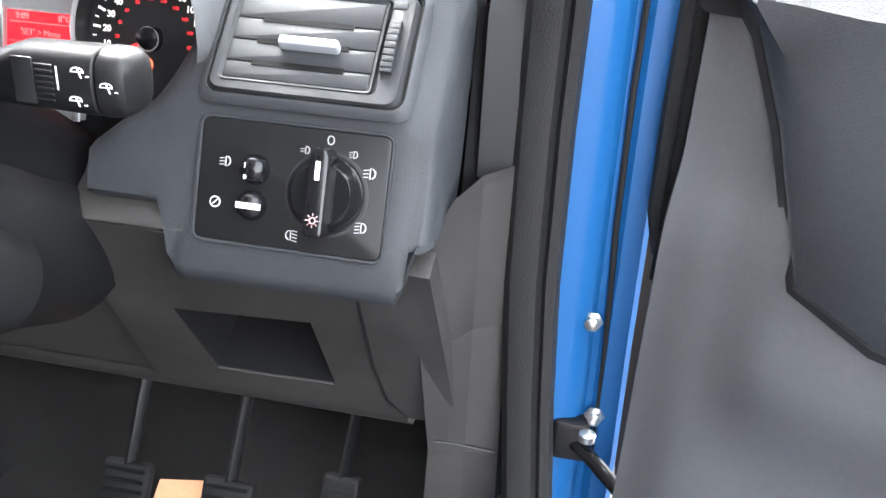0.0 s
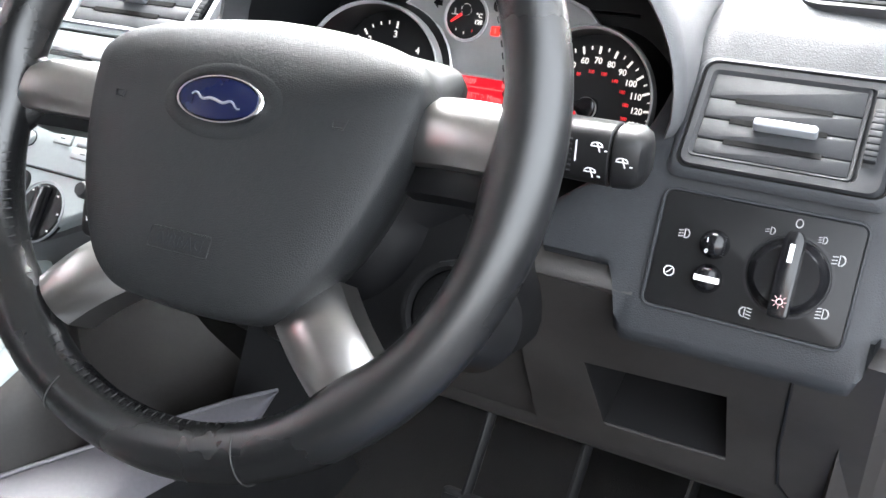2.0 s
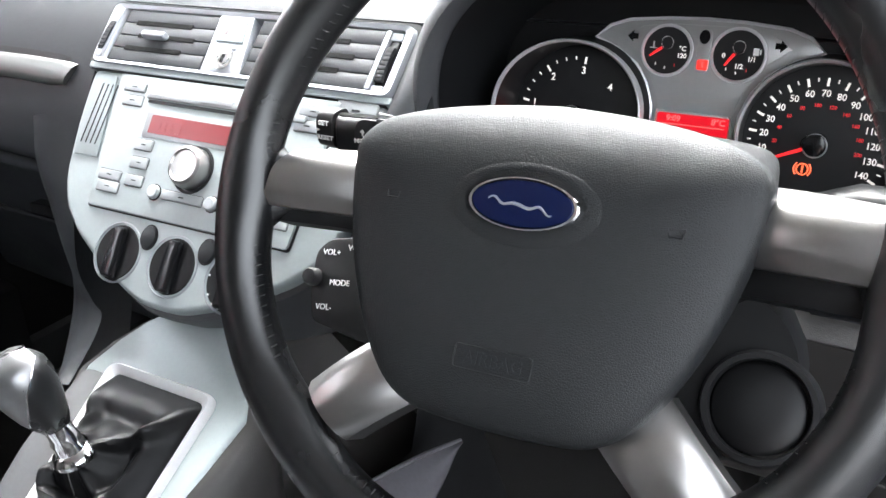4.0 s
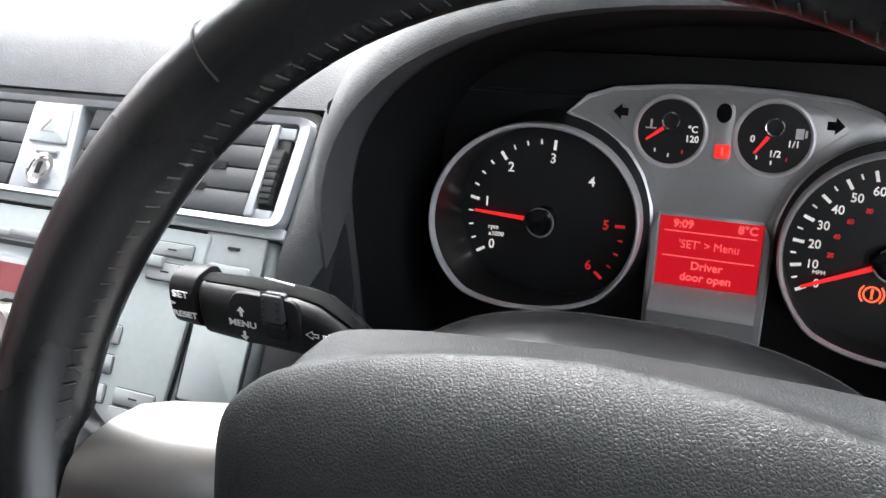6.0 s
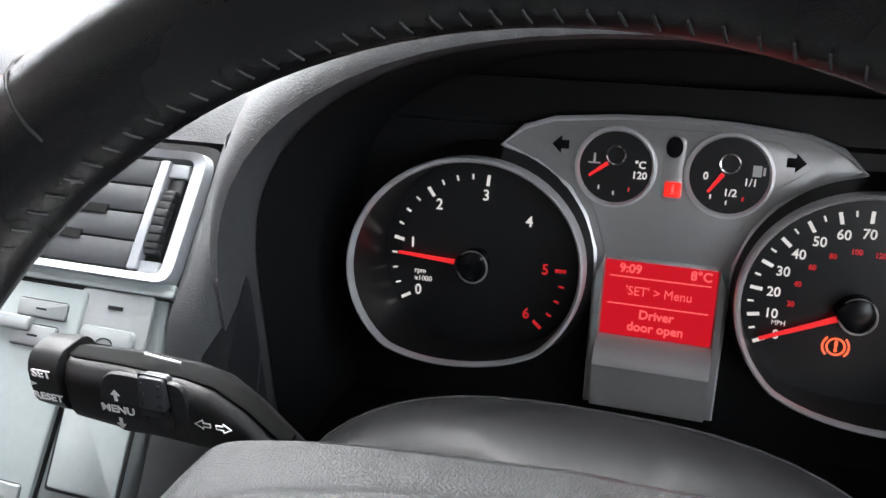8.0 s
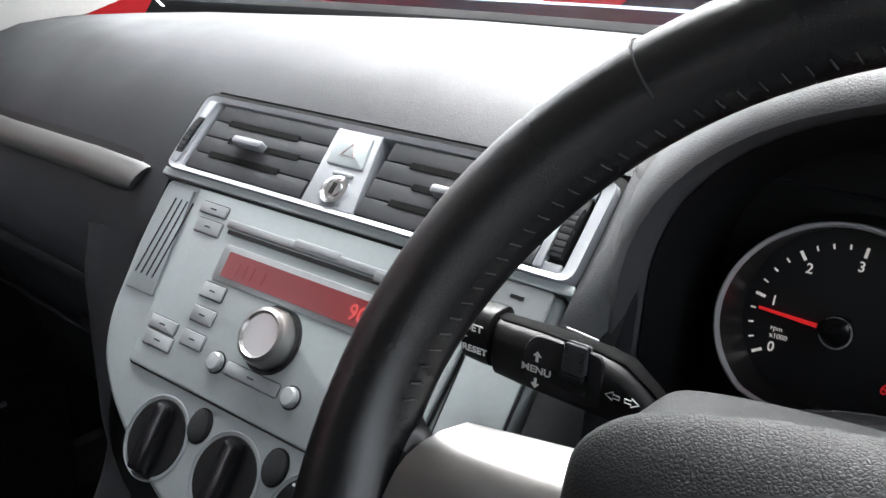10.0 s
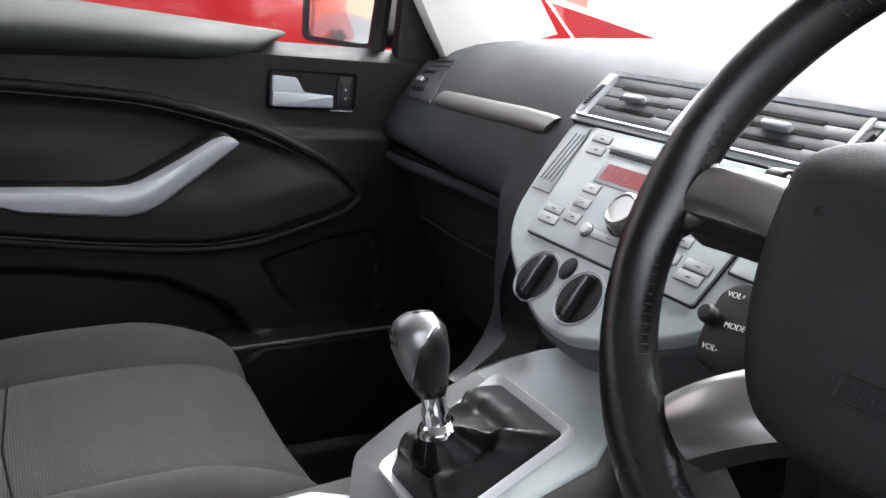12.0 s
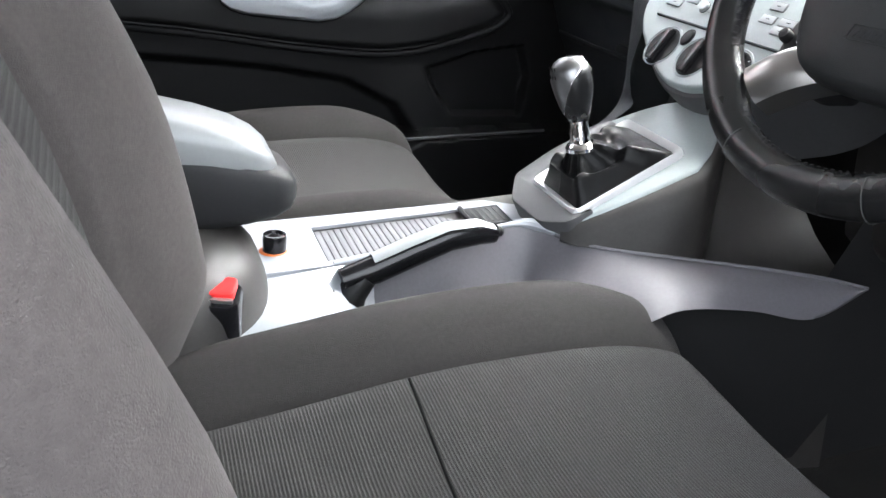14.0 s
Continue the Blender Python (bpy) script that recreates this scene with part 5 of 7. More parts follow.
part("top_print", tube([(-0.012 + 0.004 * k, 0.0, 0.0185 - 0.0004 * k) for k in range(5)], 0.0006, 4), M_WHITE, ls)
part("end_ring", loft(stalk_rows([(-0.0625, 0.0005, 0.011, 0.0140), (-0.061, 0.0, 0.0145, 0.0165), (-0.050, 0.0, 0.0155, 0.0172), (-0.0465, 0.0, 0.0155, 0.0170), (-0.046, 0.0005, 0.013, 0.0160)]), close_v=True, caps=True), M_BLACK, ls)
FRONT = Matrix(((1, 0, 0, 0), (0, 0, -1, 0), (0, 1, 0, 0), (0, 0, 0, 1)))
for tx, x, z, sz in (("SET", -0.0535, 0.0075, 0.0060), ("RESET", -0.0528, -0.0055, 0.0054), ("MENU", -0.0185, -0.0035, 0.0056)):
    words(tx, sz, M_WHITE, ls, x, z, 0.0166 if x > -0.03 else 0.0156, m=FRONT, bold=0.0001)
part("set_mark", prism([(-0.0015, -0.0013), (0.0015, 0.0), (-0.0015, 0.0013)], 0.0, 0.0003), M_WHITE, ls).matrix_local = FRONT @ pose(-0.0585, 0.0012, 0.0154)
part("button_field", prism(rounded([(-0.0265, 0.006), (-0.021, 0.0165), (0.013, 0.0165), (0.014, -0.014), (-0.02, -0.0165), (-0.0255, -0.009)], 0.006), 0.0135, 0.0162, 0.0012), M_DARK, ls).matrix_local = FRONT
part("rocker_well", prism(rrect(0.0125, 0.0290, 0.0015, 2), 0.0, 0.0006), M_GLOSS, ls).matrix_local = FRONT @ pose(0.0005, 0.0055, 0.0161)
rock = part("rocker", prism(rrect(0.0112, 0.0160, 0.0015, 3), -0.003, 0.0042, 0.0012), M_VENT, ls, "grey dimpled rocker")
rock.matrix_local = FRONT @ pose(0.0008, 0.0110, 0.0160, -10)
for dx in (-0.0036, 0.0036):
    for dy in (-0.0045, 0.0, 0.0045):
        part("dimple", lathe([(0.0009, 0.0), (0.0008, 0.0005), (0.0004, 0.0008)], 8, dx, dy), M_VENTR, rock).matrix_local = pose(0, 0, 0.0042)
part("rocker_edge", prism(rrect(0.0112, 0.0036, 0.0010, 2), 0.0, 0.0046, 0.0010), M_VENTR, ls).matrix_local = FRONT @ pose(0.0, 0.0015, 0.0158, 14)
arr = bmesh.new()
for sx, x0 in ((-1, 0.0220), (1, 0.0245)):
    tube([(x0 + sx * q, 0, w) for q, w in ((0.0, 0.001), (0.003, 0.001), (0.003, 0.0025), (0.0065, 0.0), (0.003, -0.0025), (0.003, -0.001), (0.0, -0.001))], 0.0004, 4, True, bm=arr)
part("arrow_mark", arr, M_WHITE, ls).matrix_local = pose(0.0, -0.0156, -0.003)
for s in (-1, 1):
    part("menu_arrow", prism([(-0.0022, 0.0), (-0.0007, 0.0), (-0.0007, -s * 0.0032), (0.0007, -s * 0.0032), (0.0007, 0.0), (0.0022, 0.0), (0.0, s * 0.0030)], 0.0, 0.0003), M_WHITE, ls).matrix_local = FRONT @ pose(-0.0185, -0.0035 + s * 0.0080, 0.0163)

rs = thing("wiper_stalk", pose(0.534, 0.430, 1.028), "black wiper stalk with white printed symbols", "stalk")
part("body", loft(stalk_rows([(-0.11, -0.03, 0.012, 0.012), (-0.06, -0.012, 0.012, 0.012), (-0.03, -0.002, 0.014, 0.015), (-0.018, 0.0, 0.0155, 0.0175), (0.0245, 0.0, 0.0160, 0.0180), (0.0255, 0.0, 0.0150, 0.0170)]), close_v=True, caps=True), M_BLACK, rs)
part("end_cap", loft(stalk_rows([(0.0262, 0.0, 0.0150, 0.0165), (0.0278, 0.0, 0.0165, 0.0183), (0.038, 0.0005, 0.0165, 0.0175), (0.042, 0.0005, 0.0145, 0.0150), (0.0445, 0.0005, 0.009, 0.010)]), close_v=True, caps=True), M_BLACK, rs)
part("dimple_strip", box(0, 0, 0, 0.012, 0.024, 0.001, 0.001), M_DARK, rs).matrix_local = FRONT @ pose(-0.013, 0.0, 0.0153)
for x, z in ((0.0185, 0.0075), (0.0160, -0.0075), (0.0335, 0.001)):
    b = tube([(x + 0.0035 * math.cos(a), -0.0168, z + 0.0022 * math.sin(a)) for a in [i * math.pi / 6 for i in range(7)]], 0.0004, 4, True)
    tube([(x, -0.0168, z + 0.0022), (x + 0.002, -0.0168, z - 0.003)], 0.0004, 4, bm=b)
    tube([(x + 0.0045, -0.0168, z - 0.002), (x + 0.0062, -0.0168, z - 0.002)], 0.0004, 4, bm=b)
    part("printed_mark", b, M_WHITE, rs)
part("white_tick", box(0, 0, 0, 0.0008, 0.012, 0.0003), M_WHITE, rs).matrix_local = FRONT @ pose(0.0065, 0.003, 0.0161)
for k in range(7):
    part("sleeve_rib", box(0, 0, 0, 0.010, 0.0011, 0.0010, 0.0004), M_DARK, rs).matrix_local = FRONT @ pose(-0.001, -0.009 + 0.003 * k, 0.0160)

# ---- centre stack ----
cv = thing("centre_air_vents", panel((-0.004, 0.540, 1.057), 46), "charcoal centre air vents in a bright silver frame", "air vent", "dash vents")
sil = frame_ring(rounded([(0.1735, 0.0345), (-0.183, 0.0345), (-0.176, -0.0345), (0.1735, -0.0345)], 0.010), rounded([(0.1605, 0.0285), (-0.160, 0.0285), (-0.157, -0.0280), (0.1605, -0.0280)], 0.003), -0.02, 0.004, 0.002, lip=0.2)
part("frame", sil, M_SILVER, cv, "bright silver painted frame")
part("shadow_gap", frame_ring(rounded([(0.178, 0.039), (-0.188, 0.039), (-0.180, -0.0400), (0.177, -0.0400)], 0.014), rounded([(0.173, 0.0340), (-0.182, 0.0340), (-0.175, -0.0385), (0.173, -0.0385)], 0.012), -0.02, -0.001), M_BLACK, cv)
part("lower_brow", prism(rounded([(0.1735, -0.0325), (-0.1755, -0.0325), (-0.175, -0.0390), (0.1735, -0.0390)], 0.002), -0.02, 0.0008, 0.0008), M_STACK, cv)
mid = part("centre_post", prism(rounded([(0.0015, 0.0300), (-0.0390, 0.0300), (-0.0330, -0.0300), (0.0130, -0.0300)], 0.001), -0.02, 0.0025, 0.001), M_SILVER, cv)
part("hazard_button", prism(rounded([(-0.0035, 0.0265), (-0.0345, 0.0265), (-0.0305, 0.0015), (0.0020, 0.0015)], 0.002), 0.0, 0.0040, 0.001), M_STACK, mid, "silver hazard button")
haz = bmesh.new()
tube([(-0.0225, 0.009, 0.0041), (-0.0105, 0.009, 0.0041), (-0.0165, 0.019, 0.0041)], 0.0005, 4, True, bm=haz)
part("triangle_mark", haz, M_PINK, mid)
part("lock_rocker", box(-0.011, -0.0045, 0.0035, 0.018, 0.003, 0.002, 0.001), M_SILVER, mid)
part("lock_barrel", lathe([(0.0105, 0.002), (0.0105, 0.0045), (0.0082, 0.0050), (0.0080, 0.003), (0.0062, 0.003), (0.0060, 0.0052), (0.001, 0.0055)], 28, -0.0105, -0.0165), M_CHROME, mid, "chrome ringed lock barrel")
part("key_slot", box(-0.0105, -0.0165, 0.0056, 0.003, 0.008, 0.0006), M_BLACK, mid)
for x0, x1, tx in ((-0.157, -0.036, 0.0), (0.012, 0.144, 0.006)):
    core = thing("vent_core", I4, "", "")
    core.parent = cv
    core.matrix_local = pose((x0 + x1) / 2, 0, 0.0045)
    vent_slats(core, x1 - x0, 0.057, 4, M_VENT, tx - 0.008, tab=0.030)
part("wheel_post", box(0.1470, 0, -0.003, 0.0055, 0.0565, 0.011, 0.001), M_SILVER, cv)
for y in (-0.0265, 0.0240):
    part("wheel_end", box(0.1550, y, -0.004, 0.0115, 0.0075, 0.009, 0.001), M_SILVER, cv)
part("wheel_bezel", box(-0.1685, 0, 0.002, 0.010, 0.058, 0.004, 0.003), M_SILVER, cv)
for x in (-0.1685, 0.1550):
    w = thing("vent_wheel", I4, "", "")
    w.parent = cv
    w.matrix_local = pose(x, -0.001, 0.0004 if x < 0 else -0.0010)
    thumb_wheel(w, 0, 0, 0.046)

stk = thing("centre_stack", panel((-0.004, 0.418, 0.895), 36), "silver centre stack panel with heater controls", "centre stack")
edge = [(0.171, 0.166), (-0.171, 0.166), (-0.170, 0.110), (-0.163, 0.055), (-0.150, 0.028), (-0.125, 0.006), (-0.090, -0.014), (-0.050, -0.032), (-0.02, -0.042), (0.02, -0.042), (0.050, -0.032), (0.090, -0.014), (0.125, 0.006), (0.150, 0.028), (0.163, 0.055), (0.170, 0.110)]
part("fascia", prism(rounded(edge, 0.012, 3), -0.05, 0.0, 0.005, 3), M_STACK, stk)
part("rear_body", prism([(x * 1.02, y * 1.0 - 0.006) for x, y in rounded(edge, 0.012, 3)], -0.14, -0.012, 0.006), M_CONSOLE, stk, "grey plastic body behind the fascia")
for x in (-0.064, 0.003, 0.070):
    k = part("heater_knob", lathe([(0.0262, -0.006), (0.0260, -0.0008), (0.0245, 0.0006), (0.018, 0.0008)], 36, x, -0.003), M_GLOSSD, stk, "gloss black rotary heater knob")
    part("knob_bezel", lathe([(0.0282, -0.001), (0.0281, 0.0006), (0.0273, 0.0010), (0.0264, -0.003)], 40, x, -0.003, cap=False), M_SILVER, k)
    part("knob_grip", prism(rounded([(x - 0.0080, -0.027), (x + 0.0080, -0.027), (x + 0.0070, 0.0195), (x - 0.0070, 0.0195)], 0.004), -0.001, 0.0075, 0.0035), M_GLOSS, k)
    ink = bmesh.new()
    for a in range(-120, 300, 42):
        prism([(x + 0.0232 * math.cos(radians(a)) + d, -0.004 + 0.0232 * math.sin(radians(a)) + e) for d, e in ((-0.0008, -0.0008), (0.0008, -0.0008), (0.0008, 0.0008), (-0.0008, 0.0008))], 0.0004, 0.0012, bm=ink)
    if x > 0.05:
        part("scale_dots", ink, M_WHITE, k)
    else:
        ink.free()
for x in (-0.0325, 0.0365):
    b = part("round_button", prism(oval(0.0085, 0.0105, 24, x, 0.0165), 0.0, 0.003, 0.0015), M_VENTR, stk, "grey oval push button")
    part("button_gap", prism(oval(0.0098, 0.0118, 24, x, 0.0165), -0.001, 0.0006), M_BLACK, b)
# grille of slits and blank keys at the sides
for s in (-1, 1):
    side = part("side_key", prism(rounded([(s * 0.160, 0.159), (s * 0.135, 0.159), (s * 0.127, 0.078), (s * 0.159, 0.078)], 0.002), -0.001, 0.0016, 0.0008), M_STACK, stk)
    if s < 0:
        for i in range(4):
            x = -0.1545 + 0.0065 * i
            part("slit", prism([(x - 0.0007 + 0.005, 0.150), (x + 0.0007 + 0.005, 0.150), (x + 0.0007, 0.090), (x - 0.0007, 0.090)], 0.0014, 0.0019), M_DARK, side)
    else:
        key = part("demist_key", prism(rrect(0.0405, 0.035, 0.002, 3, 0.1435, 0.1465), 0.0014, 0.0030, 0.0008), M_BTN, side, "warm silver screen heater key")
        part("key_rocker", prism(rrect(0.030, 0.014, 0.003, 3, 0.1430, 0.1395), 0.0026, 0.0052, 0.0015), M_BTN, key)
        part("key_print", box(0.1435, 0.1560, 0.0032, 0.008, 0.0018, 0.0004), M_VENTR, key)
        part("key_mark", tube([(0.1430 + 0.0045 * math.cos(a), 0.1385 + 0.0030 * math.sin(a), 0.0053) for a in [math.pi * k / 8 for k in range(9)]], 0.0004, 4, True), M_VENTR, key)
        blank = part("blank_cover", prism(rounded([(0.1655, 0.1235), (0.1275, 0.1235), (0.1265, 0.0700), (0.1640, 0.0700)], 0.002), 0.0010, 0.0026, 0.0008), M_STACK, side)
        part("cover_gap", prism(rounded([(0.1668, 0.1248), (0.1262, 0.1248), (0.1252, 0.0687), (0.1653, 0.0687)], 0.002), 0.0008, 0.0018), M_DARK, blank)

radio = thing("car_radio", panel((-0.004, 0.418, 0.895), 36) @ pose(0, 0, 0.001), "silver car radio with red display and round volume knob", "radio")
part("face", prism(rounded([(0.128, 0.162), (-0.128, 0.162), (-0.117, 0.033), (0.117, 0.033)], 0.004), -0.002, 0.0026, 0.001), M_STACK, radio)
part("face_gap", prism(rounded([(0.1295, 0.1635), (-0.1295, 0.1635), (-0.1185, 0.0315), (0.1185, 0.0315)], 0.004), -0.003, 0.0002), M_DARK, radio)
part("screen_surround", prism(rrect(0.148, 0.026, 0.003, 3, -0.004, 0.1175), 0.002, 0.0036, 0.0008), M_BTN, radio)
scr2 = part("screen", prism(rrect(0.136, 0.0175, 0.001, 2, -0.002, 0.1175), 0.003, 0.0042), M_RADIOS, radio, "red backlit radio display")
for k, (x, w) in enumerate(((-0.058, 0.004), (-0.051, 0.004), (-0.044, 0.004), (-0.034, 0.006))):
    part("digit_bar", box(x, 0.1165, 0.0044, w, 0.0095, 0.0003), M_RADIOS, scr2)
words("90", 0.014, M_SCREENT, scr2, 0.050, 0.1165, 0.0044, bold=0.0002)
part("disc_slot", box(-0.01, 0.1385, 0.003, 0.142, 0.0028, 0.0024), M_BLACK, radio)
part("slot_lip", box(-0.01, 0.1440, 0.0032, 0.150, 0.006, 0.0034, 0.0015), M_BTN, radio)
part("slot_key", box(0.0, 0.1455, 0.0040, 0.04, 0.006, 0.0030, 0.0014), M_BTN, radio)
part("slot_key", box(0.075, 0.142, 0.0040, 0.05, 0.007, 0.0030, 0.0014), M_BTN, radio)
for x, y, w, h in ((-0.104, 0.150, 0.028, 0.008), (-0.102, 0.137, 0.026, 0.010), (0.104, 0.150, 0.028, 0.008), (0.102, 0.137, 0.026, 0.010),
                   (-0.070, 0.097, 0.022, 0.0105), (-0.069, 0.080, 0.022, 0.0105), (-0.068, 0.063, 0.022, 0.0105), (0.070, 0.097, 0.022, 0.0105), (0.069, 0.080, 0.022, 0.0105), (0.068, 0.063, 0.022, 0.0105),
                   (-0.100, 0.064, 0.028, 0.009), (-0.098, 0.053, 0.028, 0.010), (-0.0065, 0.0565, 0.048, 0.0085), (0.100, 0.064, 0.028, 0.009), (0.098, 0.053, 0.028, 0.010)):
    b = part("button", box(x, y, 0.0028, w, h, 0.0022, 0.0008), M_BTN, radio, "silver radio button")
    part("button_gap", prism(rrect(w + 0.0012, h + 0.0012, 0.0018, 2, x, y), 0.001, 0.0028), M_CONSOLE, b)
    part("button_print", box(x, y, 0.0040, min(w * 0.25, 0.006), 0.0010, 0.0002), M_VENTR, b)
for x in (-0.0395, 0.0285):
    b = part("round_button", lathe([(0.0066, 0.002), (0.0064, 0.006), (0.005, 0.0072), (0.001, 0.0075)], 20, x, 0.0565), M_BTN, radio)
    part("button_gap", lathe([(0.0076, 0.001), (0.0076, 0.0031)], 20, x, 0.0565), M_DARK, b)
vol = part("volume_knob", lathe([(0.0192, 0.002), (0.0190, 0.011), (0.0175, 0.0150), (0.0150, 0.0165), (0.0135, 0.0150), (0.008, 0.0145), (0.001, 0.0145)], 44, -0.004, 0.0835), M_SPOKE, radio, "round satin metal volume knob")
part("knob_well", lathe([(0.0225, 0.002), (0.0225, 0.0032), (0.0205, 0.0036), (0.0195, 0.0028)], 40, -0.004, 0.0835, cap=False), M_DARK, vol)

# ---- console between the seats ----
con = thing("centre_console", I4, "silver-topped centre console with ribbed sliding tray lid", "console")
BOOT = panel((0.008, 0.317, 0.764), 60)


def con_z(y):
    return 0.691 + 0.105 * (y - 0.1)


# boot plate: from the stack's foot down to the flat top
plate = []
PLATE = ((0.435, 0.833, 0.040), (0.420, 0.824, 0.060), (0.40, 0.810, 0.080), (0.375, 0.794, 0.095), (0.33, 0.769, 0.086), (0.29, 0.746, 0.075), (0.255, 0.727, 0.065), (0.243, 0.717, 0.050))
for y, z, w in PLATE:
    plate.append([(0.008 + k * w, y, z + h) for k, h in ((-1.0, -0.008), (-0.995, -0.003), (-0.95, 0.0), (-0.3, 0.002), (0.3, 0.002), (0.95, 0.0), (0.995, -0.003), (1.0, -0.008))])
part("lever_plate", loft(plate), M_STACK, con, "silver plate round the gear lever", 50)
lip_out = rounded([(0.067, -0.055), (0.065, -0.084), (0.034, -0.106), (-0.040, -0.108), (-0.088, -0.080), (-0.096, -0.020), (-0.088, 0.060), (-0.060, 0.060), (-0.050, -0.069), (0.058, -0.069), (0.066, -0.053)], 0.010)
part("rear_collar", prism(lip_out, -0.05, 0.0035, 0.003), M_COLLAR, con, "dark grey collar behind the gear lever").matrix_local = BOOT
for s in (-1, 1):
    skirt = []
    for y, z, w in PLATE:
        f = 0.28 + 0.55 * smooth(0.25, 0.37, y)
        low_z = 0.700 - 0.11 * smooth(0.30, 0.40, y)
        skirt.append([(0.008 + s * (w + d * f), y - e, max(z + h, low_z)) for d, e, h in ((-0.001, 0, -0.004), (0.008, 0, -0.005), (0.017, 0.001, -0.012), (0.025, 0.002, -0.028), (0.030, 0.003, -0.06), (0.034, 0.004, -0.16))])
    part("plate_shoulder", loft(skirt), M_LOWER, con, "dark brown-grey flank below the plate", 60)
part("tunnel", loft([[(-0.14, y, 0.40), (-0.12, y, 0.60), (-0.09, y, h - 0.004), (0.10, y, h - 0.008) if y < -0.01 else (0.012, y, h - 0.010) if y < 0.26 else (0.05, y, 0.68), (0.16, y, h - 0.06) if y < -0.01 else (0.088, y, 0.575) if y < 0.26 else (0.07 + 0.15 * (y - 0.26), y, 0.64), (0.17 if y < 0.26 else 0.11 + 0.15 * (y - 0.26), y, 0.40)] for y, h in ((-0.6, 0.64), (-0.2, 0.655), (-0.02, 0.672), (0.0, 0.675), (0.20, 0.695), (0.255, 0.70), (0.30, 0.72), (0.44, 0.79), (0.62, 0.80))]), M_LOWER, con, "", 89)

# silver top, a frame round the sliding tray, its right edge falling away to the wing
top_out = quad_loop([(0.055, 0.245), (-0.084, 0.245), (-0.076, -0.20), (0.060, -0.20)], 6)
TOPF = Matrix(((1, 0, 0, 0), (0, 1, 0, 0), (0, 0.105, 1, 0.691 - 0.0105), (0, 0, 0, 1)))
top_in = quad_loop([(-0.012, 0.219), (-0.066, 0.219), (-0.048, -0.014), (0.042, -0.014)], 6)
top_out[0] = (0.078, 0.250)
top_out[18:] = [(0.060, -0.20), (0.055, -0.06), (0.050, 0.04), (0.040, 0.12), (0.027, 0.185), (0.036, 0.228)]
part("silver_top", frame_ring(top_out, top_in, -0.004, 0.0, lip=0.0), M_SILVER, con, "silver painted console top").matrix_local = TOPF
tray = part("tray_lid", prism([(-0.012, 0.172), (-0.063, 0.172), (-0.048, -0.012), (0.040, -0.012)], -0.02, -0.006), M_CONSOLE, con, "grey ribbed roller lid")
tray.matrix_local = TOPF
for i in range(24):
    y = -0.008 + 0.0076 * i
    t = (y + 0.012) / 0.184
    xa, xb = -0.048 - 0.015 * t + 0.001, 0.040 - 0.052 * t - 0.001
    part("rib", box((xa + xb) / 2, y, -0.0058, xb - xa, 0.0066, 0.0022, 0.0008), M_RIBS, tray)
gr = part("finger_grille", prism(rounded([(-0.012, 0.217), (-0.064, 0.217), (-0.062, 0.172), (-0.010, 0.172)], 0.005), -0.012, 0.001, 0.0015), M_VENTR, con, "grey slotted finger grip")
gr.matrix_local = TOPF
for i in range(5):
    part("slot", box(-0.037, 0.180 + 0.0075 * i, 0.0012, 0.040, 0.0032, 0.0006), M_BLACK, gr)
part("grip_ridge", tube([(-0.062, 0.170, 0.001), (-0.037, 0.165, 0.004), (-0.010, 0.168, 0.001)], 0.0035, 8), M_DARK, gr)
# handbrake well, bright sides
part("brake_well", loft([[(0.055, -0.20, 0.660), (0.10, -0.20, 0.655), (0.165, -0.20, 0.652), (0.17, -0.20, 0.60)], [(0.055, -0.03, 0.677), (0.10, -0.03, 0.674), (0.162, -0.03, 0.670), (0.17, -0.03, 0.62)],
                         [(0.055, -0.012, 0.679), (0.085, -0.012, 0.66), (0.14, -0.015, 0.64), (0.17, -0.02, 0.62)], [(0.055, 0.03, 0.683), (0.075, 0.03, 0.64), (0.12, 0.02, 0.615), (0.17, 0.02, 0.61)]]), M_SILVER, con)
sweep_top = [(0.054, -0.010, 0.6800), (0.047, 0.070, 0.6880), (0.037, 0.140, 0.6955), (0.0265, 0.188, 0.7005), (0.030, 0.214, 0.7025), (0.044, 0.232, 0.7025), (0.062, 0.244, 0.7015), (0.083, 0.264, 0.7005),
             (0.106, 0.300, 0.7005), (0.133, 0.362, 0.7000), (0.160, 0.430, 0.6980), (0.184, 0.505, 0.6920), (0.203, 0.556, 0.684)]
sweep_low = [(0.092, -0.010, 0.600), (0.090, 0.070, 0.600), (0.089, 0.115, 0.600), (0.092, 0.140, 0.600), (0.098, 0.155, 0.601), (0.108, 0.163, 0.604), (0.128, 0.172, 0.611), (0.162, 0.198, 0.631),
             (0.203, 0.262, 0.664), (0.205, 0.315, 0.680), (0.206, 0.40, 0.672), (0.207, 0.485, 0.655), (0.2035, 0.554, 0.682)]
tops, lows = [list(zip(*[spline([p[k] for p in w], 6) for k in range(3)])) for w in (sweep_top, sweep_low)]
sheet = []
for i, (a, b) in enumerate(zip(tops, lows)):
    a, b = Vector(a), Vector(b)
    t = i / (len(tops) - 1)
    bow = Vector((-0.004, 0.004, -0.002)).lerp(Vector((-0.008, 0.012, -0.008)), smooth(0.2, 0.42, t)).lerp(Vector((0.005, -0.004, 0.004)), smooth(0.5, 0.72, t))
    sheet.append([a + Vector((-0.005, 0.003, -0.006)), a] + [a.lerp(b, u) + bow * math.sin(math.pi * u) for u in (0.06, 0.15, 0.3, 0.45, 0.6, 0.75, 0.9, 1.0)] + [b + Vector((-0.010, 0.005, -0.003))])
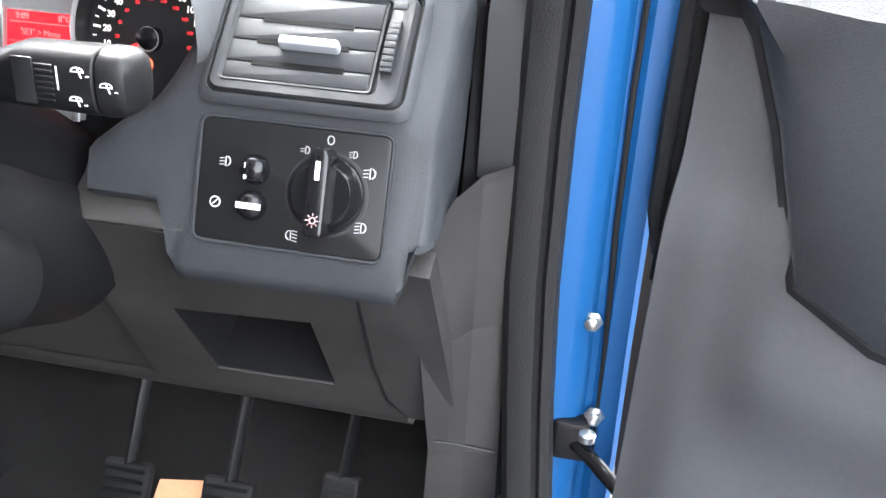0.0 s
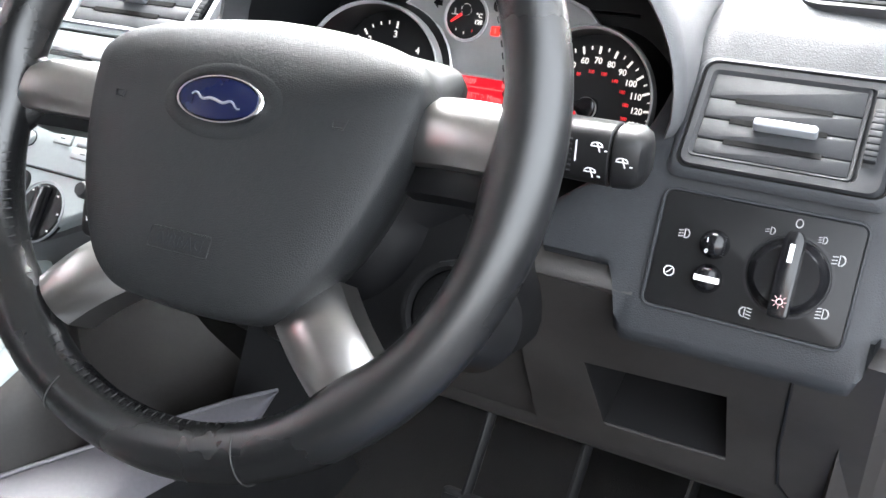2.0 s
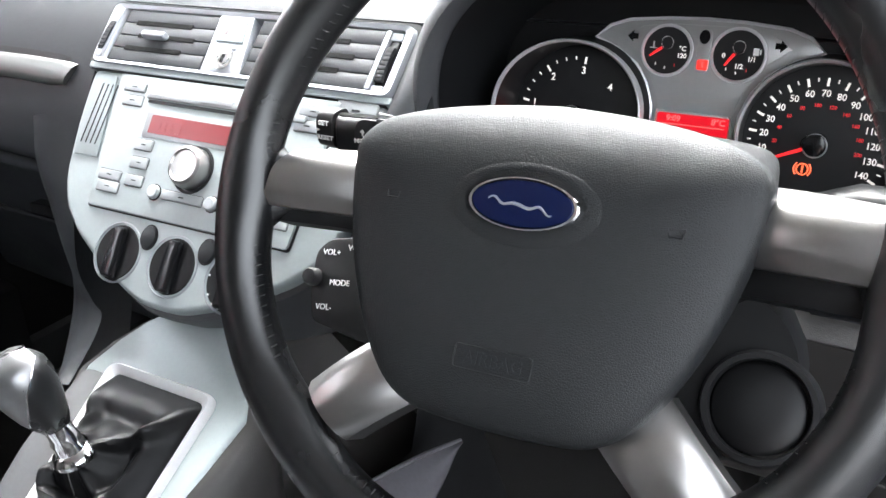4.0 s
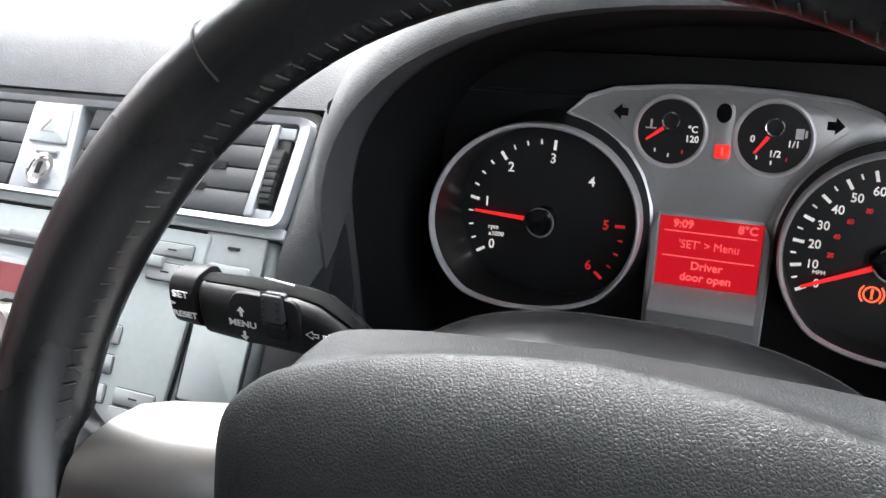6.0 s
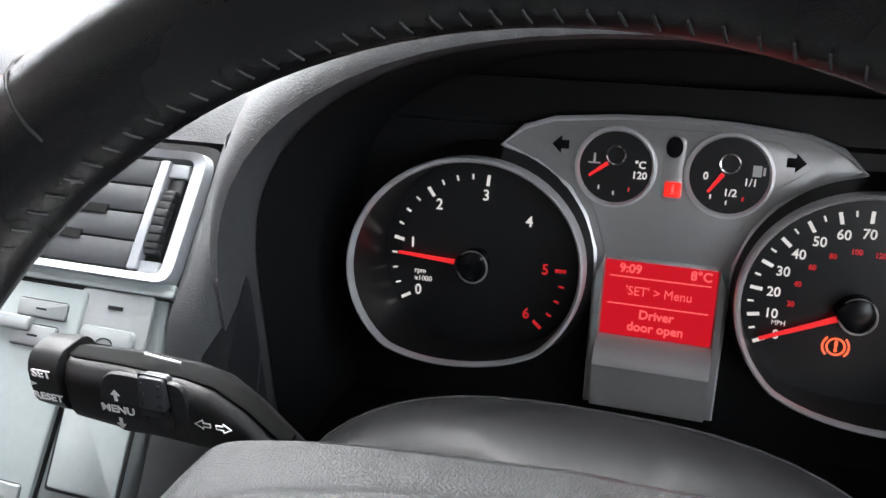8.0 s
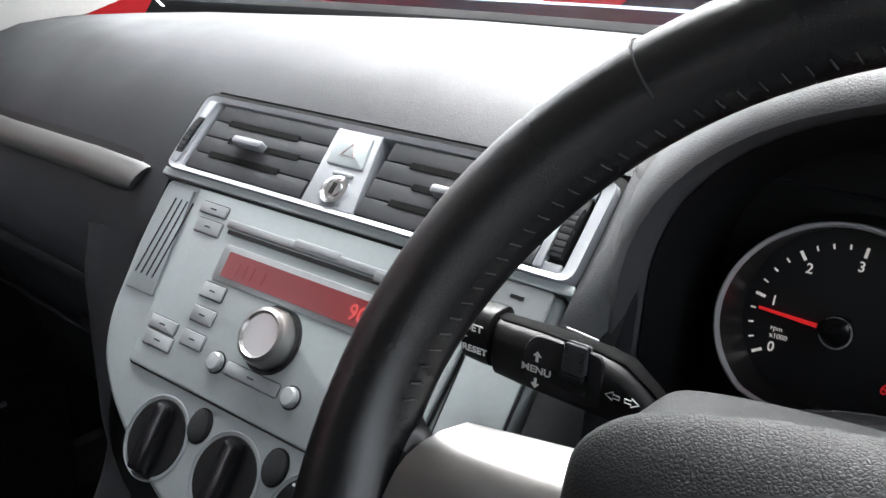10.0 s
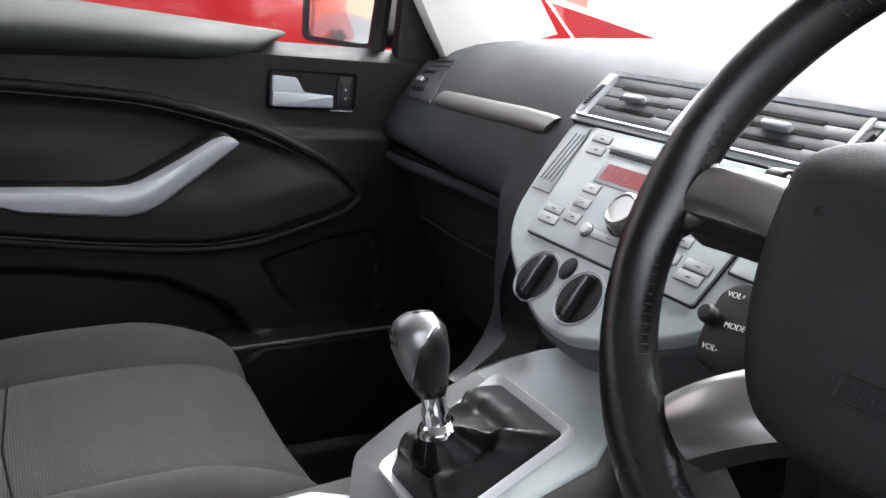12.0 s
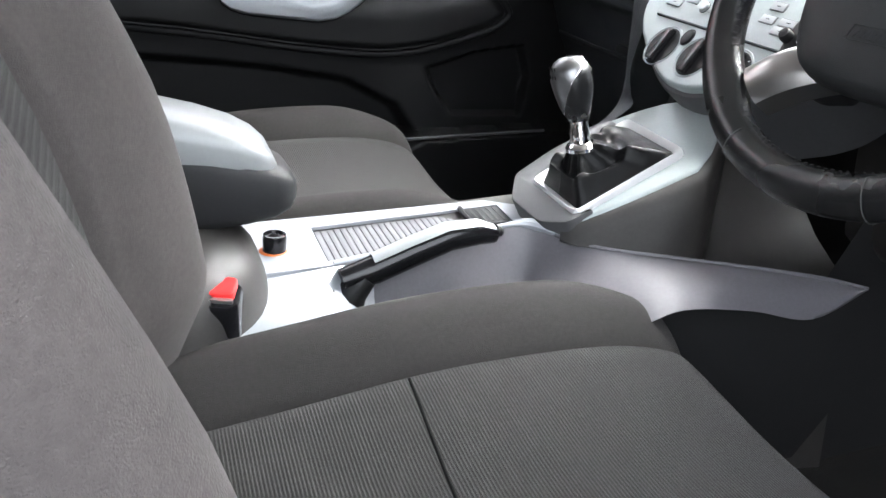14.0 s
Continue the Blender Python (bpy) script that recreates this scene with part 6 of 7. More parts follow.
part("side_wing", loft(sheet), M_WING, con, "violet-grey hollow side sweeping on to the footwell", 70)
cutoff = int(len(tops) * 0.56)
part("silver_band", tube([Vector(p) + Vector((-0.003, 0.0, 0.001)) * (1 + 1.2 * math.exp(-((i / len(tops) - 0.40) / 0.12) ** 2)) for i, p in enumerate(tops[:cutoff])],
                         [0.0024 * min(1.0, (cutoff - i) / 6) + 0.0050 * math.exp(-((i / len(tops) - 0.38) / 0.09) ** 2) for i in range(cutoff)], 10), M_SILVER, con, "silver band curling round to the wing")
part("wing_edge", tube([Vector(p) + Vector((0, 0, 0.0006)) for p in tops[cutoff - 6:]], 0.0022, 8), M_WING, con)
# dark sheet put in for the shade under the wing, no real part
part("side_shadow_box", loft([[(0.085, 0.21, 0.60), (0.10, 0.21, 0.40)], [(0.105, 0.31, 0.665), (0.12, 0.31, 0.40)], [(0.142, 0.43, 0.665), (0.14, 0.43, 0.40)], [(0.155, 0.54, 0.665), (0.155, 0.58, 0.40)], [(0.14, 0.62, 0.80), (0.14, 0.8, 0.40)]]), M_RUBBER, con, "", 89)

sock = thing("power_socket", pose(0.002, -0.063, con_z(-0.063)), "black plug in an orange-ringed power socket", "power socket")
part("ring", lathe([(0.017, -0.004), (0.017, 0.002), (0.0145, 0.004), (0.013, 0.004)], 28), M_AMBER, sock, "orange ring")
part("plug", lathe([(0.0125, 0.0), (0.0128, 0.018), (0.0118, 0.022), (0.009, 0.0225), (0.008, 0.0205), (0.001, 0.0205)], 28), M_GLOSS, sock)

hb = thing("handbrake", I4, "black handbrake lever with a silver back", "handbrake")
hp = [(0.066, -0.005, 0.668), (0.064, 0.03, 0.678), (0.062, 0.07, 0.694), (0.061, 0.11, 0.709), (0.060, 0.145, 0.7125), (0.0595, 0.164, 0.7095)]
part("grip", tube(hp, [0.013, 0.0155, 0.0155, 0.015, 0.0135, 0.010], 14), M_GLOSS, hb)
rows = []
for i, (p, r) in enumerate(zip(hp, [0.0145, 0.0168, 0.0168, 0.0162, 0.0150, 0.0115])):
    p = Vector(p)
    rows.append([p + Vector((r * math.cos(a), -0.25 * r * math.sin(a), r * math.sin(a))) for a in [radians(48 + 8 * k) for k in range(13)]])
part("silver_back", loft(rows[1:]), M_BTN, hb, "silver painted upper side")
part("release_button", lathe([(0.0062, 0.0), (0.006, 0.012), (0.004, 0.0145)], 16), M_BLACK, hb).matrix_local = look((0.0595, 0.158, 0.711), (0.0595, 0.05, 0.700))
part("base_boot", tube([(0.068, 0.0, 0.63), (0.067, 0.005, 0.655), (0.066, 0.02, 0.672)], [0.022, 0.018, 0.014], 12), M_BLACK, hb)

# ---- gear lever ----
gear = thing("gear_lever", I4, "gear lever with silver-capped knob and black leather boot", "gear lever")
bezel_o = rounded([(0.0625, 0.073), (-0.0625, 0.073), (-0.051, -0.0735), (0.061, -0.0735)], 0.012)
bezel_i = rounded([(0.0535, 0.0640), (-0.0535, 0.0640), (-0.0425, -0.0640), (0.0525, -0.0640)], 0.008)
part("boot_frame", frame_ring(bezel_o, bezel_i, -0.004, 0.0075, 0.004, lip=0.25), M_RING, gear, "bright satin frame").matrix_local = BOOT
BI = BOOT.inverted()
ctop = BI @ Vector((0.006, 0.284, 0.792))
rows = []
bz_pts, bezel_i = bezel_i, []
for i in range(len(bz_pts)):
    a, b = bz_pts[i], bz_pts[(i + 1) % len(bz_pts)]
    m = max(1, int(math.dist(a, b) / 0.005))
    bezel_i += [(a[0] + (b[0] - a[0]) * j / m, a[1] + (b[1] - a[1]) * j / m) for j in range(m)]
n = len(bezel_i)
for k in range(21):
    t = k / 20
    s = 1 - t
    ring_pts = []
    for j, (x, y) in enumerate(bezel_i):
        a = math.atan2(y, x)
        tx, ty = ctop.x + 0.013 * math.cos(math.atan2(y, x)), ctop.y + 0.013 * math.sin(math.atan2(y, x))
        arch = math.sin(math.pi * t)
        flap = 0.016 * math.exp(-((a - 0.75 + 0.3 * t) / 0.16) ** 2) + 0.012 * math.exp(-((a - 2.35) / 0.16) ** 2) + 0.010 * math.exp(-((a + 0.8) / 0.16) ** 2) + 0.010 * math.exp(-((a + 2.35) / 0.16) ** 2)
        roll = 0.009 * math.exp(-((t - 0.30) / 0.09) ** 2) * (0.5 + 0.5 * math.sin(-a)) - 0.006 * math.exp(-((t - 0.5) / 0.1) ** 2)
        fold = flap * arch + roll + 0.0016 * abs(math.sin(4 * a + 2 * t)) * arch
        ring_pts.append((x * s ** 1.25 + tx * (1 - s ** 1.25), y * s ** 1.25 + ty * (1 - s ** 1.25), 0.001 + ctop.z * t ** 1.5 + fold + 0.010 * math.sin(math.pi * min(1, t * 1.6)) * (1 - t)))
    rows.append(ring_pts)
seam_i = min(range(n), key=lambda j: (bezel_i[j][0] - 0.004) ** 2 + (bezel_i[j][1] + 0.064) ** 2)
part("boot", loft(rows, close_v=True), M_BOOT, gear, "creased black leather boot", 60).matrix_local = BOOT
part("boot_seam", tube([BOOT @ Vector((rows[k][seam_i][0], rows[k][seam_i][1], rows[k][seam_i][2] + 0.0006)) for k in range(21)], 0.0007, 5), M_THREAD, gear)
base, topk = Vector((0.006, 0.284, 0.785)), Vector((-0.008, 0.262, 0.895))
axis = (topk - base).normalized()
KN = Matrix.Translation(base) @ axis.to_track_quat("Z", "Y").to_matrix().to_4x4()
part("collar", lathe([(0.012, -0.004), (0.0175, 0.0), (0.0180, 0.004), (0.0155, 0.008), (0.0125, 0.010), (0.0115, 0.016), (0.012, 0.020), (0.0105, 0.024), (0.0105, 0.036)], 28), M_CHROME, gear, "polished chrome collar").matrix_local = KN
KR = KN @ pose(0, 0, 0, 0, 0, 14)
krows = []
for z, rx, ry, oy in ((0.034, 0.010, 0.011, 0.0), (0.042, 0.0135, 0.0145, -0.001), (0.055, 0.0165, 0.0180, -0.002), (0.072, 0.0200, 0.0215, -0.003), (0.088, 0.0222, 0.0235, -0.004), (0.100, 0.0212, 0.0222, -0.004), (0.108, 0.0165, 0.0178, -0.004), (0.1125, 0.0105, 0.012, -0.004), (0.1140, 0.003, 0.004, -0.004)):
    krows.append([(rx * math.cos(a), oy + ry * math.sin(a), z) for a in [2 * math.pi * i / 32 for i in range(32)]])
krows = [[(x, y, 0.034 + (z - 0.034) * 0.88) for x, y, z in r] for r in krows]
part("knob_body", loft(krows, close_v=True, caps=True), M_RIM, gear, "black leather knob", 70).matrix_local = KR
cap_rows = []
for z, rx, ry, oy in ((0.046, 0.0150, 0.0160, -0.001), (0.055, 0.0172, 0.0187, -0.002), (0.072, 0.0207, 0.0222, -0.003), (0.088, 0.0229, 0.0242, -0.004), (0.1005, 0.0224, 0.0236, -0.004), (0.1097, 0.0184, 0.0199, -0.004), (0.1152, 0.0117, 0.0132, -0.004), (0.1173, 0.002, 0.003, -0.004)):
    w = lerp([(0.046, 16), (0.055, 40), (0.07, 62), (0.09, 82), (0.105, 110), (0.117, 180)], z)
    cap_rows.append([(rx * math.cos(radians(270 + w * (k / 12 * 2 - 1))), oy + ry * math.sin(radians(270 + w * (k / 12 * 2 - 1))), z) for k in range(13)])
cap_rows = [[(x, y, 0.034 + (z - 0.034) * 0.88) for x, y, z in r] for r in cap_rows]
part("knob_cap", loft(cap_rows), M_KNOBCAP, gear, "dark silver knob cap", 70).matrix_local = KR
part("cap_edge", tube([r[0] for r in cap_rows[:-1]] + [r[-1] for r in cap_rows[-2::-1]], 0.0007, 6), M_CHROME, gear).matrix_local = KR
marks = bmesh.new()
for deg in (278, 291, 304):
    for z0, z1 in ((0.0855, 0.0895), (0.0945, 0.0985)):
        tube([(0.0226 * math.cos(radians(deg)), -0.004 + 0.0239 * math.sin(radians(deg)), z0), (0.0229 * math.cos(radians(deg)), -0.004 + 0.0242 * math.sin(radians(deg)), z1)], 0.0007, 5, bm=marks)
part("gear_marks", marks, M_BLACK, gear, "dark printed gear pattern").matrix_local = KR
pat = bmesh.new()
for x in (-0.004, 0.0, 0.004):
    tube([(x, -0.0075, 0.1172), (x, -0.0005, 0.1174)], 0.0002, 4, bm=pat)
tube([(-0.004, -0.004, 0.1174), (0.004, -0.004, 0.1174)], 0.0002, 4, bm=pat)
part("shift_pattern", pat, M_BLACK, gear).matrix_local = KR @ pose(0, 0, -0.0098)

# ---- armrest and buckle ----
arm = thing("centre_armrest", I4, "console armrest with a silver-grey lid", "armrest")
rows = []
for y, hw, top, bot in ((-0.36, 0.0535, 0.845, 0.715), (-0.22, 0.0535, 0.829, 0.718), (-0.14, 0.0535, 0.813, 0.724), (-0.100, 0.0520, 0.801, 0.729), (-0.072, 0.048, 0.790, 0.735), (-0.057, 0.042, 0.781, 0.743), (-0.050, 0.030, 0.772, 0.753)):
    rows.append([(0.020 + hw * math.copysign(abs(math.cos(a)) ** 0.5, math.cos(a)), y, (top + bot) / 2 + (top - bot) / 2 * math.copysign(abs(math.sin(a)) ** 0.5, math.sin(a))) for a in [2 * math.pi * i / 28 for i in range(28)]])
part("box", loft(rows, close_v=True, caps=True), M_DARK, arm, "dark grey padded box", 60)
rows = []
for y, hw, top, dz in ((-0.36, 0.0520, 0.870, 0.045), (-0.22, 0.0520, 0.850, 0.042), (-0.14, 0.0510, 0.832, 0.038), (-0.108, 0.0490, 0.822, 0.034), (-0.088, 0.0450, 0.812, 0.030), (-0.075, 0.0390, 0.801, 0.024), (-0.0690, 0.028, 0.789, 0.014)):
    rows.append([(0.020 + hw * sx, y, top - dz * d) for sx, d in ((-1.0, 1.0), (-1.0, 0.45), (-0.93, 0.15), (-0.75, 0.03), (0.0, 0.0), (0.75, 0.03), (0.93, 0.15), (1.0, 0.45), (1.0, 1.0))])
part("lid", loft(rows), M_LID, arm, "pale silver-grey lid", 60)
part("stand", loft([[(-0.03, -0.30, 0.66), (0.07, -0.30, 0.66), (0.07, -0.30, 0.73), (-0.03, -0.30, 0.73)], [(-0.03, -0.16, 0.665), (0.07, -0.16, 0.665), (0.07, -0.14, 0.73), (-0.03, -0.14, 0.73)]], close_v=True, caps=True), M_DARK, arm)
hump = []
for r, z in ((1.0, 0.655), (0.985, 0.680), (0.93, 0.705), (0.83, 0.722), (0.66, 0.732), (0.3, 0.734)):
    hump.append([(0.050 + x * r, -0.24 + y * r, z) for x, y in oval(0.132, 0.162, 40, 0, 0, 2.5)])
part("rear_hump", loft(hump, close_v=True, caps=True), M_LOWER, con, "grey rounded rear of the console", 60)

bk = thing("seatbelt_buckle", I4, "black seatbelt buckle with red release button", "seatbelt buckle")
bk.matrix_world = Matrix.Translation((0.138, -0.152, 0.706)) @ Matrix.Rotation(radians(72), 4, "Z") @ Matrix.Rotation(radians(12), 4, "X") @ Matrix.Scale(1.25, 4)
part("case", prism(rrect(0.060, 0.030, 0.008, 3), -0.13, -0.002, 0.004), M_GLOSS, bk)
part("release_button", prism(rrect(0.052, 0.021, 0.004, 3, 0.0, 0.002), -0.004, 0.004, 0.002), M_BUCKLE, bk, "red release button")
part("tongue_slot", box(0, -0.0100, -0.0005, 0.052, 0.003, 0.003), M_STEEL, bk)

# ---- seats ----
def seat(m, label):
    s = thing("front_seat", m, label, "car seat", "front seats")
    prof = [(-0.255, -0.19, 0), (-0.258, -0.08, 0), (-0.250, -0.005, 0), (-0.236, 0.028, 0), (-0.215, 0.040, 0), (-0.190, 0.037, 0), (-0.165, 0.022, 0), (-0.150, 0.006, 0), (-0.142, -0.010, 0)]
    inner = [(-0.154, 0.000), (-0.146, 0.004), (-0.12, 0.003), (-0.08, 0.0), (-0.04, -0.003), (0.0, -0.004)]
    ys = [-0.30, -0.22, -0.12, 0.0, 0.11, 0.195, 0.255, 0.288, 0.306, 0.313, 0.310]
    dz = [-0.055, -0.045, -0.028, -0.006, 0.003, 0.002, -0.010, -0.032, -0.065, -0.11, -0.17]
    ys, dz = spline(ys), spline(dz)
    prof = [(a, b, 0) for a, b in zip(spline([p[0] for p in prof], 3), spline([p[1] for p in prof], 3))]
    for sgn in (-1, 1):
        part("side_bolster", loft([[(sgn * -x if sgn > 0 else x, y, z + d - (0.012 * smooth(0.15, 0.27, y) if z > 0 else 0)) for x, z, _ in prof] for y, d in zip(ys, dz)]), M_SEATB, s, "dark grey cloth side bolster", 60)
    part("cushion", loft([[(x, y + 0.006, z + d) for x, z in inner + [(-x, z) for x, z in inner[-2::-1]]] for y, d in zip(ys, dz)]), M_SEATC, s, "ribbed dark grey cloth cushion centre", 60)
    part("cushion_seam", tube([(x, -0.014 + 0.06 * abs(x), lerp(inner, -abs(x)) + lerp(list(zip(ys, dz))[:36], -0.02 + 0.06 * abs(x)) - 0.0004) for x in [-0.145 + 0.029 * i for i in range(11)]], 0.0016, 6), M_COWL, s)
    part("front_valance", loft([[(-0.25, 0.300, -0.12), (0.25, 0.300, -0.12)], [(-0.25, 0.27, -0.24), (0.25, 0.27, -0.24)]]), M_DARK, s)
    part("seat_base", box(0, -0.02, -0.17, 0.46, 0.5, 0.10, 0.02), M_BLACK, s)
    for x in (-0.19, 0.19):
        part("floor_rail", box(x, -0.02, -0.255, 0.05, 0.56, 0.05, 0.01), M_BLACK, s)
    # backrest: t runs up it
    bz = spline([0.0, 0.05, 0.12, 0.2, 0.3, 0.4, 0.5, 0.57, 0.60], 3)
    lean = lambda z: -0.215 - 0.28 * max(0.0, z - 0.06) - 0.10 * max(0.0, z - 0.22) + (0.0 if z > 0.06 else 0.25 * (z - 0.06))
    bol = [(-0.258, -0.10), (-0.268, -0.03), (-0.262, 0.018), (-0.240, 0.040), (-0.210, 0.038), (-0.180, 0.016), (-0.158, -0.012), (-0.150, -0.022), (-0.142, -0.040)]
    bol = list(zip(spline([p[0] for p in bol], 3), spline([p[1] for p in bol], 3)))
    mid_b = [(-0.154, -0.028), (-0.146, -0.024), (-0.10, -0.029), (0.0, -0.034)]
    taper = lambda z: 1 - 0.16 * smooth(0.3, 0.6, z)
    for sgn in (-1, 1):
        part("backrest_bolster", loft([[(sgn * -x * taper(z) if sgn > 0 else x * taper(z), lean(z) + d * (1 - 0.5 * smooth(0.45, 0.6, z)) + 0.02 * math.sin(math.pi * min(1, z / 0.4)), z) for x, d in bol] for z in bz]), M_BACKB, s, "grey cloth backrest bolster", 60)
    part("backrest", loft([[(x * taper(z), lean(z) + d * (1 - 0.3 * smooth(0.45, 0.6, z)) + 0.01 * math.sin(math.pi * min(1, z / 0.4)), z) for x, d in mid_b + [(-x, d) for x, d in mid_b[-2::-1]]] for z in bz]), M_SEATC, s, "ribbed dark grey cloth backrest", 60)
    part("backrest_rear", loft([[(-0.26 * taper(z), lean(z) - 0.10, z), (0.26 * taper(z), lean(z) - 0.10, z)] for z in bz]), M_DARK, s)
    head_rows = []
    for z, hw, d in ((0.63, 0.10, 0.03), (0.65, 0.125, 0.05), (0.72, 0.135, 0.055), (0.78, 0.12, 0.045), (0.80, 0.09, 0.02)):
        head_rows.append([(hw * math.copysign(abs(math.cos(a)) ** 0.6, math.cos(a)), lean(z) - 0.03 + d * math.copysign(abs(math.sin(a)) ** 0.6, math.sin(a)), z) for a in [2 * math.pi * i / 20 for i in range(20)]])
    part("headrest", loft(head_rows, close_v=True, caps=True), M_SEATB, s, "grey cloth headrest", 60)
    for x in (-0.05, 0.05):
        part("headrest_post", tube([(x, lean(0.58) - 0.04, 0.57), (x, lean(0.65) - 0.03, 0.66)], 0.006, 8), M_CHROME, s)
    return s


seat(pose(0.385, 0.02, 0.662), "grey cloth driver's seat with ribbed centre")
seat(pose(-0.385, -0.025, 0.628), "grey cloth passenger seat with ribbed centre")

# ---- pedals ----
for x, w, y0, lab in ((0.330, 0.060, 0.74, "black clutch pedal"), (0.455, 0.062, 0.74, "black brake pedal"), (0.578, 0.045, 0.78, "black accelerator pedal")):
    p = thing("pedal", pose(x, y0, 0.45), lab + " on a steel arm", "pedal", "pedals")
    part("arm", tube([(0.012, 0.10, 0.20), (0.008, 0.045, 0.10), (0.0, 0.008, 0.01)], 0.008, 8, flat=0.5), M_BLACK, p)
    part("pad", box(0, 0, 0, w, 0.055, 0.012, 0.005), M_RUBBER, p).matrix_local = pose(0, 0, 0, 60)
    for k in range(4):
        part("ridge", box(0, -0.018 + 0.012 * k, 0.0068, w * 0.8, 0.004, 0.003), M_BLACK, p).matrix_local = pose(0, 0, 0, 60)
card = thing("cardboard_scrap", pose(0.374, 0.783, 0.402, 8, 0, 12), "orange-brown cardboard piece in the footwell", "cardboard")
part("sheet", box(0, 0, 0, 0.066, 0.055, 0.004, 0.0015), M_CARD, card)

# ---- passenger door ----
ld = thing("passenger_door", I4, "black passenger door panel with silver pull handle", "car door")
ARM = [(-0.75, 0.985), (-0.40, 0.986), (-0.106, 0.981), (0.128, 0.971), (0.216, 0.958), (0.33, 0.930), (0.412, 0.895), (0.475, 0.858), (0.507, 0.827), (0.500, 0.808), (0.462, 0.785), (0.36, 0.752), (0.261, 0.734), (0.10, 0.742), (-0.113, 0.764), (-0.40, 0.78), (-0.75, 0.78)]
POCK = [(0.345, 0.712), (0.45, 0.748), (0.552, 0.764), (0.575, 0.70), (0.567, 0.612), (0.41, 0.612), (0.372, 0.660)]
BIGP = [(-0.70, 0.725), (-0.20, 0.728), (0.05, 0.712), (0.20, 0.690), (0.30, 0.64), (0.345, 0.575), (0.30, 0.55), (-0.70, 0.55)]


def inside(poly, y, z):
    """How far inside an outline a point lies; outside: minus."""
    best, hit = 9.0, False
    for i in range(len(poly)):
        (a, b), (c, d) = poly[i - 1], poly[i]
        t = max(0.0, min(1.0, ((y - a) * (c - a) + (z - b) * (d - b)) / ((c - a) ** 2 + (d - b) ** 2)))
        best = min(best, math.hypot(y - a - t * (c - a), z - b - t * (d - b)))
        if (b > z) != (d > z) and y < (c - a) * (z - b) / (d - b) + a:
            hit = not hit
    return best if hit else -best


def ldoor_x(y, z):
    a = inside(ARM, y, z)
    out = 0.0
    out += 0.012 * smooth(0.93, 0.915, z) * smooth(0.25, 0.36, y)
    rim = math.exp(-((a + 0.004) / 0.014) ** 2) * 0.004
    zl = lerp([(-0.7, 0.80), (0.1, 0.79), (0.26, 0.785), (0.5, 0.815)], y)
    shelf = 0.034 * smooth(0.0, 0.022, a) * smooth(0.10, -0.02, z - zl - 0.03) * lerp([(0.2, 1.0), (0.5, 0.45)], y)
    hollow = -0.016 * smooth(0.004, 0.03, a) * smooth(zl + 0.03, zl + 0.10, z)
    p = inside(POCK, y, z)
    out -= 0.022 * smooth(0.0, 0.010, p)
    b = inside(BIGP, y, z)
    out -= 0.030 * smooth(0.0, 0.02, b)
    low_z = lerp([(-0.7, 0.57), (0.25, 0.578), (0.6, 0.598)], y)
    out += 0.055 * smooth(low_z + 0.004, low_z - 0.006, z)
    return -0.748 + out + rim + shelf + hollow


gy = [-0.75 + 0.05 * i for i in range(11)] + [-0.22 + 0.0060 * i for i in range(151)]
gz = [0.40 + 0.02 * i for i in range(8)] + [0.555 + 0.0045 * i for i in range(109)] + [1.045, 1.050, 1.055, 1.06]
bm = loft([[(ldoor_x(y, z) - 0.05 * smooth(1.04, 1.064, z), y, z) for z in gz] for y in gy])
part("panel", bm, M_DOOR, ld, "black moulded door panel", 50)
part("outer_skin", loft([[(-0.86, y, z) for z in (0.4, 0.8, 1.035)] for y in (-0.75, 0.0, 0.68)]), M_BLUE, ld)
rail = []
for i in range(25):
    y = -0.75 + 1.125 * i / 24
    t = smooth(0.375, 0.20, y)
    zb, zt = lerp([(-0.75, 1.005), (-0.1, 1.013), (0.259, 1.028), (0.33, 1.045), (0.375, 1.074)], y), lerp([(-0.75, 1.115), (0.062, 1.096), (0.25, 1.085), (0.375, 1.078)], y)
    w = 0.045 * t + 0.004
    rail.append([(-0.748 + w * math.sin(math.pi * u) ** 0.8 - 0.03 * u, y, zb + (zt - zb) * (u * 0.85 + 0.15 * u * u)) for u in [k / 10 for k in range(11)]] + [(-0.80, y, zt - 0.012)])
part("window_rail", loft(rail), M_RAIL, ld, "grey-green padded vinyl window rail", 60)
part("belt_cap", loft([[(-0.772, y, 1.050), (-0.785, y, 1.0575), (-0.82, y, 1.058), (-0.862, y, 1.045), (-0.864, y, 1.02)] for y in (-0.75, 0.0, 0.3, 0.5, 0.68)]), M_DOOR, ld)
arc = []
ring = ARM[1:16]
for i in range(len(ring) - 1):
    p0, p1, p2, p3 = [Vector(ring[min(max(j, 0), len(ring) - 1)]) for j in (i - 1, i, i + 1, i + 2)]
    for k in range(8):
        t = k / 8
        arc.append(0.5 * (2 * p1 + (p2 - p0) * t + (2 * p0 - 5 * p1 + 4 * p2 - p3) * t * t + (3 * p1 - p0 - 3 * p2 + p3) * t ** 3))
part("armrest_border", tube([(ldoor_x(p.x, p.y) + 0.001, p.x, p.y) for p in arc], 0.0075, 10), M_DOOR, ld, "padded border of the armrest panel", 60)
part("border_groove", tube([(ldoor_x(p.x, p.y - 0.012 if p.y > 0.86 else p.y + 0.010) + 0.0005, p.x - 0.004, p.y - 0.012 if p.y > 0.86 else p.y + 0.010) for p in arc], 0.0016, 6), M_BLACK, ld)
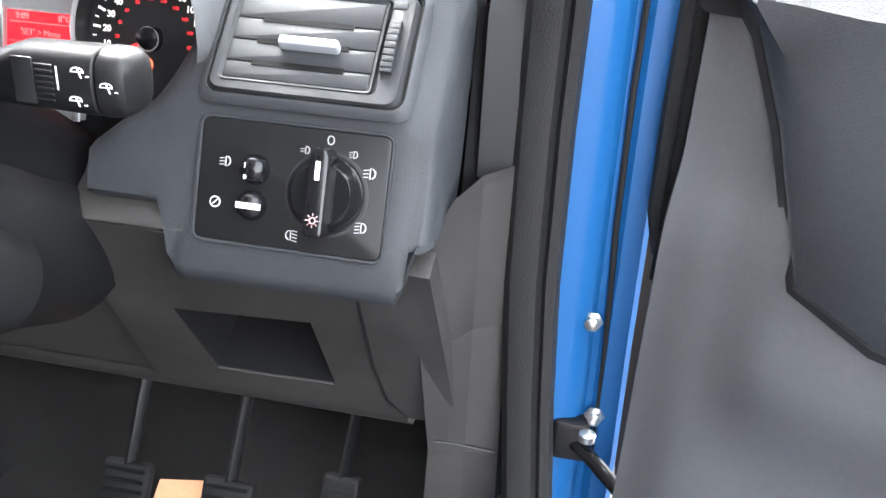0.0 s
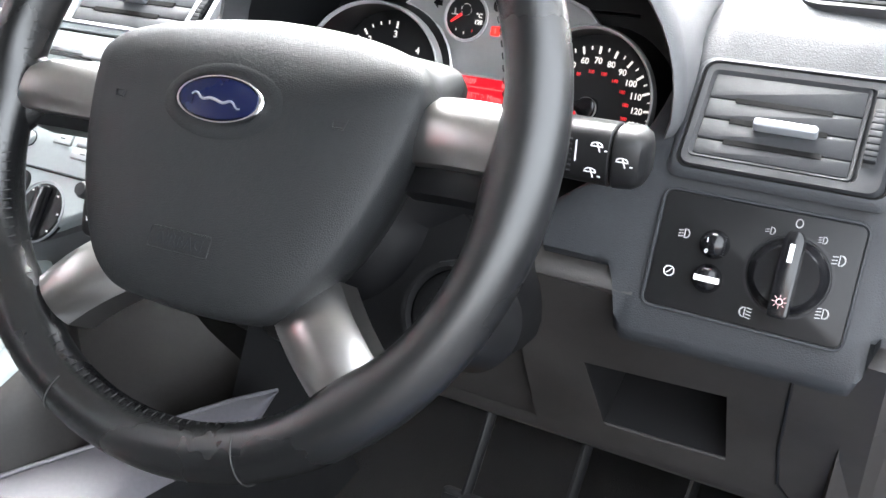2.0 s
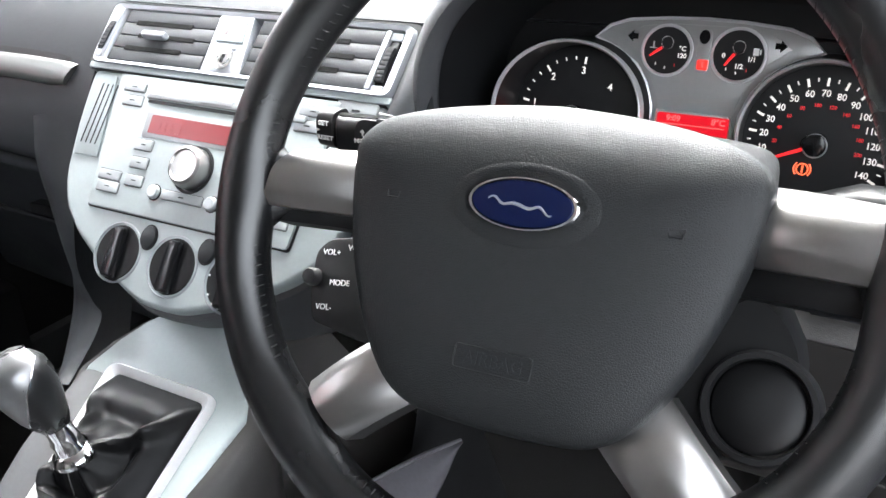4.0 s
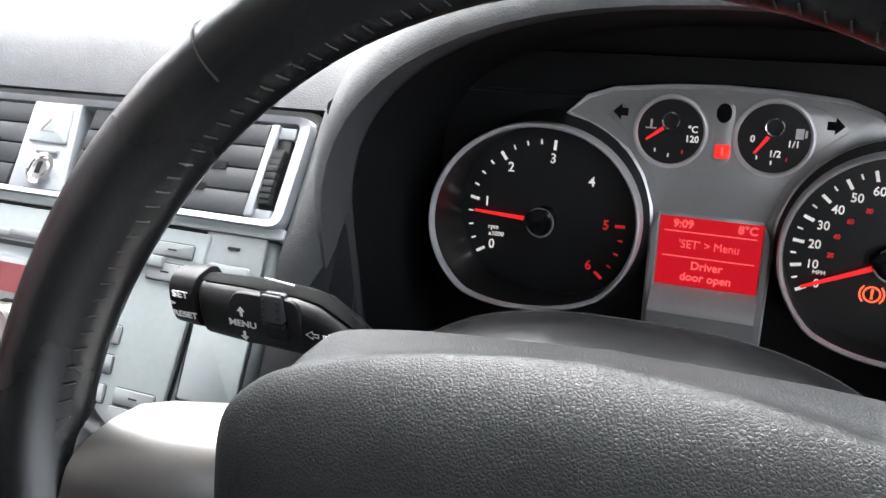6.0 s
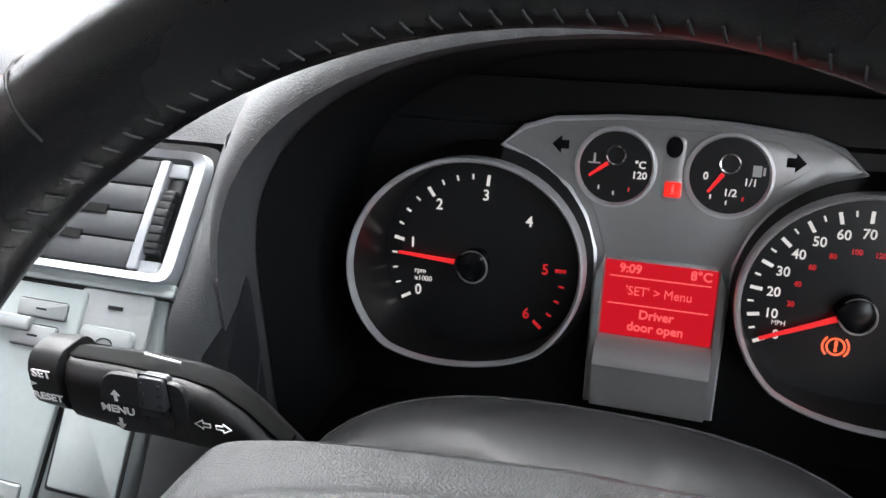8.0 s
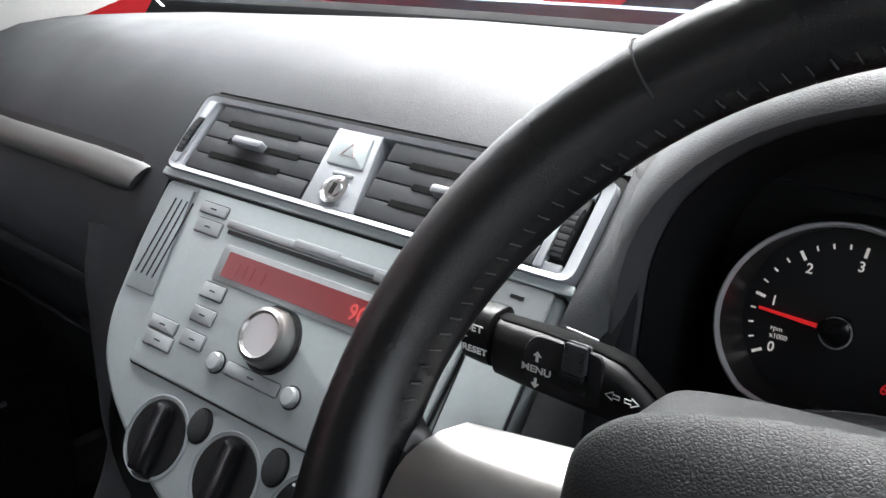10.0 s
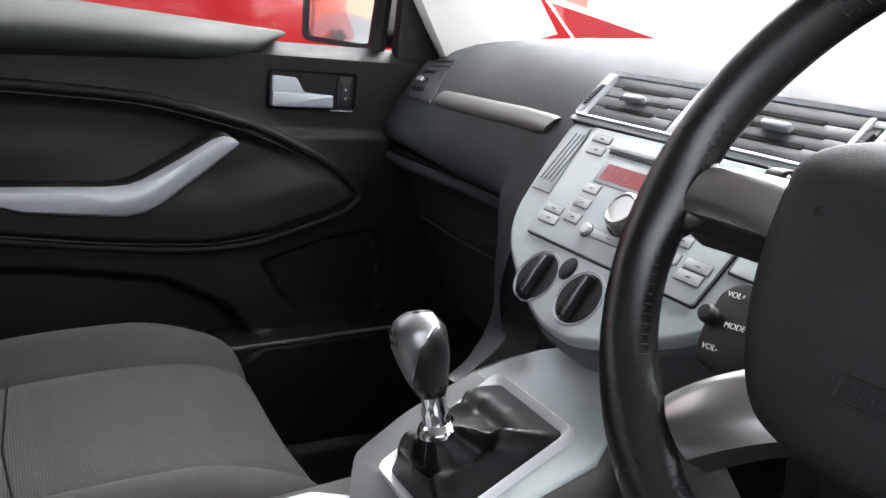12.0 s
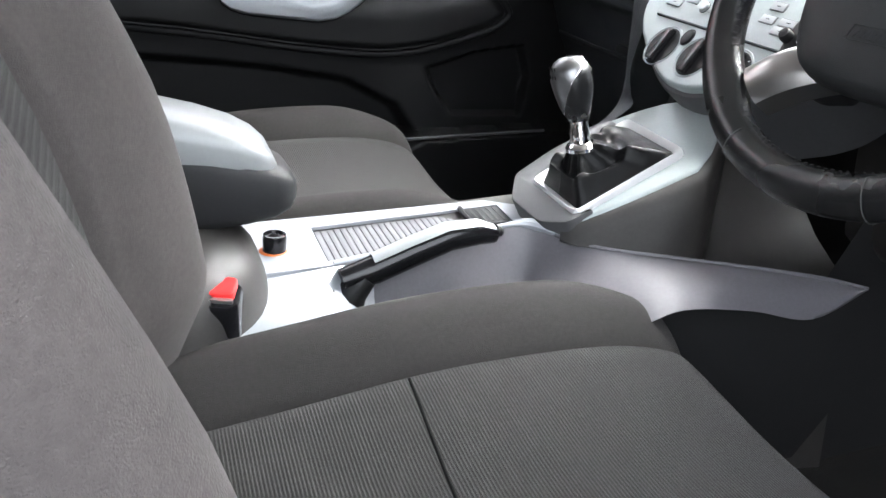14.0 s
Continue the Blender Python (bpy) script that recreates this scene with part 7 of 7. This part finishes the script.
HND = Matrix(((0, 0, 1, -0.747), (1, 0, 0, 0.422), (0, 1, 0, 0.989), (0, 0, 0, 1)))
h = part("handle_surround", frame_ring(rrect(0.150, 0.064, 0.006, 4), rrect(0.140, 0.054, 0.004, 4), -0.02, 0.004, 0.002, lip=0.25), M_GLOSS, ld)
h.matrix_local = HND
part("recess", prism(rrect(0.142, 0.056, 0.004, 4), -0.03, -0.016), M_BLACK, h)
part("lever", prism(rounded([(-0.068, -0.026), (0.032, -0.025), (0.032, -0.006), (-0.015, -0.002), (-0.028, 0.020), (-0.068, 0.022)], 0.004), -0.012, 0.003, 0.003), M_SILVER, h, "silver door release lever")
part("lever_ridge", prism(rounded([(-0.068, -0.026), (0.033, -0.025), (0.033, -0.005), (-0.068, -0.002)], 0.003), 0.0, 0.009, 0.003), M_SILVER, h)
lk = part("lock_switch", prism(rrect(0.026, 0.052, 0.004, 3, 0.054, -0.001), -0.012, 0.003, 0.002), M_BLACK, h)
part("switch_rocker", prism(rrect(0.016, 0.036, 0.003, 3, 0.054, -0.001), 0.002, 0.0055, 0.002), M_DARK, lk)
for s in (-1, 1):
    part("switch_mark", prism([(0.0525, s * 0.006 - 0.002), (0.0555, s * 0.006 - 0.002), (0.054, s * 0.009 - 0.002)], 0.0055, 0.006), M_WHITE, lk)
PULL = [((-0.045, 0.838), (-0.040, 0.822)), ((-0.036, 0.842), (-0.026, 0.811)), ((0.0, 0.842), (0.0, 0.803)), ((0.06, 0.842), (0.075, 0.798)), ((0.105, 0.842), (0.130, 0.795)), ((0.135, 0.845), (0.160, 0.801)),
        ((0.155, 0.852), (0.185, 0.815)), ((0.21, 0.885), (0.237, 0.857)), ((0.255, 0.914), (0.276, 0.890)), ((0.272, 0.920), (0.290, 0.902)), ((0.286, 0.917), (0.295, 0.909))]


def pull_rows(grow, x0, x1):
    out = []
    for a, b in PULL:
        a, b = Vector(a), Vector(b)
        d = (a - b).normalized() * grow
        a, b = a + d, b - d
        out.append([(x0, a.x, a.y)] + [(x0 + (x1 - x0) * q, a.lerp(b, u).x, a.lerp(b, u).y) for u, q in ((0.0, 0.55), (0.06, 0.85), (0.18, 1.0), (0.5, 1.05), (0.82, 1.0), (0.94, 0.85), (1.0, 0.55))] + [(x0, b.x, b.y)])
    return out


part("pull_handle", loft(pull_rows(0.0, -0.735, -0.694), close_v=True, caps=True), M_SILVER, ld, "satin silver pull handle", 40)
# slightly larger black copy behind the handle, drawn as the shadow around it
part("pull_shade", loft(pull_rows(0.0045, -0.740, -0.705), close_v=True, caps=True), M_BLACK, ld)
part("pocket_line", tube([(-0.766, 0.372, 0.663), (-0.766, 0.46, 0.672), (-0.766, 0.565, 0.682)], 0.0015, 6), M_VENTR, ld)
part("map_pocket_edge", tube([(-0.690, y, lerp([(-0.7, 0.57), (0.25, 0.578), (0.6, 0.598)], y)) for y in (-0.7, -0.3, 0.1, 0.25, 0.4, 0.6)], 0.0035, 8), M_CONSOLE, ld)
SPK = Matrix(((0, 0, 1, -0.694), (1, 0, 0, 0.483), (0, 1, 0, 0.505), (0, 0, 0, 1)))
part("speaker_ring", tube([(0.052 * math.cos(a), 0.070 * math.sin(a), 0.002) for a in [i * math.pi / 20 for i in range(40)]], 0.0024, 6, True), M_CONSOLE, ld).matrix_local = SPK
spk = part("speaker_grille", lathe([(0.050, -0.001), (0.046, 0.002), (0.001, 0.004)], 36), M_BLACK, ld)
spk.matrix_local = SPK
win = part("side_glass", loft([[(-0.80, y, 1.08), (-0.74, y, 1.46), (-0.744, y, 1.46), (-0.804, y, 1.08)] for y in (-0.70, 0.0, 0.55)], close_v=True), M_GLASS, ld)
win.visible_shadow = False
part("sail_panel", prism(rounded([(0.572, 1.045), (0.70, 1.045), (0.68, 1.16), (0.60, 1.29), (0.578, 1.29)], 0.008), -0.012, 0.012, 0.004), M_BLACK, ld).matrix_local = Matrix(((0, 0, 1, -0.775), (1, 0, 0, 0), (0, 1, 0, 0), (0, 0, 0, 1)))
part("window_frame", tube([(-0.80, 0.548, 1.05), (-0.79, 0.552, 1.16), (-0.775, 0.50, 1.27), (-0.75, 0.32, 1.42), (-0.74, 0.15, 1.47), (-0.74, -0.65, 1.48)], 0.016, 8), M_BLACK, ld)

lv = thing("side_air_vent", I4, "dark air vent set flush beside the passenger door", "air vent", "dash vents")
LVC = [Vector(p) + Vector((0, 0.0045, 0)) for p in ((-0.7235, 0.5695, 0.992), (-0.592, 0.549, 0.9985), (-0.752, 0.6215, 1.048), (-0.631, 0.607, 1.0565))]
LVN = (LVC[1] - LVC[0]).cross(LVC[2] - LVC[0]).normalized()


def on_vent(u, v, d=0.0):
    """A place on the vent's face, d proud of it."""
    return LVC[0].lerp(LVC[1], u).lerp(LVC[2].lerp(LVC[3], u), v) + LVN * (0.0012 + d + 0.004 * math.sin(math.pi * min(1, max(0, v))))


def vent_plate(u0, u1, v0, v1, d0, d1, n=6):
    rows = []
    for i in range(n + 1):
        u = u0 + (u1 - u0) * i / n
        rows.append([on_vent(u, v0, d0), on_vent(u, v0, d1), on_vent(u, (v0 + v1) / 2, d1), on_vent(u, v1, d1), on_vent(u, v1, d0)])
    return loft(rows, caps=True)


part("face", vent_plate(-0.03, 1.03, -0.04, 1.04, -0.016, 0.0), M_PAD, lv)
part("surround_groove", tube([on_vent(u, v) for u, v in ((0.98, 1.0), (0.5, 1.0), (0.03, 1.0), (0.0, 0.96), (0.0, 0.5), (0.0, 0.04), (0.03, 0.0), (0.5, 0.0), (0.98, 0.0))], 0.0014, 6), M_BLACK, lv)
part("core_groove", tube([on_vent(u, v) for u, v in ((0.95, 0.86), (0.5, 0.86), (0.16, 0.86), (0.12, 0.8), (0.10, 0.5), (0.08, 0.12))], 0.0010, 6), M_BLACK, lv)
for u0, u1, v in ((0.22, 0.64, 0.68), (0.30, 0.58, 0.44), (0.20, 0.62, 0.20)):
    part("slot", vent_plate(u0, u1, v - 0.045, v + 0.045, -0.002, 0.0007), M_GLOSS, lv)
part("thumb_tab", vent_plate(0.22, 0.40, 0.40, 0.50, 0.0, 0.004), M_SILVER, lv, "bright metal thumb tab")

mir = thing("door_mirror", look((-0.955, 0.55, 1.125), (0.425, -2.12, 1.05)), "black-backed passenger door mirror", "door mirror")
mir_out = rounded([(0.088, 0.062), (-0.082, 0.062), (-0.092, -0.045), (-0.06, -0.062), (0.09, -0.058)], 0.02)
part("glass", loft([[(x * k, y * k, -0.0105 + 0.42 * k * k * (x * x + y * y)) for x, y in mir_out] for k in (1.0, 0.9, 0.8, 0.7, 0.6, 0.5, 0.4, 0.3, 0.2, 0.1, 0.01)], close_v=True, caps=True), M_MIRROR, mir, "reflecting mirror glass")
part("housing", prism(rounded([(0.098, 0.072), (-0.092, 0.072), (-0.102, -0.050), (-0.065, -0.072), (0.10, -0.068)], 0.022), -0.004, 0.07, 0.03, 4), M_BLACK, mir)
part("stalk", tube([(-0.09, -0.05, 0.03), (-0.13, -0.07, 0.035), (-0.17, -0.085, 0.04)], 0.016, 8), M_BLACK, mir)
part("rim", frame_ring(rounded([(0.098, 0.072), (-0.092, 0.072), (-0.102, -0.050), (-0.065, -0.072), (0.10, -0.068)], 0.022), rounded([(0.089, 0.063), (-0.083, 0.063), (-0.093, -0.046), (-0.061, -0.063), (0.091, -0.059)], 0.02), -0.003, -0.011), M_BLACK, mir)

# ---- outside ----
def parked_car(m, paint, label, light=False):
    c = thing("parked_car", m, label, "car", "parked cars")
    prof = [(-2.05, 0.35), (-2.08, 0.62), (-2.0, 0.85), (-1.85, 0.98), (-1.55, 1.38), (-1.2, 1.46), (0.0, 1.47), (0.35, 1.38), (0.95, 1.02), (1.75, 0.88), (2.02, 0.72), (2.06, 0.40), (2.0, 0.28), (-2.0, 0.28)]
    bm = loft([[(x * k, hw, z * q + (1 - q) * 0.7) for x, z in prof] for hw, k, q in ((-0.86, 0.97, 0.95), (-0.80, 1.0, 1.0), (0.0, 1.0, 1.01), (0.80, 1.0, 1.0), (0.86, 0.97, 0.95))], close_v=True, caps=True)
    part("body", bm, paint, c, "glossy painted body", 30)
    for s in (-1, 1):
        for x0, x1 in ((-1.45, -0.62), (-0.55, 0.18)):
            part("side_window", prism([(x0, 1.0), (x1 + (0.45 if x1 > 0 else 0), 1.0), (x1, 1.36), (x0 + 0.1, 1.37)], 0.855, 0.862), M_WINDOW, c).matrix_local = Matrix(((1, 0, 0, 0), (0, 0, s, 0), (0, 1, 0, 0), (0, 0, 0, 1)))
        for x in (-1.3, 1.28):
            w = part("wheel", lathe([(0.31, -0.1), (0.32, 0.0), (0.31, 0.1), (0.2, 0.1)], 24), M_TYRE, c)
            w.matrix_local = pose(x, s * 0.80, 0.32, 90)
            part("rim", lathe([(0.2, -0.105), (0.2, 0.108), (0.05, 0.09)], 20), M_STEEL, w)
        part("side_trim", box(0.1, s * 0.868, 0.6, 2.2, 0.02, 0.06, 0.01), M_DARK, c)
        part("door_gap", box(-0.58, s * 0.863, 0.85, 0.008, 0.006, 0.75), M_BLACK, c)
        part("tail_lamp", box(-2.02, s * 0.68, 0.84, 0.08, 0.22, 0.2, 0.03), M_BUCKLE, c)
        part("headlamp", box(1.93, s * 0.62, 0.72, 0.2, 0.3, 0.14, 0.04), M_CHROME, c)
    part("rear_window", loft([[(-1.83, -0.62, 1.02), (-1.83, 0.62, 1.02)], [(-1.585, -0.56, 1.36), (-1.585, 0.56, 1.36)]]), M_WINDOW, c)
    part("windscreen", loft([[(0.98, -0.68, 1.03), (0.98, 0.68, 1.03)], [(0.40, -0.6, 1.39), (0.40, 0.6, 1.39)]]), M_WINDOW, c)
    part("number_plate", box(-2.075, 0, 0.55, 0.02, 0.5, 0.11, 0.01), M_AMBER, c)
    return c


parked_car(pose(-2.42, 0.0, 0.0, 0, 0, 88) @ Matrix.Diagonal((1.25, 1.0, 1.24, 1.0)), M_RED, "glossy red car parked alongside")
parked_car(pose(-0.2, 3.45, 0.0, 0, 0, 176), M_RED, "glossy red hatchback parked ahead")
parked_car(pose(-4.7, -9.6, 0.0, 0, 0, -98), M_BLUE2, "blue hatchback parked behind")
bw = thing("boundary_wall", I4, "weathered red brick boundary wall", "brick wall", kind="structure")
part("wall_face", box(-9.0, -8.0, 1.2, 0.3, 30, 2.4, 0.02), M_BRICK, bw)
part("wall_face", box(0.0, -20.0, 1.2, 26, 0.3, 2.4, 0.02), M_BRICK, bw)
shed = thing("white_shutter", pose(4.6, 6.2, 0, 0, 0, -30), "white slatted roller shutter of a building", "shutter", kind="structure")
for k in range(34):
    part("slat", box(0, 0, 0.1 + 0.09 * k, 4.0, 0.05, 0.082, 0.015), M_PAPER, shed)
part("wall", box(0, 0.2, 1.6, 4.6, 0.2, 3.2, 0.02), M_DARK, shed)
hedge = bmesh.new()
rng = random.Random(4)
for k in range(900):
    x, y, z = -9.4 + rng.gauss(0, 0.5), -26 + rng.random() * 34, 2.3 + abs(rng.gauss(0, 0.5))
    s = 0.10 + rng.random() * 0.14
    d = [Vector((rng.gauss(0, 1), rng.gauss(0, 1), rng.gauss(0, 1))).normalized() * s for _ in range(3)]
    o = Vector((x, y, z))
    hedge.faces.new([hedge.verts.new(o + v) for v in d])
tagged(part("hedge", hedge, M_FARLEAF), "ragged green hedge behind the wall", "hedge", kind="stuff")
